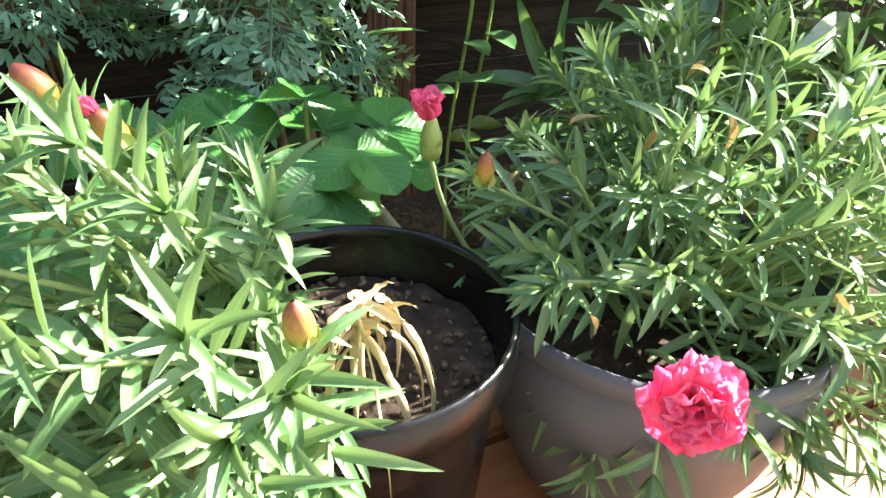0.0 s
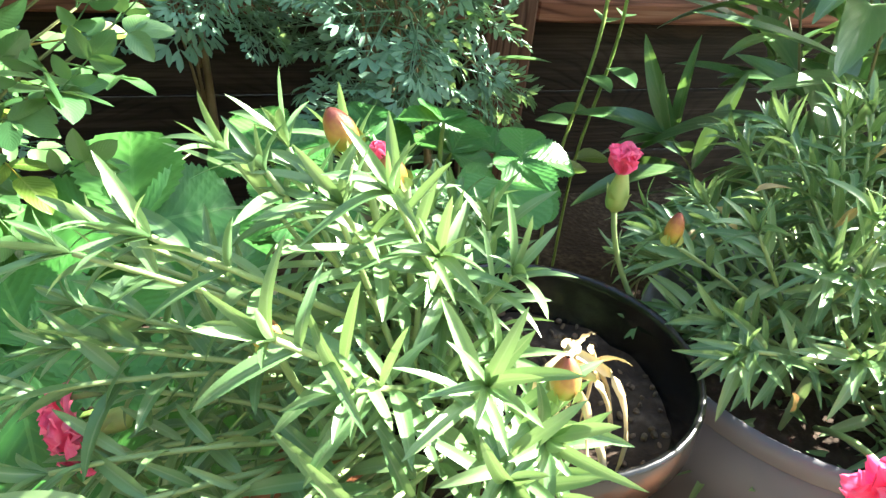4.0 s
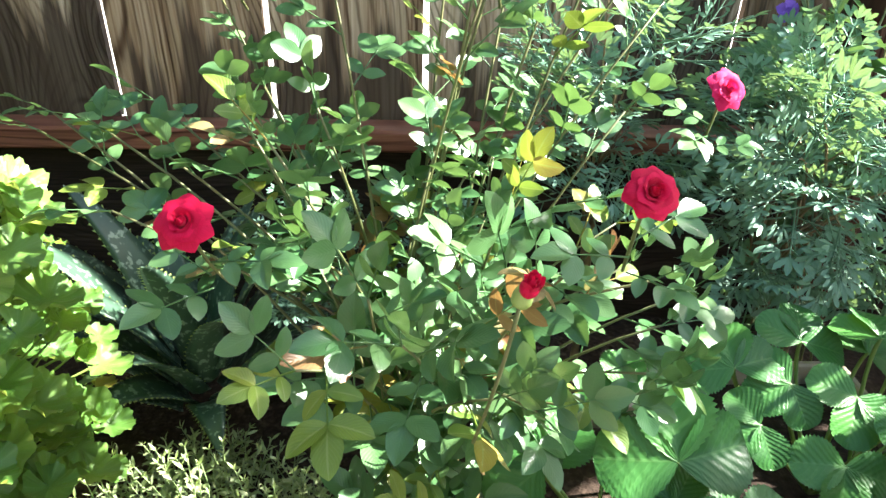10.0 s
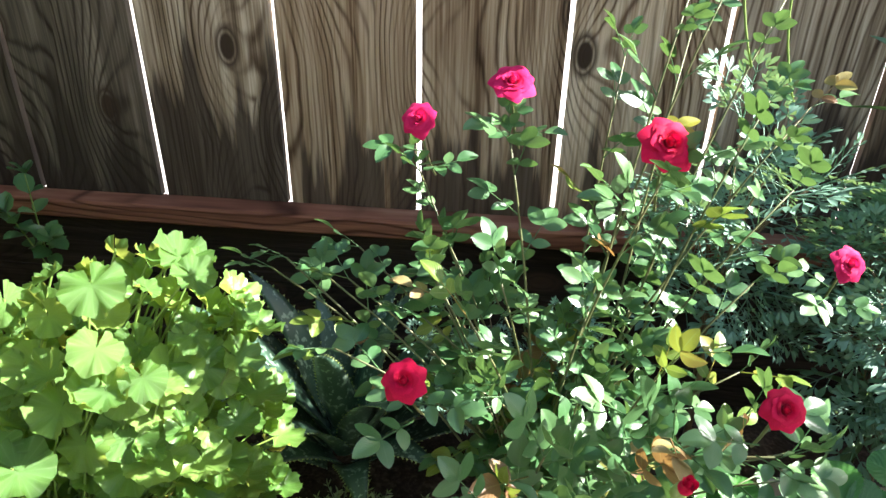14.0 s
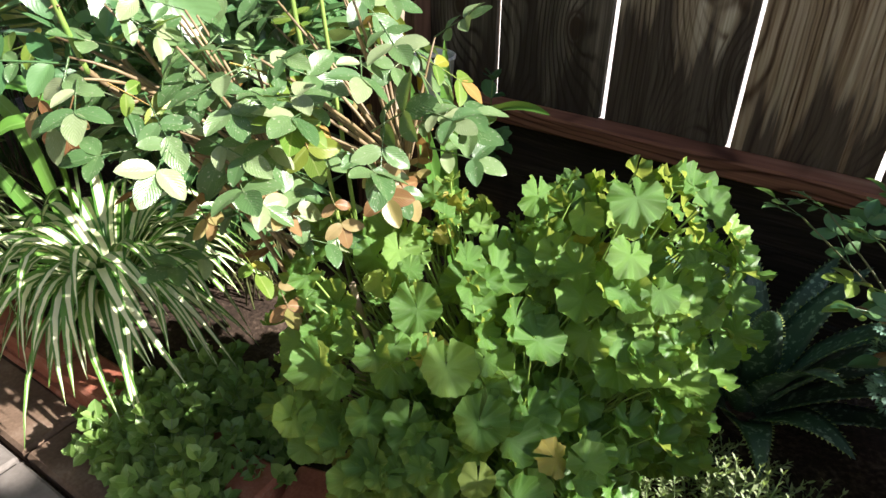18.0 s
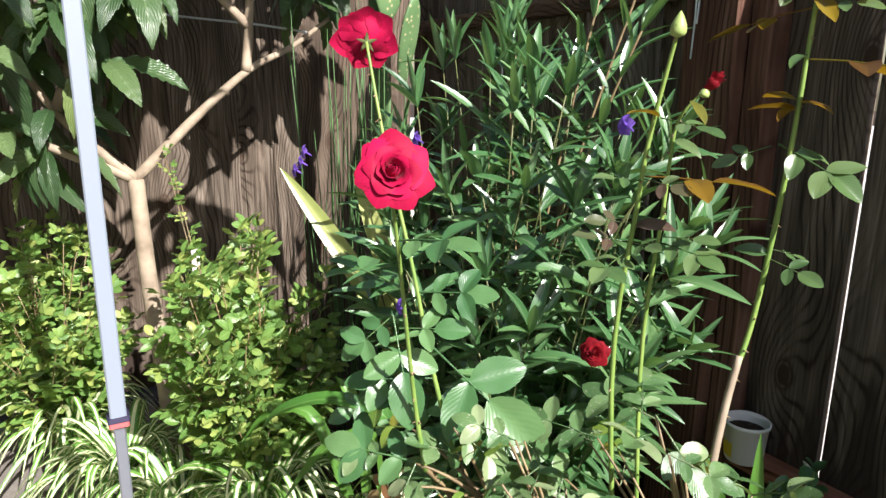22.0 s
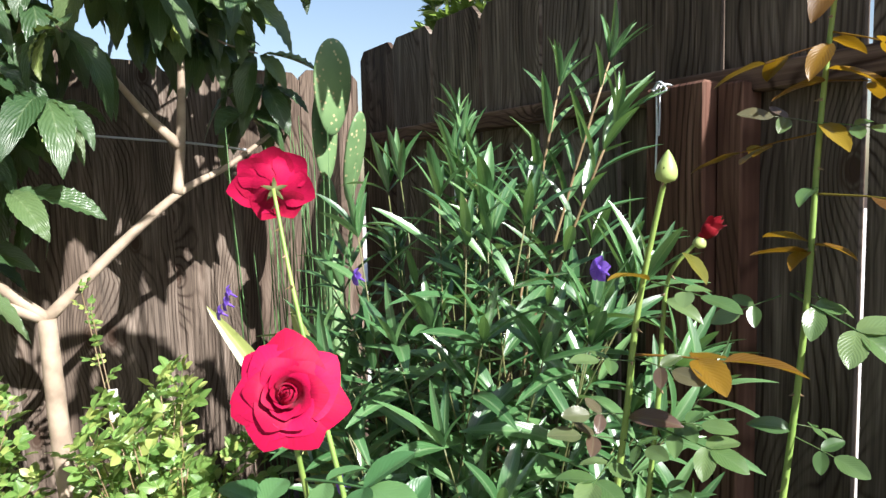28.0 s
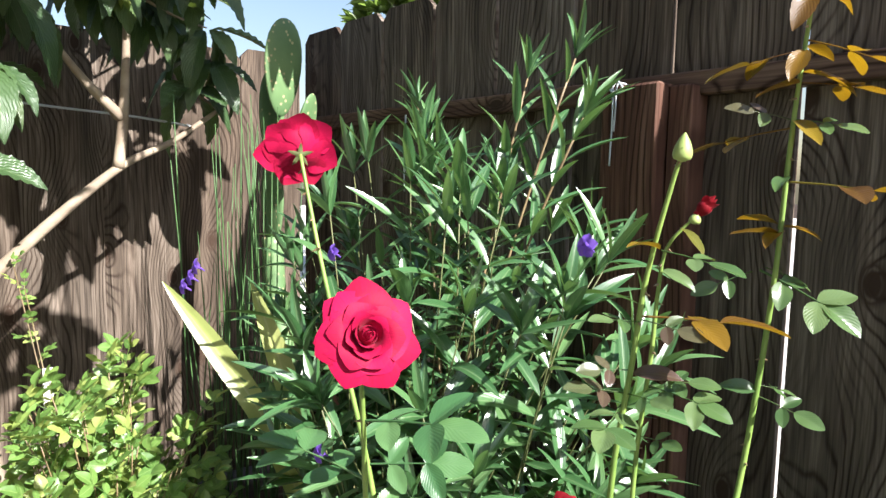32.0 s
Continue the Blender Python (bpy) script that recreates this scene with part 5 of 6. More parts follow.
def rue():
    base = Vector((1.28, -0.42, 0.02))
    p = thing("rue_bush", base, "blue-green feathery rue bush against the fence", "bush")
    def frond(k):
        r = random.Random(k)
        gs = [tube([(0, 0, 0), (0, 0.5, 0.02), (0, 0.92, 0)], [0.014, 0.012, 0.008], 3, False)]
        for i in range(4):
            y = 0.28 + 0.17 * i
            for s in (-1, 1):
                an = s * radians(62 - 7 * i)
                reach = 0.30 * (1.05 - i * 0.17)
                o = Vector((math.sin(an) * reach, y + math.cos(an) * reach, r.uniform(-0.04, 0.05)))
                gs.append(tube([(0, y, 0), tuple(o)], 0.008, 3, False))
                for j in (-1, 0, 1):
                    a2 = an + j * radians(36)
                    gs.append(moved(blade(r.uniform(0.27, 0.34), 4, 0.75, 0.68, r.uniform(0.0, 0.25), 0.08, cols=1), aim(o - Vector((0, 0.03 * abs(j), 0)), (math.sin(a2), math.cos(a2), r.uniform(-0.25, 0.25)), (r.uniform(-0.4, 0.4), 0, 1), 0.23 if j == 0 else 0.19)))
        for j in (-1, 0, 1):
            gs.append(moved(blade(0.3, 4, 0.75, 0.68, cols=1), aim((0, 0.92, 0), (j * 0.7, 1, 0), (0, 0, 1), 0.24)))
        return join(gs)
    geos = [frond(k) for k in range(4)]
    shoots_l = []

    def twig(b, tip, n, leaf):
        d = tip - b
        line, ps = shoot(b, tip, (d.x * -0.15, d.y * -0.15, 0.06), n, 0.45, leaf, 74, False, 40, 2)
        shoots_l.append((line, ps))
    for i in range(28):
        twig(base + Vector((U(0.08, 0.18), U(-0.04, 0.06), U(0.34, 0.46))), dome_point((1.42, -0.42, 0.535), 0.155, 0.15, 0.15, -0.7), 4, (0.10, 0.14))
    for i in range(14):
        twig(Vector((1.15, -0.30, U(0.3, 0.5))), dome_point((1.16, -0.33, 0.64), 0.12, 0.10, 0.22, -0.8), 4, (0.095, 0.13))
    for i in range(11):
        twig(Vector((0.8, -0.36, 0.1)), dome_point((0.80, -0.42, 0.38), 0.15, 0.10, 0.14, -0.6), 6, (0.05, 0.07))
    for a, c in (((1.46, -0.44, 0.0), (1.40, -0.40, 0.46)), ((1.50, -0.41, 0.0), (1.44, -0.43, 0.48)), ((1.16, -0.30, 0.0), (1.15, -0.30, 0.5)), ((0.8, -0.36, 0.0), (0.8, -0.36, 0.2))):
        part("main_stem", tube(bez(a, (Vector(a) + Vector(c)) / 2 + Vector((0.015, 0, 0)), c), [0.0085 - 0.0005 * q for q in range(8)], 8), M["brown_stem"], p)
    leafy(p, shoots_l, geos, [M["rue_leaf"]], M["brown_stem"], 300, None, (0.003, 0.0012), "frond", 4)


rue()


def aloe():
    p = thing("aloe_plant", (0.50, -0.38, 0), "dark spotted aloe in the shade of the fence", "aloe")
    for i in range(26):
        q = i / 25
        a = i * 2.39996 + U(-0.25, 0.25)
        ln = U(0.34, 0.46) * (0.85 + 0.2 * q)
        rise = radians(68 - 58 * q)
        if math.sin(a) < -0.2 and q > 0.6:
            ln *= 0.62
        flat = Vector((math.cos(a), math.sin(a) * (0.55 if math.sin(a) > 0 else 0.5), 0))
        b = Vector((0.50, -0.38, 0.20 - 0.12 * q)) + flat * 0.045
        mid = b + flat * ln * 0.45 * math.cos(rise) + Vector((0, 0, ln * 0.62 * math.sin(rise) + 0.06 * q))
        tip = b + flat * ln * (0.35 + 0.65 * math.cos(rise)) + Vector((0, 0, ln * (0.86 * math.sin(rise) - 0.16 * q ** 1.5)))
        tip.z = max(tip.z, 0.03)
        line = bez(b, mid, tip, 12)
        twist = U(-0.5, 0.5)
        vs, fs = [], []
        for k, c in enumerate(line):
            t = k / 11
            dd = (line[min(k + 1, 11)] - line[max(k - 1, 0)]).normalized()
            s = dd.cross(Vector((0, 0, 1)))
            s = s.normalized() if s.length > 0.05 else Vector((-math.sin(a), math.cos(a), 0))
            s = Matrix.Rotation(twist * t, 3, dd) @ s
            n = s.cross(dd).normalized()
            w = 0.033 * (1 - t) ** 0.72 * (0.8 + 0.5 * min(1, t * 4)) + 0.0008
            th = 0.012 * (1 - t) + 0.001
            for (x, z) in ((-1, 0.55), (-0.55, -0.4), (0, -0.8), (0.55, -0.4), (1, 0.55), (0.5, 0.2), (0, 0.05), (-0.5, 0.2)):
                vs.append(c + s * x * w + n * z * th)
        for k in range(11):
            for j in range(8):
                a0, b0 = k * 8 + j, k * 8 + (j + 1) % 8
                fs.append((a0, b0, b0 + 8, a0 + 8))
        lf = part("leaf", (np.array([tuple(v) for v in vs]), fs), M["aloe"], p)
        teeth = []
        for k in range(1, 11):
            for e in (0, 4):
                for h in (0.0, 0.5):
                    o = vs[k * 8 + e].lerp(vs[(k + 1) * 8 + e], h)
                    out = (o - line[k]).normalized() * 0.0045
                    f = (line[k] - line[k - 1]).normalized() * 0.003
                    up = Vector((0, 0, 0.0015))
                    teeth.append((np.array([tuple(o - f), tuple(o + f), tuple(o + up), tuple(o + out + f * 0.6)]), [(0, 1, 3), (1, 2, 3), (2, 0, 3)]))
        part("teeth", join(teeth), M["bud_green"], lf, "", "stuff")


aloe()


def geranium():
    base = Vector((0.17, -0.80, 0.02))
    p = thing("geranium_plant", base, "dense yellow-green geranium with round scalloped leaves", "geranium")
    geos = [geranium_blade(k) for k in range(8)]
    poses, stalks = [], []
    lobes = [((0.06, -0.81, 0.31), (0.25, 0.24, 0.32), 350), ((0.30, -0.66, 0.37), (0.17, 0.17, 0.33), 300), ((0.22, -0.95, 0.21), (0.24, 0.16, 0.22), 270), ((0.12, -0.72, 0.40), (0.2, 0.16, 0.23), 90)]
    for c, r, n in lobes:
        for i in range(n):
            v = Vector((U(-1, 1), U(-1, 0.7), U(-0.5, 1)))
            v = v.normalized() * U(0.70, 1.07)
            pos = Vector(c) + Vector((v.x * r[0], v.y * r[1], v.z * r[2]))
            if pos.z < 0.05 or (pos.x < 0.14 and pos.y < -0.93 and pos.z < 0.24):
                continue
            face = Vector((v.x * 0.7 + 0.38, v.y * 0.6 - 0.15, 0.85 + v.z * 0.4)) + Vector((U(-1, 1), U(-1, 1), U(-1, 1))) * 0.62
            way = Vector((v.x, v.y, -0.45)) + Vector((U(-1, 1), U(-1, 1), 0)) * 0.5
            size = U(0.032, 0.054) if RNG.random() < (0.55 if pos.y < -0.86 or c[0] > 0.25 else 0.8) else U(0.054, 0.076)
            poses.append((aim(pos, way, face, size), 0))
            root = base + Vector((U(-0.1, 0.12), U(-0.06, 0.06), U(0.05, 0.2)))
            stalks.append(tube(bez(root, (root + pos) / 2 + Vector((0, 0, 0.04)), pos, 6), 0.0017, 4, False))
    poses.sort(key=lambda q: q[0].translation.y - q[0].translation.z)
    foliage("leaf", p, geos, [M["geranium_leaf"]], poses, 300)
    part("stalk_tangle", join(stalks), M["green_stem"], p, "", "stuff")
    for a, b in (((0.1, -0.8, 0), (0.0, -0.8, 0.3)), ((0.2, -0.78, 0), (0.28, -0.68, 0.4)), ((0.15, -0.82, 0), (0.2, -0.95, 0.25))):
        part("stem", tube(bez(a, (Vector(a) + Vector(b)) / 2 + Vector((0.02, 0, 0)), b), 0.006, 7), M["brown_stem"], p)


geranium()


def creeping(name, label, patches, geos, mat, size, per, hgt):
    p = thing(name, (patches[0][0], patches[0][1], 0), label, "groundcover", "", "stuff")
    gs, st = [], []
    for (cx, cy, rx, ry, n) in patches:
        for i in range(n):
            a, q = U(0, 6.28), math.sqrt(RNG.random())
            b = Vector((cx + rx * q * math.cos(a), cy + ry * q * math.sin(a), 0.0))
            tip = b + Vector((U(-0.05, 0.05), U(-0.06, 0.03), hgt * U(0.4, 1.1) * (1.15 - q * 0.7)))
            line, ps = shoot(b, tip, (0, 0, 0.01), per, 0.2, size, 70, True, 30, 2)
            st.append(tube(line, 0.001, 3, False))
            for k, (m, _) in enumerate(ps):
                gs.append(moved(geos[(i + k) % len(geos)], m))
    part("foliage", join(gs), mat, p, "", "stuff")
    part("twiggery", join(st), M["pale_stem"], p, "", "stuff")


creeping("alyssum_groundcover", "low wispy pale-green groundcover over the soil", [(0.55, -0.62, 0.2, 0.16, 220), (0.53, -0.80, 0.17, 0.14, 320), (0.72, -0.88, 0.12, 0.10, 140)], [blade(0.22, 3, 0.7, cols=1), blade(0.3, 3, 0.7, cols=1)], M["wispy_leaf"], (0.012, 0.022), 7, 0.20)
creeping("mint_groundcover", "small round-leaved mint spilling over the bricks", [(-0.40, -0.94, 0.20, 0.15, 140), (-0.40, -1.07, 0.17, 0.07, 80), (-0.25, -1.10, 0.10, 0.06, 40)], [blade(0.75, 4, 0.6, droop=0.2), blade(0.65, 4, 0.6)], M["mint_leaf"], (0.027, 0.045), 5, 0.17)


def spider_plant(c, n, length, label):
    p = thing("spider_plant", c, label, "spider plant", "spider plants")
    for i in range(n):
        a = U(0, 6.28)
        q = U(0.15, 1)
        ln = U(0.5, 1.08) * length
        out = Vector((math.cos(a), math.sin(a), 0))
        b = Vector(c) + out * U(0, 0.035)
        side = out.cross(Vector((0, 0, 1)))
        sway = side * U(-0.34, 0.34) * ln
        top = b + out * ln * (0.30 + 0.30 * q) + Vector((0, 0, ln * (1.05 - 0.50 * q)))
        tip = b + out * ln * (0.52 + 0.42 * q) + sway + Vector((0, 0, ln * (0.44 - 0.78 * q)))
        line = bez(b, top, tip, 10)
        s = (side + out * U(-0.5, 0.5) + Vector((0, 0, U(-0.35, 0.35)))).normalized()
        wd = U(0.0095, 0.0155)
        vs, fs, us = [], [], []
        for k, cpt in enumerate(line):
            t = k / 9
            w = wd * min(1, 0.55 + t * 2) * (1 - t ** 3) + 0.0004
            for x in (-1, 0, 1):
                vs.append(tuple(cpt + s * x * w + Vector((0, 0, 0.0028 * abs(x)))))
                us.append((0.5 + 0.5 * x, t))
        for k in range(9):
            for j in range(2):
                a0 = k * 3 + j
                fs.append((a0, a0 + 1, a0 + 4, a0 + 3))
        part("leaf", (np.array(vs), fs, np.array(us)), M["spider_leaf"], p)


spider_plant((-0.72, -0.90, 0.22), 165, 0.37, "arching green-and-cream striped spider plant by the bricks")
spider_plant((-1.20, -1.06, 0.20), 150, 0.37, "arching striped spider plant at the bed's edge")
spider_plant((-1.72, -1.38, 0.10), 115, 0.38, "sunlit striped spider plant by the patio")

spider_plant((-2.05, -1.52, 0.12), 115, 0.38, "sunlit striped spider plant under the loquat tree")
spider_plant((-1.45, -1.25, 0.08), 110, 0.36, "striped spider plant among its neighbours")


def strap_leaf(line, width, p, mat="strap_leaf", ref=(0.2, -0.5, 1)):
    line = smooth_line(line, 5)
    vs, fs, us = [], [], []
    n = len(line)
    for k, c in enumerate(line):
        t = k / (n - 1)
        d = (line[min(k + 1, n - 1)] - line[max(k - 1, 0)]).normalized()
        s = d.cross(Vector(ref)).normalized()
        nn = s.cross(d)
        w = width * 0.5 * (0.7 + 0.3 * math.sin(math.pi * t)) * (1 - max(0, t - 0.6) ** 2 / 0.16) + 0.0006
        for x in (-1, -0.5, 0, 0.5, 1):
            vs.append(tuple(c + s * x * w + nn * abs(x) * w * 0.35))
            us.append((0.5 + 0.5 * x, t))
    for k in range(n - 1):
        for j in range(4):
            a0 = k * 5 + j
            fs.append((a0, a0 + 1, a0 + 6, a0 + 5))
    part("leaf", (np.array(vs), fs, np.array(us)), M[mat], p)


def lily(base, lines, label, width=0.035, mat="strap_leaf", ref=(0.2, -0.5, 1)):
    p = thing("strap_leaved_lily", base, label, "lily plant")
    for l in lines:
        strap_leaf([base] + l, width, p, mat, ref)


lily((-0.14, -0.42, 0.16), [[(-0.19, -0.38, 0.42), (-0.226, -0.35, 0.708)], [(-0.20, -0.42, 0.42), (-0.28, -0.42, 0.66)], [(-0.165, -0.43, 0.42), (-0.11, -0.465, 0.585), (0.005, -0.547, 0.669), (0.09, -0.61, 0.715), (0.157, -0.663, 0.738)]], "green strap-leaved lily between the rose and the fence")
lily((-0.95, -0.85, 0.12), [[(-0.70, -0.90, 0.62), (-0.76, -1.0, 0.70), (-0.85, -1.10, 0.66), (-0.90, -1.14, 0.58)], [(-0.72, -0.92, 0.58), (-0.76, -1.02, 0.60), (-0.80, -1.12, 0.47)], [(-1.05, -0.95, 0.5), (-1.15, -1.05, 0.5), (-1.2, -1.12, 0.4)], [(-1.0, -0.85, 0.5), (-1.05, -0.9, 0.62)]], "lily with long arching strap leaves among the roses", 0.034)
lily((-1.05, -0.66, 0.45), [[(-1.13, -0.76, 0.78), (-1.22, -0.85, 0.97), (-1.294, -0.948, 1.135)], [(-1.10, -0.72, 0.85), (-1.17, -0.79, 1.14)]], "upright pale yellow-green strap leaves", 0.055, "pale_strap", (0.85, -0.4, 0.25))

# ---- the tall rose bush ----
BIG_GEO = [compound(2, 0.60, 0.41, 0.04, 18, 20 + k) for k in range(5)] + [compound(1, 0.60, 0.48, 0.04, 18, 29)]
FRONT_GEO = [compound(1, 0.62, 0.60, 0.035, 20, 50), compound(2, 0.62, 0.5, 0.035, 20, 51)]
BRONZE_GEO = [compound(1, 0.58, d, 0.03, 14, 40 + k) for k, d in enumerate((0.5, 0.56, 0.6))]
YOUNG_GEO = [ripple(blade(0.42, 14, 0.7, 0.45, d, 0.2, 0.05), random.Random(k), 0.03) for k, d in enumerate((0.12, 0.3))]


def cane(p, pts, r0, r1, mat, thorns=0):
    line = smooth_line(pts, 5)
    n = len(line)
    st = part("cane", tube(line, [r0 + (r1 - r0) * i / (n - 1) for i in range(n)], 8), mat, p)
    for i in range(thorns):
        k = RNG.randrange(1, n - 1)
        d = (line[k + 1] - line[k - 1]).normalized()
        o = Matrix.Rotation(U(0, 6.28), 3, d) @ d.orthogonal().normalized()
        a = line[k] + o * r1
        part("thorn", tube([a - o * 0.001, a + o * 0.006 - d * 0.002], [0.0022, 0.0002], 4, False), M["brown_stem"], st)
    return line


def leaves_on(p, line, spots, size, mats, geo=None):
    """Compound leaves at given fractions of a cane: (fraction, heading in degrees, rise, size, material)."""
    geo = geo or BIG_GEO
    n = len(line) - 1
    for i, (t, hd, rise, s, k) in enumerate(spots):
        c = line[min(int(t * n), n)]
        a = radians(hd)
        way = Vector((math.cos(a), math.sin(a), rise))
        g = geo[i % len(geo)]
        part("leaf", moved(g, aim(c, way, (U(-0.1, 0.65), U(-0.75, 0.15), U(0.5, 0.9)), s * size)), M[mats[k]], p)


def spread_leaves(p, spots, green="cane_leaf", face=(0.35, -0.35, 0.8), geo=None):
    """Compound leaves from a point on a cane to the tip of their end leaflet; g green, b bronze, p plum-tinted."""
    kinds = {"g": green, "b": "bronze_leaf", "p": "plum_leaf"}
    for i, (a, b, k) in enumerate(spots):
        a, b = Vector(a), Vector(b)
        ln = (b - a).length
        g = BRONZE_GEO[i % 3] if k == "b" and ln > 0.07 else YOUNG_GEO[i % 2] if ln < 0.055 or k == "b" else BIG_GEO[(i * 3) % 5] if ln > 0.085 else BIG_GEO[5]
        g = geo[i % len(geo)] if geo else g
        up = (0.12, 0.08, 1.0) if k == "b" else face
        part("leaf", moved(g, aim(a, b - a, Vector(up) + Vector((U(-0.35, 0.35), U(-0.35, 0.35), U(-0.25, 0.25))), max(ln, 0.045))), M[kinds[k]], p)


def tall_rose():
    base = Vector((-0.06, -0.80, 0.0))
    p = thing("tall_rose_bush", base, "tall rose bush with large red blooms and bronze young leaves", "rose bush")
    # canes: the right one is cut back, with a green shoot that carries the bronze leaves
    cane(p, [base, (-0.02, -0.79, 0.30), (-0.06, -0.74, 0.60), (-0.09, -0.67, 0.85), (-0.092, -0.640, 0.972)], 0.008, 0.0052, M["tan_bark"], 12)
    cane(p, [(-0.092, -0.64, 0.962), (-0.091, -0.620, 1.028), (-0.079, -0.615, 1.164), (-0.070, -0.615, 1.279), (-0.065, -0.615, 1.391), (-0.060, -0.615, 1.48), (-0.051, -0.615, 1.579), (-0.045, -0.615, 1.644)], 0.0042, 0.0024, M["green_stem"], 18)
    spread_leaves(p, [((-0.083, -0.615, 1.116), (-0.007, -0.616, 1.1), "g"), ((-0.083, -0.615, 1.123), (-0.113, -0.651, 1.134), "g"), ((-0.083, -0.615, 1.13), (-0.053, -0.571, 1.116), "g"),
        ((-0.089, -0.615, 1.274), (0.031, -0.608, 1.22), "g"), ((-0.099, -0.615, 1.271), (-0.143, -0.67, 1.244), "g"), ((-0.082, -0.615, 1.278), (-0.049, -0.562, 1.252), "g"),
        ((-0.07, -0.615, 1.32), (-0.107, -0.666, 1.328), "b"), ((-0.066, -0.615, 1.329), (-0.019, -0.611, 1.329), "b"), ((-0.07, -0.615, 1.332), (-0.122, -0.613, 1.342), "b"),
        ((-0.07, -0.615, 1.321), (-0.066, -0.663, 1.319), "b"), ((-0.065, -0.615, 1.383), (0.075, -0.574, 1.368), "b"), ((-0.066, -0.615, 1.388), (-0.061, -0.652, 1.384), "g")])
    spread_leaves(p, [((-0.064, -0.615, 1.456), (-0.11, -0.674, 1.47), "p"), ((-0.06, -0.615, 1.456), (0.01, -0.6, 1.443), "g"), ((-0.062, -0.615, 1.456), (-0.018, -0.64, 1.43), "b"),
        ((-0.064, -0.615, 1.446), (-0.178, -0.655, 1.419), "b"), ((-0.057, -0.615, 1.498), (-0.087, -0.671, 1.486), "b"), ((-0.055, -0.615, 1.51), (0.011, -0.611, 1.496), "b"),
        ((-0.055, -0.615, 1.498), (0.021, -0.56, 1.488), "b"), ((-0.054, -0.615, 1.536), (-0.131, -0.677, 1.508), "b"), ((-0.054, -0.615, 1.536), (-0.052, -0.659, 1.5), "b"),
        ((-0.052, -0.615, 1.546), (0.05, -0.592, 1.505), "b"), ((-0.054, -0.615, 1.54), (-0.036, -0.575, 1.531), "b"), ((-0.051, -0.615, 1.605), (-0.097, -0.666, 1.62), "b"),
        ((-0.051, -0.615, 1.609), (-0.052, -0.654, 1.555), "b"), ((-0.051, -0.615, 1.609), (0.002, -0.602, 1.58), "b"), ((-0.051, -0.615, 1.612), (-0.024, -0.654, 1.619), "g")])
    cane(p, [base + Vector((-0.02, 0, 0)), (-0.10, -0.82, 0.45), (-0.135, -0.845, 0.95), (-0.109, -0.85, 1.207), (-0.097, -0.85, 1.293), (-0.072, -0.853, 1.386), (-0.064, -0.857, 1.402)], 0.0042, 0.0020, M["green_stem"], 12)
    spread_leaves(p, [((-0.084, -0.85, 1.311), (-0.007, -0.84, 1.298), "g"), ((-0.086, -0.85, 1.312), (-0.096, -0.892, 1.329), "b"), ((-0.103, -0.85, 1.235), (-0.118, -0.911, 1.244), "g"),
        ((-0.103, -0.85, 1.238), (-0.04, -0.841, 1.23), "p"), ((-0.105, -0.85, 1.241), (-0.005, -0.764, 1.236), "b"), ((-0.11, -0.85, 1.179), (-0.062, -0.836, 1.191), "p"),
        ((-0.114, -0.85, 1.182), (-0.133, -0.907, 1.188), "p"), ((-0.118, -0.85, 1.156), (-0.06, -0.862, 1.162), "g"), ((-0.118, -0.85, 1.156), (-0.139, -0.918, 1.171), "p"),
        ((-0.123, -0.85, 1.142), (-0.089, -0.939, 1.126), "g")])
    cane(p, [(-0.09, -0.80, 0.5), (-0.148, -0.778, 0.95), (-0.135, -0.775, 1.186), (-0.131, -0.775, 1.253), (-0.123, -0.775, 1.306), (-0.100, -0.765, 1.339)], 0.0034, 0.0017, M["green_stem"], 8)
    spread_leaves(p, [((-0.14, -0.775, 1.145), (-0.04, -0.762, 1.134), "g"), ((-0.139, -0.775, 1.152), (-0.071, -0.745, 1.157), "g"), ((-0.108, -0.775, 1.33), (-0.076, -0.783, 1.311), "b"),
        ((-0.129, -0.775, 1.28), (-0.094, -0.77, 1.273), "g"), ((-0.144, -0.775, 1.083), (-0.089, -0.787, 1.09), "g")])
    cane(p, [base + Vector((-0.05, -0.02, 0)), (-0.13, -0.87, 0.45), (-0.22, -1.02, 0.76), (-0.238, -1.08, 0.85)], 0.0044, 0.0038, M["brown_stem"], 8)
    c4 = cane(p, [(-0.236, -1.075, 0.84), (-0.232, -1.09, 0.92), (-0.215, -1.11, 1.02), (-0.165, -1.15, 1.18), (-0.140, -1.172, 1.262)], 0.0038, 0.0018, M["green_stem"], 12)
    spread_leaves(p, [((-0.303, -1.09, 1.044), (-0.239, -1.097, 0.931), "g"), ((-0.309, -1.09, 1.039), (-0.32, -1.154, 0.987), "g"), ((-0.285, -1.09, 1.03), (-0.231, -1.029, 1.036), "g"),
        ((-0.331, -1.03, 0.89), (-0.266, -1.027, 0.845), "g"), ((-0.314, -1.03, 0.989), (-0.176, -0.947, 0.88), "g"), ((-0.46, -1.03, 0.821), (-0.389, -1.033, 0.765), "g"),
        ((-0.501, -1.03, 0.826), (-0.495, -1.104, 0.805), "g")], "rose_leaf", (0.75, -0.4, 0.5), FRONT_GEO)
    leaves_on(p, c4, [(0.05, 230, 0.15, 1.1, 0), (0.3, 180, 0.1, 1.1, 0), (0.68, 200, 0.15, 0.9, 0), (0.75, 20, 0.15, 0.85, 0)], 0.135, ["rose_leaf"] * 5)
    cane(p, [(-0.10, -0.84, 0.1), (-0.17, -0.90, 0.5), (-0.262, -1.02, 0.85)], 0.0044, 0.0036, M["brown_stem"], 8)
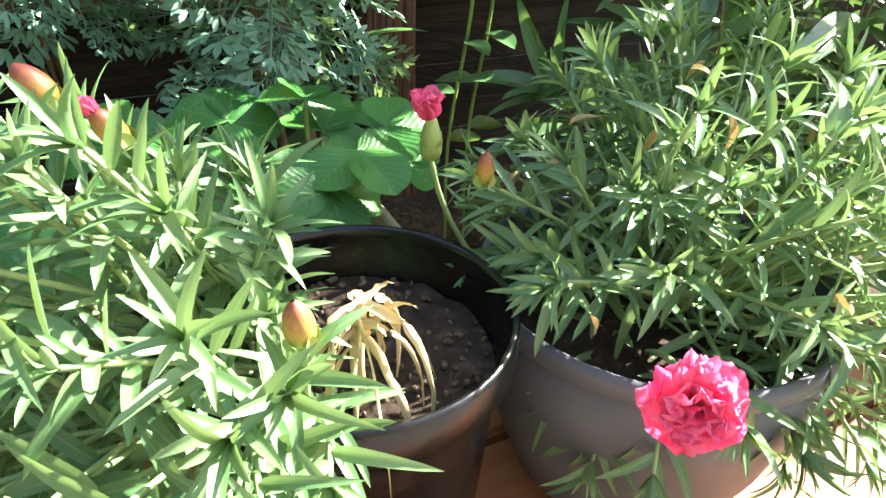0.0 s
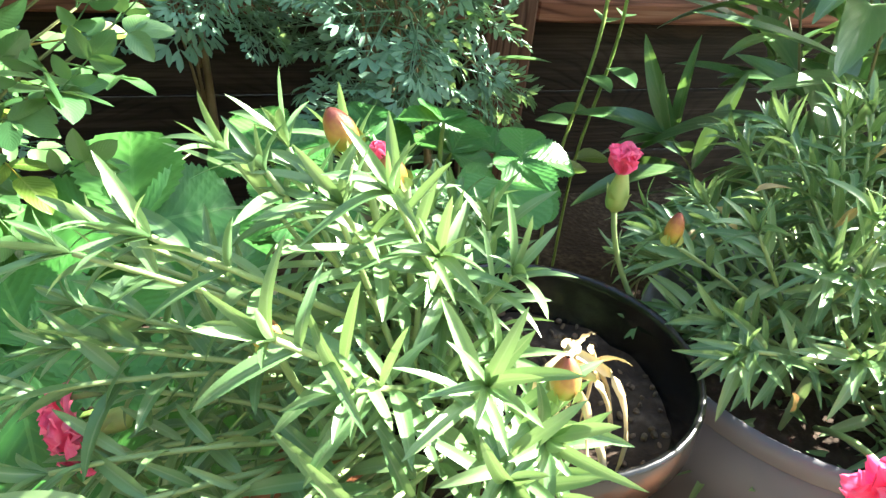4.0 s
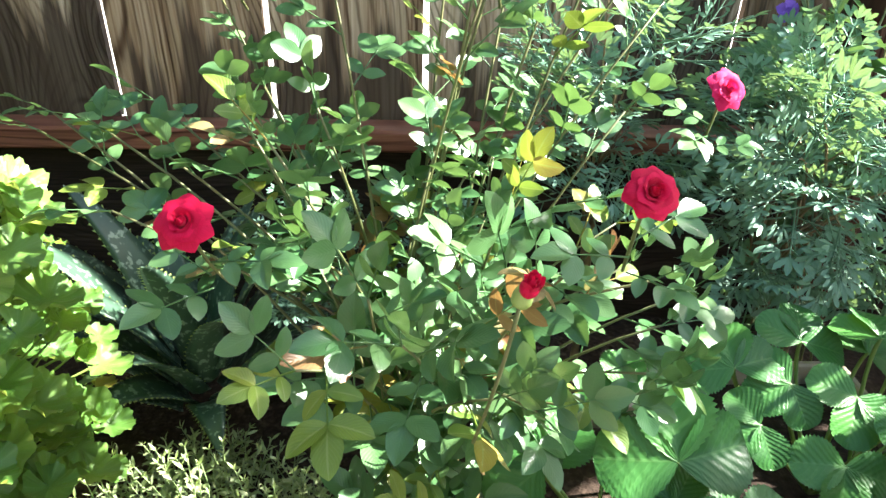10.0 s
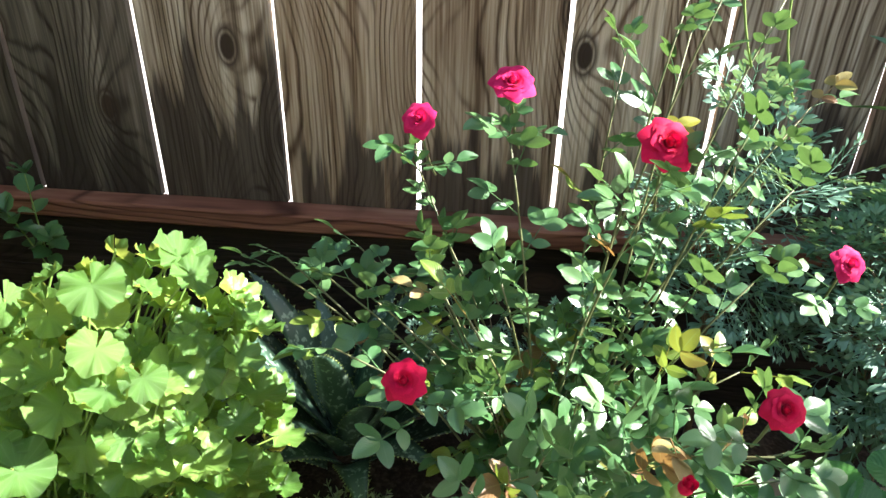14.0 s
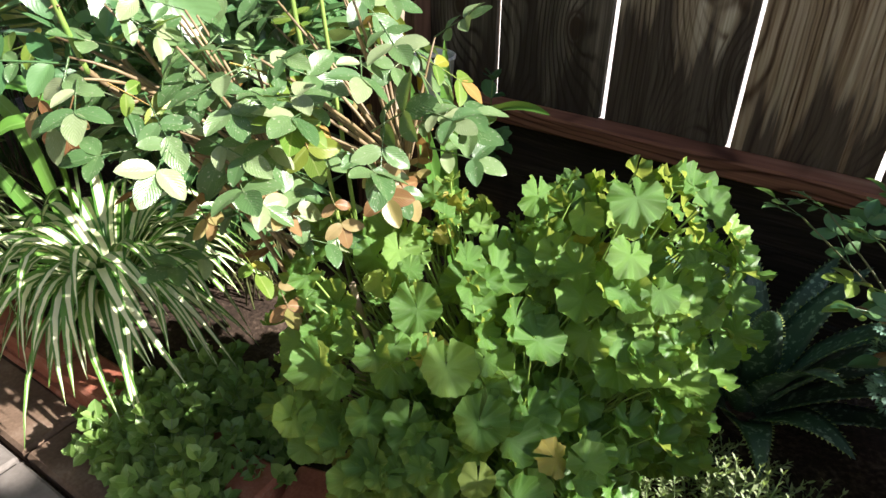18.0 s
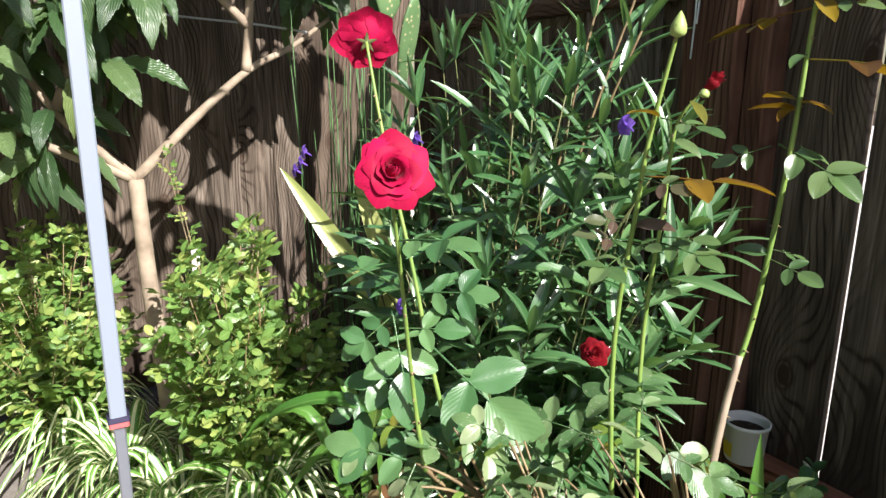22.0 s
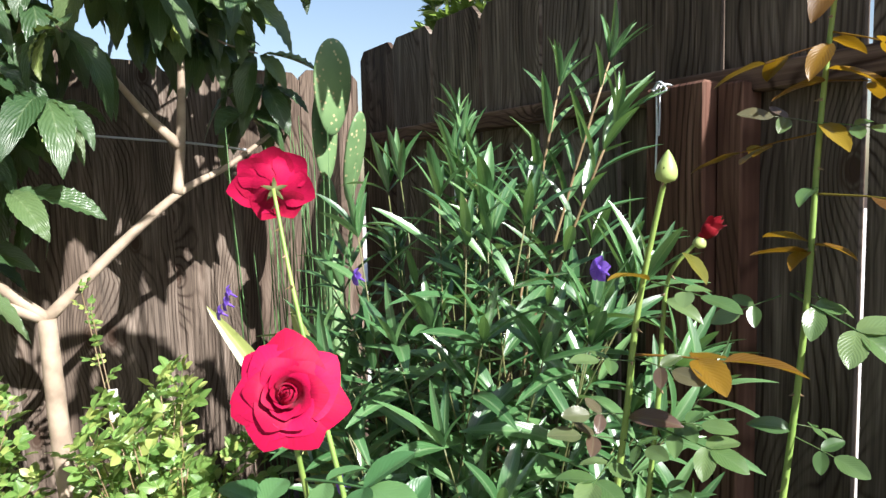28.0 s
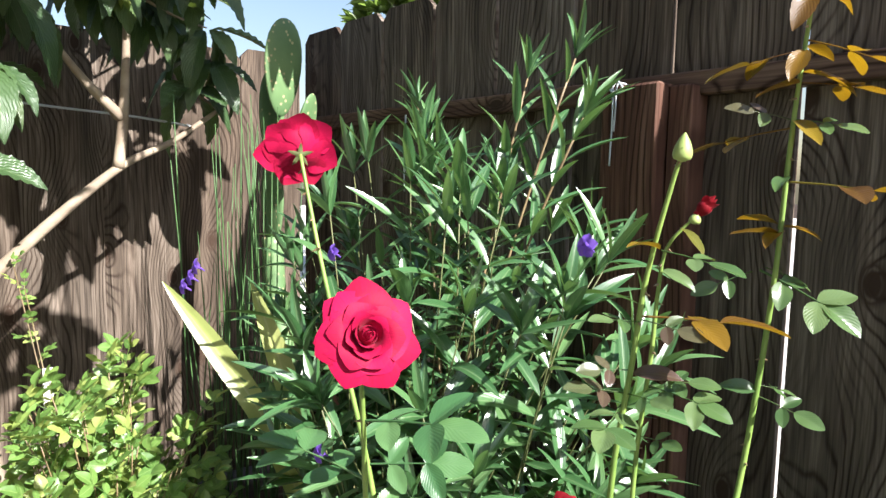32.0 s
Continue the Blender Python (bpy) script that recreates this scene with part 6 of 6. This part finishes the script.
    c5 = cane(p, [(-0.26, -1.018, 0.84), (-0.28, -1.045, 0.98), (-0.30, -1.06, 1.1), (-0.345, -1.08, 1.27), (-0.385, -1.087, 1.402)], 0.0038, 0.0020, M["green_stem"], 12)
    leaves_on(p, c5, [(0.2, 250, 0.05, 1.05, 0), (0.45, 40, 0.1, 0.95, 0), (0.65, 330, 0.25, 0.75, 0)], 0.12, ["rose_leaf"] * 5)
    # blooms
    rose_bloom("bloom", (-0.134, -1.170, 1.258), (0.86, -0.36, 0.34), 0.0285, M["red_petal"], p, 28, 41, 1.0)
    rose_bloom("bloom", (-0.393, -1.083, 1.404), (-0.75, 0.30, 0.30), 0.0315, M["red_petal"], p, 28, 42, 0.95, 0.3)
    for pos, way in (((-0.140, -1.172, 1.250), (0.5, -0.2, 0.8)), ((-0.390, -1.084, 1.401), (-0.75, 0.3, 0.3))):
        for k in range(5):
            q = Vector(way).to_track_quat("Z", "Y").to_matrix().to_4x4()
            m = Matrix.Translation(pos) @ q @ Matrix.Rotation(k * 1.2566, 4, "Z") @ Matrix.Rotation(0.35, 4, "X") @ Matrix.Scale(0.015, 4)
            part("sepal", moved(blade(0.34, 5, 0.8, 0.3, 0.3), m), M["rose_stem"], p)
    bud("bud", (-0.063, -0.858, 1.398), (0.08, 0, 1), 0.028, 0.0092, M["bud_green"], p)
    bud("bud", (-0.100, -0.762, 1.334), (0.25, 0.15, 1), 0.015, 0.0065, M["bud_green"], p, M["dark_red_petal"])
    rose_bloom("bloom", (-0.098, -0.760, 1.342), (0.5, 0.35, 0.8), 0.031, M["dark_red_petal"], p, 12, 46, 0.35)
    rose_bloom("bloom", (-0.262, -0.757, 0.940), (0.5, -0.7, 0.2), 0.017, M["dark_red_petal"], p, 24, 44, 1.0)
    # lower growth: a low crown of leaves in a sunlit-pale colour on short twigs, browned ones hanging from its
    # underside
    kinds = {0: [], 1: [], 2: []}
    for centre, r3, n in (((-0.05, -0.85, 0.79), (0.13, 0.15, 0.15), 62), ((-0.13, -1.0, 0.79), (0.11, 0.09, 0.12), 46), ((-0.23, -1.06, 0.86), (0.08, 0.06, 0.08), 12), ((-0.18, -0.92, 0.55), (0.08, 0.07, 0.06), 9)):
        hub = Vector(centre) + Vector((0.05, 0.06, -r3[2] * 0.9))
        for i in range(n):
            pos = dome_point(centre, *r3, -0.6)
            v = pos - Vector(centre)
            low = v.z < -r3[2] * 0.2
            k = (2 if RNG.random() < 0.35 else 0) if low else 1 if RNG.random() < 0.1 else 0
            way = Vector((v.x * 4, v.y * 4, U(-0.35, 0.15) - (0.7 if k == 2 else 0.0))) + Vector((U(-0.5, 0.5), U(-0.5, 0.5), 0))
            face = Vector((0.45, -0.25, 0.85)) + Vector((U(-1, 1), U(-1, 1), U(-0.4, 0.4))) * 0.45
            kinds[k].append((aim(pos, way, face, U(0.085, 0.125) * (0.8 if k == 2 else 1.0)), 0))
            if i % 2 == 0:
                part("twig", tube(bez(hub, (hub + pos) / 2 + Vector((0, 0, 0.02)), pos, 6), [0.0032, 0.003, 0.0026, 0.0022, 0.0018, 0.0014], 6), M["brown_stem"], p)
    for k, mat in ((0, "sunlit_leaf"), (1, "rose_leaf_lit"), (2, "rose_leaf_brown")):
        foliage("leaf", p, BIG_GEO, [M[mat]], kinds[k], 120)
    for pts in ([(-0.05, -0.8, 0), (-0.02, -0.85, 0.25), (-0.04, -0.88, 0.5)], [(-0.06, -0.78, 0), (-0.13, -0.82, 0.3), (-0.2, -0.9, 0.6)], [(-0.03, -0.8, 0.05), (0.0, -0.78, 0.3), (-0.02, -0.76, 0.5)]):
        cane(p, pts, 0.009, 0.005, M["tan_bark"], 8)


tall_rose()


def ruellia(name, label, base, centre, r3, count, leaf, flowers, limit=300, wide=1.0):
    p = thing(name, base, label, "shrub")
    shoots_l = []
    for i in range(count):
        tip = dome_point(centre, *r3, -0.75)
        b = Vector(base) + Vector((U(-0.16, 0.16), U(-0.1, 0.1), 0))
        d = tip - b
        shoots_l.append(shoot(b, tip, (d.x * -0.15, d.y * -0.15, 0.05), 9, 0.3, leaf, 82, True, 24, 4))
    geos = [blade(w * 0.76 * wide, 12, 0.7, 0.38, d, 0.2, tip=1.0, twist=tw) for w, d, tw in ((0.17, 0.08, 0.1), (0.22, 0.22, -0.3), (0.19, 0.14, 0.4), (0.25, 0.42, 0.0), (0.2, 0.3, 0.7))]
    leafy(p, shoots_l, geos, [M["ruellia_leaf"]], M["rose_stem"], limit, None, (0.0026, 0.0014))
    for (x, y, z) in flowers:
        f = part("flower_tube", tube([(x, y + 0.02, z - 0.01), (x, y + 0.005, z), (x, y, z)], [0.0015, 0.003, 0.006], 7), M["violet_petal"], p)
        for k in range(5):
            m = Matrix.Translation((x, y, z)) @ Matrix.Rotation(radians(80), 4, "X") @ Matrix.Rotation(k * 1.2566, 4, "Z") @ Matrix.Scale(0.019, 4)
            part("petal", moved(blade(0.85, 4, 0.5, 0.6, 0.25), m), M["violet_petal"], f)
    return p


ruel = ruellia("mexican_petunia", "tall shrub of narrow dark green leaves with violet flowers", (-0.80, -0.52, 0.0), (-0.82, -0.52, 0.98), (0.50, 0.34, 0.50), 104, (0.13, 0.20), [(-0.291, -0.70, 1.291), (-0.795, -0.80, 1.24), (-1.103, -0.97, 1.15), (-1.029, -0.97, 1.20), (-1.09, -0.96, 1.17), (-0.673, -0.90, 0.918)])
for tip in ((-1.20, -0.28, 1.58), (-0.98, -0.42, 1.50), (-0.72, -0.36, 1.60), (-0.64, -0.30, 1.64), (-0.52, -0.42, 1.50), (-0.9, -0.5, 1.44)):
    line, ps = shoot((-0.8, -0.5, 0.7), tip, (0, 0, 0.1), 9, 0.45, (0.12, 0.17), 48, True, 15, 6)
    part("stem", tube(line, [0.003] * 7 + [0.0018], 5), M["brown_stem"], ruel)
    g = blade(0.13, 8, 0.75, 0.38, 0.2, 0.3)
    me = mesh_of("leaf", g[0], g[1], M["ruellia_leaf"], g[2])
    for m, _ in ps:
        put("leaf", me, ruel, m)
ruellia("shaded_shrub", "dark long-leaved shrub in the shade behind the carnations", (2.15, -0.66, 0.0), (2.12, -0.66, 0.64), (0.42, 0.40, 0.58), 28, (0.15, 0.24), [], 260, 1.3)

ruellia("mexican_petunia", "spindly stems with long narrow leaves and one violet flower", (1.53, -0.33, 0.0), (1.45, -0.31, 0.83), (0.11, 0.07, 0.08), 4, (0.13, 0.17), [(1.377, -0.328, 0.747)])


def vine():
    p = thing("vine_seedling", (1.75, -0.35, 0.0), "thin green climbing stem beside the fence post", "vine")
    for k, (x, y) in enumerate(((1.72, -0.38), (1.78, -0.34))):
        line = smooth_line([(x, y, 0), (x - 0.01, y - 0.02, 0.25), (x + 0.02, y - 0.03, 0.5), (x, y - 0.02, 0.75)])
        part("stem", tube(line, 0.003, 5), M["green_stem"], p)
        for i in range(9):
            c = line[min(len(line) - 1, 6 + i * 2)]
            a = i * 2.4
            part("leaf", moved(blade(0.55, 6, 0.7, 0.45, 0.2, 0.15), aim(c, (math.cos(a), math.sin(a), 0.1), (0, -0.3, 1), U(0.05, 0.085))), M["rose_leaf_lit" if i % 4 == 0 else "rose_leaf"], p)


vine()


def light_shrub(base, centre, r3, count, label, tall=()):
    p = thing("light_green_shrub", base, label, "shrub", "pale shrubs")
    shoots_l = []
    for i in range(count):
        tip = dome_point(centre, *r3, -0.7)
        b = Vector(base) + Vector((U(-0.05, 0.05), U(-0.05, 0.05), 0))
        d = tip - b
        shoots_l.append(shoot(b, tip, (d.x * -0.2, d.y * -0.2, 0.03), 10, 0.35, (0.095, 0.135), 66, False, 30, 1))
    for t in tall:
        shoots_l.append(shoot(base, t, (0, 0, 0), 12, 0.5, (0.05, 0.08), 60, False, 30, 1))
    leafy(p, shoots_l, ROSE_GEO, [M["shrub_leaf"]], M["brown_stem"], 260, None, (0.003, 0.0014))


light_shrub((-1.45, -1.02, 0.0), (-1.42, -1.03, 0.58), (0.29, 0.24, 0.36), 110, "airy light green rose shrub in full sun", [(-1.86, -1.16, 1.12), (-1.84, -1.14, 1.06)])
light_shrub((-2.12, -1.55, 0.0), (-2.12, -1.55, 0.55), (0.28, 0.24, 0.32), 85, "pale leafy shrub beneath the loquat tree")


def loquat():
    p = thing("loquat_tree", (-1.89, -1.21, 0), "small loquat tree with large dark ribbed leaves", "tree")
    fork = (-1.90, -1.25, 1.05)
    trunk = [(-1.89, -1.20, 0.0), (-1.90, -1.22, 0.4), (-1.90, -1.24, 0.72), fork]
    limbs = [[fork, (-1.93, -1.035, 1.254), (-1.95, -0.852, 1.406), (-1.97, -0.69, 1.49), (-2.02, -0.5, 1.62)], [fork, (-1.91, -1.40, 1.20), (-1.93, -1.5, 1.34), (-1.98, -1.62, 1.62)], [fork, (-1.90, -1.48, 1.16), (-1.93, -1.68, 1.26)], [(-1.95, -0.862, 1.40), (-1.95, -0.842, 1.586), (-1.95, -0.828, 1.835), (-1.98, -0.82, 2.1)], [(-1.95, -0.845, 1.55), (-1.96, -0.95, 1.66), (-1.98, -1.05, 1.80)], [(-1.91, -1.45, 1.27), (-1.98, -1.3, 1.7), (-2.02, -1.2, 2.1)]]
    part("trunk", tube(smooth_line(trunk, 5), [0.034 - 0.0006 * i for i in range(16)], 12), M["tan_bark"], p)
    ends = []
    for l in limbs:
        line = smooth_line(l, 5)
        n = len(line)
        part("limb", tube(line, [0.019 - 0.012 * i / (n - 1) for i in range(n)], 9), M["tan_bark"], p)
        ends += [line[-1], line[int(n * 0.75)], line[int(n * 0.5)]]
    geos = [blade(0.36, 32, 0.8, 0.55, d, 0.22, 0.05, cols=3) for d in (0.25, 0.45, 0.65, 0.8)]
    for g in geos:
        g[0][:, 2] += 0.016 * np.sin(g[0][:, 1] * 52 - np.abs(g[0][:, 0]) * 46) * np.clip(np.abs(g[0][:, 0]) * 14, 0, 1)
    poses = []
    heads = [Vector(e) for e in ends] + [Vector((U(-2.3, -1.75), U(-1.75, -0.35), U(1.86, 2.45))) for _ in range(27)] + [Vector((U(-2.15, -1.8), U(-1.1, -0.6), U(1.98, 2.35))) for _ in range(11)] + [Vector((U(-2.1, -1.85), U(-1.78, -1.3), U(1.3, 1.75))) for _ in range(5)] + [Vector((U(-1.85, -1.65), U(-1.75, -1.35), U(1.4, 1.85))) for _ in range(5)] + [Vector(v) for v in ((-1.78, -1.22, 1.66), (-1.79, -1.13, 1.52), (-1.80, -1.32, 1.42), (-1.76, -1.18, 1.85), (-1.74, -0.98, 1.8), (-1.80, -1.42, 1.55), (-1.78, -1.36, 1.75))]
    heads = [e for e in heads if not (-1.15 < e.y < -0.66 and e.z < 1.92) and not (e.y > -0.68 and e.z < 1.72)]
    heads += [Vector(v) for v in ((-2.02, -0.54, 1.78), (-2.05, -0.6, 1.68), (-2.1, -0.82, 1.98), (-2.08, -0.7, 1.92), (-2.12, -0.62, 2.02), (-2.05, -0.92, 2.06))]
    # unseen leaf heads higher up, added to throw dapples on the side fence
    heads += [Vector((U(-1.45, -0.95), U(-1.15, -0.2), U(2.3, 2.6))) for _ in range(9)]
    # an unseen overhead bough, added to dapple the trunk and the side fence
    dapple_bough = smooth_line([(-1.98, -0.82, 2.1), (-1.5, -0.75, 2.36), (-0.9, -0.62, 2.46), (-0.35, -0.5, 2.48)], 6)
    part("limb", tube(dapple_bough, [0.014 - 0.0005 * i for i in range(len(dapple_bough))], 8), M["tan_bark"], p)
    ends += dapple_bough[6:]
    heads += [Vector((U(-0.55, -0.2), U(-0.72, -0.25), U(2.3, 2.52))) for _ in range(6)]
    for e in heads:
        hub = e
        for i in range(7):
            a = i * 2.4 + U(-0.3, 0.3)
            way = Vector((math.cos(a), math.sin(a), U(-0.85, 0.1)))
            poses.append((aim(hub + way.normalized() * 0.02, way, (U(0.0, 0.7), U(-0.5, 0.2), 1), U(0.16, 0.26)), 0))
        if e.z > 1.5:
            near = min(ends, key=lambda q: (q - e).length)
            part("twig", tube(bez(near, (near + e) / 2 + Vector((0, 0, -0.03)), e, 6), [0.006, 0.005, 0.005, 0.004, 0.004, 0.003], 6), M["tan_bark"], p)
    foliage("leaf", p, geos, [M["loquat_leaf"]], poses, 400)


loquat()


def cactus():
    p = thing("prickly_pear_cactus", (-1.86, -0.30, 0.0), "tall prickly pear cactus with flat oval pads", "cactus")
    def pad(c, up, ln, w, turn):
        bm = bmesh.new()
        bmesh.ops.create_uvsphere(bm, u_segments=20, v_segments=14, radius=1.0)
        m = Matrix.Translation(c) @ Vector(up).normalized().to_track_quat("Z", "Y").to_matrix().to_4x4() @ Matrix.Rotation(radians(turn), 4, "Z")
        for v in bm.verts:
            z = v.co.z
            k = 1.0 + 0.18 * z
            v.co = m @ Vector((v.co.x * w * 0.5 * k, v.co.y * 0.016, (z + 1) * 0.5 * ln))
        bm.verts.index_update()
        g = np.array([tuple(v.co) for v in bm.verts]), [tuple(v.index for v in f.verts) for f in bm.faces]
        bm.free()
        part("pad", g, M["cactus"], p)
    part("trunk", tube(smooth_line([(-1.88, -0.3, 0), (-1.90, -0.31, 0.6), (-1.96, -0.33, 0.9), (-1.99, -0.33, 1.16)]), 0.04, 12), M["cactus"], p)
    pad((-1.99, -0.33, 1.12), (0.0, 0, 1), 0.33, 0.13, 10)
    pad((-1.99, -0.33, 1.43), (0.01, 0, 1), 0.34, 0.115, 15)
    pad((-1.88, -0.35, 1.59), (0.12, 0, 1), 0.33, 0.165, 15)
    pad((-1.83, -0.32, 1.36), (0.38, 0, 1), 0.32, 0.11, 30)


cactus()


def reeds():
    p = thing("horsetail_reeds", (-1.75, -0.55, 0), "clump of thin green horsetail reeds before the fence", "reeds")
    for i in range(44):
        b = Vector((-1.85 + U(-0.16, 0.18), -0.52 + U(-0.14, 0.14), 0))
        tip = b + Vector((U(-0.16, 0.16), U(-0.10, 0.10), U(0.8, 1.65)))
        part("reed", tube(bez(b, (b + tip) / 2 + Vector((U(-0.03, 0.03), 0, 0)), tip, 6), [0.0024] * 5 + [0.001], 5), M["reed"], p)


reeds()


def pole():
    p = thing("white_pole", (-0.95, -1.41, -0.006), "white metal canopy pole with a grey lower section", "pole")
    def sq(z0, z1, h, x0, x1):
        g = box((-h, -h, 0), (h, h, 1), 0.003)
        v = g[0]
        w = v.copy()
        w[:, 0] = v[:, 0] + x0 + (x1 - x0) * v[:, 2]
        w[:, 1] = v[:, 1] - 1.41
        w[:, 2] = z0 + (z1 - z0) * v[:, 2]
        return w, g[1]
    part("upper_tube", sq(0.67, 2.6, 0.016, -0.96, -1.03), M["white_metal"], p, "", "", False)
    part("lower_tube", sq(-0.006, 0.70, 0.0115, -0.945, -0.961), M["grey_metal"], p, "", "", False)
    part("tie", sq(0.668, 0.678, 0.021, -0.96, -0.961), M["purple_tie"], p, "", "", False)
    part("tape", sq(0.656, 0.666, 0.0195, -0.96, -0.961), M["red_tie"], p, "", "", False)


pole()


def tub():
    p = thing("plastic_tub", (-0.44, -0.075, 0.466), "small white plastic tub with soil on the fence rail", "tub")
    c = (-0.44, -0.072, 0.4655)
    R = 0.052
    part("wall", lathe([(R * 0.82, 0), (R * 0.86, 0.004), (R * 0.97, 0.09), (R * 1.04, 0.092), (R * 1.05, 0.1), (R * 0.99, 0.102), (R * 0.93, 0.09), (R * 0.8, 0.03), (0.001, 0.03)], 36, c), M["white_plastic"], p)
    part("soil", lathe([(0.0005, 0.078), (R * 0.5, 0.081), (R * 0.93, 0.076)], 24, c), M["soil"], p)
    part("label_patch", lathe([(R * 0.885, 0.012), (R * 0.93, 0.05)], 40, c)[:1] + ([f for i, f in enumerate(lathe([(R * 0.885, 0.012), (R * 0.93, 0.05)], 40, c)[1]) if 24 <= i <= 29],), M["yellow_print"], p, "yellow printed patch")


tub()


def seedling(base, tips, label, size=0.05):
    p = thing("potted_seedling", base, label, "seedling")
    for i, t in enumerate(tips):
        line, ps = shoot(base, t, (0, 0, 0.01), 4, 0.4, (size * 0.8, size * 1.2), 65, True, 20, 2)
        part("stem", tube(line, 0.0016, 5), M["green_stem"], p)
        for m, _ in ps:
            part("leaf", moved(blade(0.72, 7, 0.6, 0.5, 0.25, 0.15, 0.08), m), M["rose_leaf"], p)


seedling((-0.26, -0.10, 0.30), [(-0.24, -0.12, 0.55), (-0.30, -0.13, 0.46), (-0.20, -0.15, 0.42)], "small dark-leaved seedling under the rail")


def cord(name, label, pts, r, parent=None):
    p = thing(name, pts[0], label, "string")
    part("strand", tube(smooth_line(pts, 6), r, 6), M["string"], p)
    return p


k1 = cord("hanging_string", "pale string knotted over the post and hanging down", [(-0.665, -0.118, 1.50), (-0.662, -0.119, 1.55), (-0.66, -0.118, 1.607), (-0.655, -0.08, 1.609)], 0.0022)
part("strand", tube(smooth_line([(-0.672, -0.120, 1.42), (-0.668, -0.121, 1.52), (-0.67, -0.120, 1.600), (-0.68, -0.1, 1.612)], 6), 0.0022, 6), M["string"], k1)
part("knot", tube(smooth_line([(-0.68, -0.119, 1.60), (-0.66, -0.124, 1.615), (-0.645, -0.12, 1.598), (-0.665, -0.125, 1.59), (-0.682, -0.12, 1.602)], 6), 0.003, 6), M["string"], k1)
cord("hanging_string", "short pale string hanging from the upper rail", [(-1.56, -0.05, 1.34), (-1.562, -0.05, 1.45), (-1.56, -0.048, 1.60)], 0.003)
cord("tied_cord", "pale cord tied between the branch and the fence", [(-2.0, -0.62, 1.545), (-2.14, -0.76, 1.575), (-2.3, -0.95, 1.60), (-2.56, -1.2, 1.64)], 0.004)


def plant_label():
    p = thing("plant_label", (-1.72, -1.12, 0.55), "small white plant label among the shrub stems", "label")
    part("stake", box((-1.726, -1.125, 0.0), (-1.722, -1.10, 0.86), 0.001), M["white_plastic"], p, "", "", False)


plant_label()


# ---- beyond the fence ----

def far_tree(c, r, h, seed):
    rr = random.Random(seed)
    p = thing("far_conifer", (c[0], c[1], 0), "yellow-green conifer standing beyond the fence", "tree", "trees beyond the fence")
    part("trunk", tube([(c[0], c[1], 0), (c[0], c[1], h * 0.5), (c[0], c[1], h)], [0.16, 0.12, 0.03], 8), M["brown_stem"], p)
    leaf = blade(0.34, 3, 0.7, cols=1)
    gs = []
    for i in range(260):
        z = rr.uniform(0.18, 1.0)
        a = rr.uniform(0, 6.28)
        q = r * (1.05 - z) ** 0.6 * rr.uniform(0.6, 1.0)
        hub = Vector((c[0] + q * math.cos(a), c[1] + q * math.sin(a), z * h))
        for k in range(12):
            way = Vector((math.cos(a) + rr.uniform(-0.7, 0.7), math.sin(a) + rr.uniform(-0.7, 0.7), rr.uniform(-0.1, 1.0)))
            gs.append(moved(leaf, aim(hub, way, (rr.uniform(-1, 1), rr.uniform(-1, 1), 1), rr.uniform(0.18, 0.34))))
    part("crown", join(gs), M["conifer_leaf"], p, "", "stuff")


far_tree((-7.6, 4.4), 1.3, 5.0, 1)
far_tree((-5.6, 4.2), 1.3, 4.7, 2)
far_tree((-4.0, 4.6), 1.2, 4.4, 3)


# ---- an unseen tree added east of the bed, so that shade falls along its front ----

def shade_tree():
    p = thing("shade_tree", (3.5, -0.95, 0.0), "unseen leafy tree added east of the bed to shade its front edge", "tree")
    part("trunk", tube(smooth_line([(3.5, -0.95, -0.03), (3.48, -0.93, 0.8), (3.40, -0.86, 1.5), (3.3, -0.75, 2.0)], 5), [0.05 - 0.0018 * i for i in range(16)], 10), M["tan_bark"], p)
    leaf = blade(0.42, 5, 0.7, 0.45, 0.2, 0.15, cols=1)
    gs = []
    for c, r, n in SHADE:
        c = Vector(c)
        part("limb", tube(bez((3.36, -0.82, 1.7), (Vector((3.36, -0.82, 1.7)) + c) / 2 + Vector((0.05, 0, 0.08)), c, 7), [0.02 - 0.0022 * q for q in range(7)], 7), M["tan_bark"], p)
        for i in range(n):
            v = Vector((U(-1, 1), U(-1, 1), U(-1, 1)))
            if v.length > 1:
                continue
            gs.append(moved(leaf, aim(c + Vector((v.x * r[0], v.y * r[1], v.z * r[2])), (U(-1, 1), U(-1, 1), U(-0.9, 0.3)), (U(-0.6, 0.9), U(-0.6, 0.6), 1), U(0.07, 0.12))))
    part("crown", join(gs), M["shrub_leaf"], p, "", "stuff")


# Leaf clumps set along the sun's direction from the parts to be shaded.
SHADE = [((3.15, -0.50, 2.33), (0.2, 0.12, 0.16), 80), ((3.2, -0.25, 1.40), (0.25, 0.62, 0.32), 100), ((3.15, -0.54, 2.0), (0.2, 0.11, 0.13), 120), ((3.15, -0.54, 2.62), (0.22, 0.15, 0.22), 300), ((3.35, -0.62, 2.86), (0.2, 0.13, 0.18), 130)]
shade_tree()
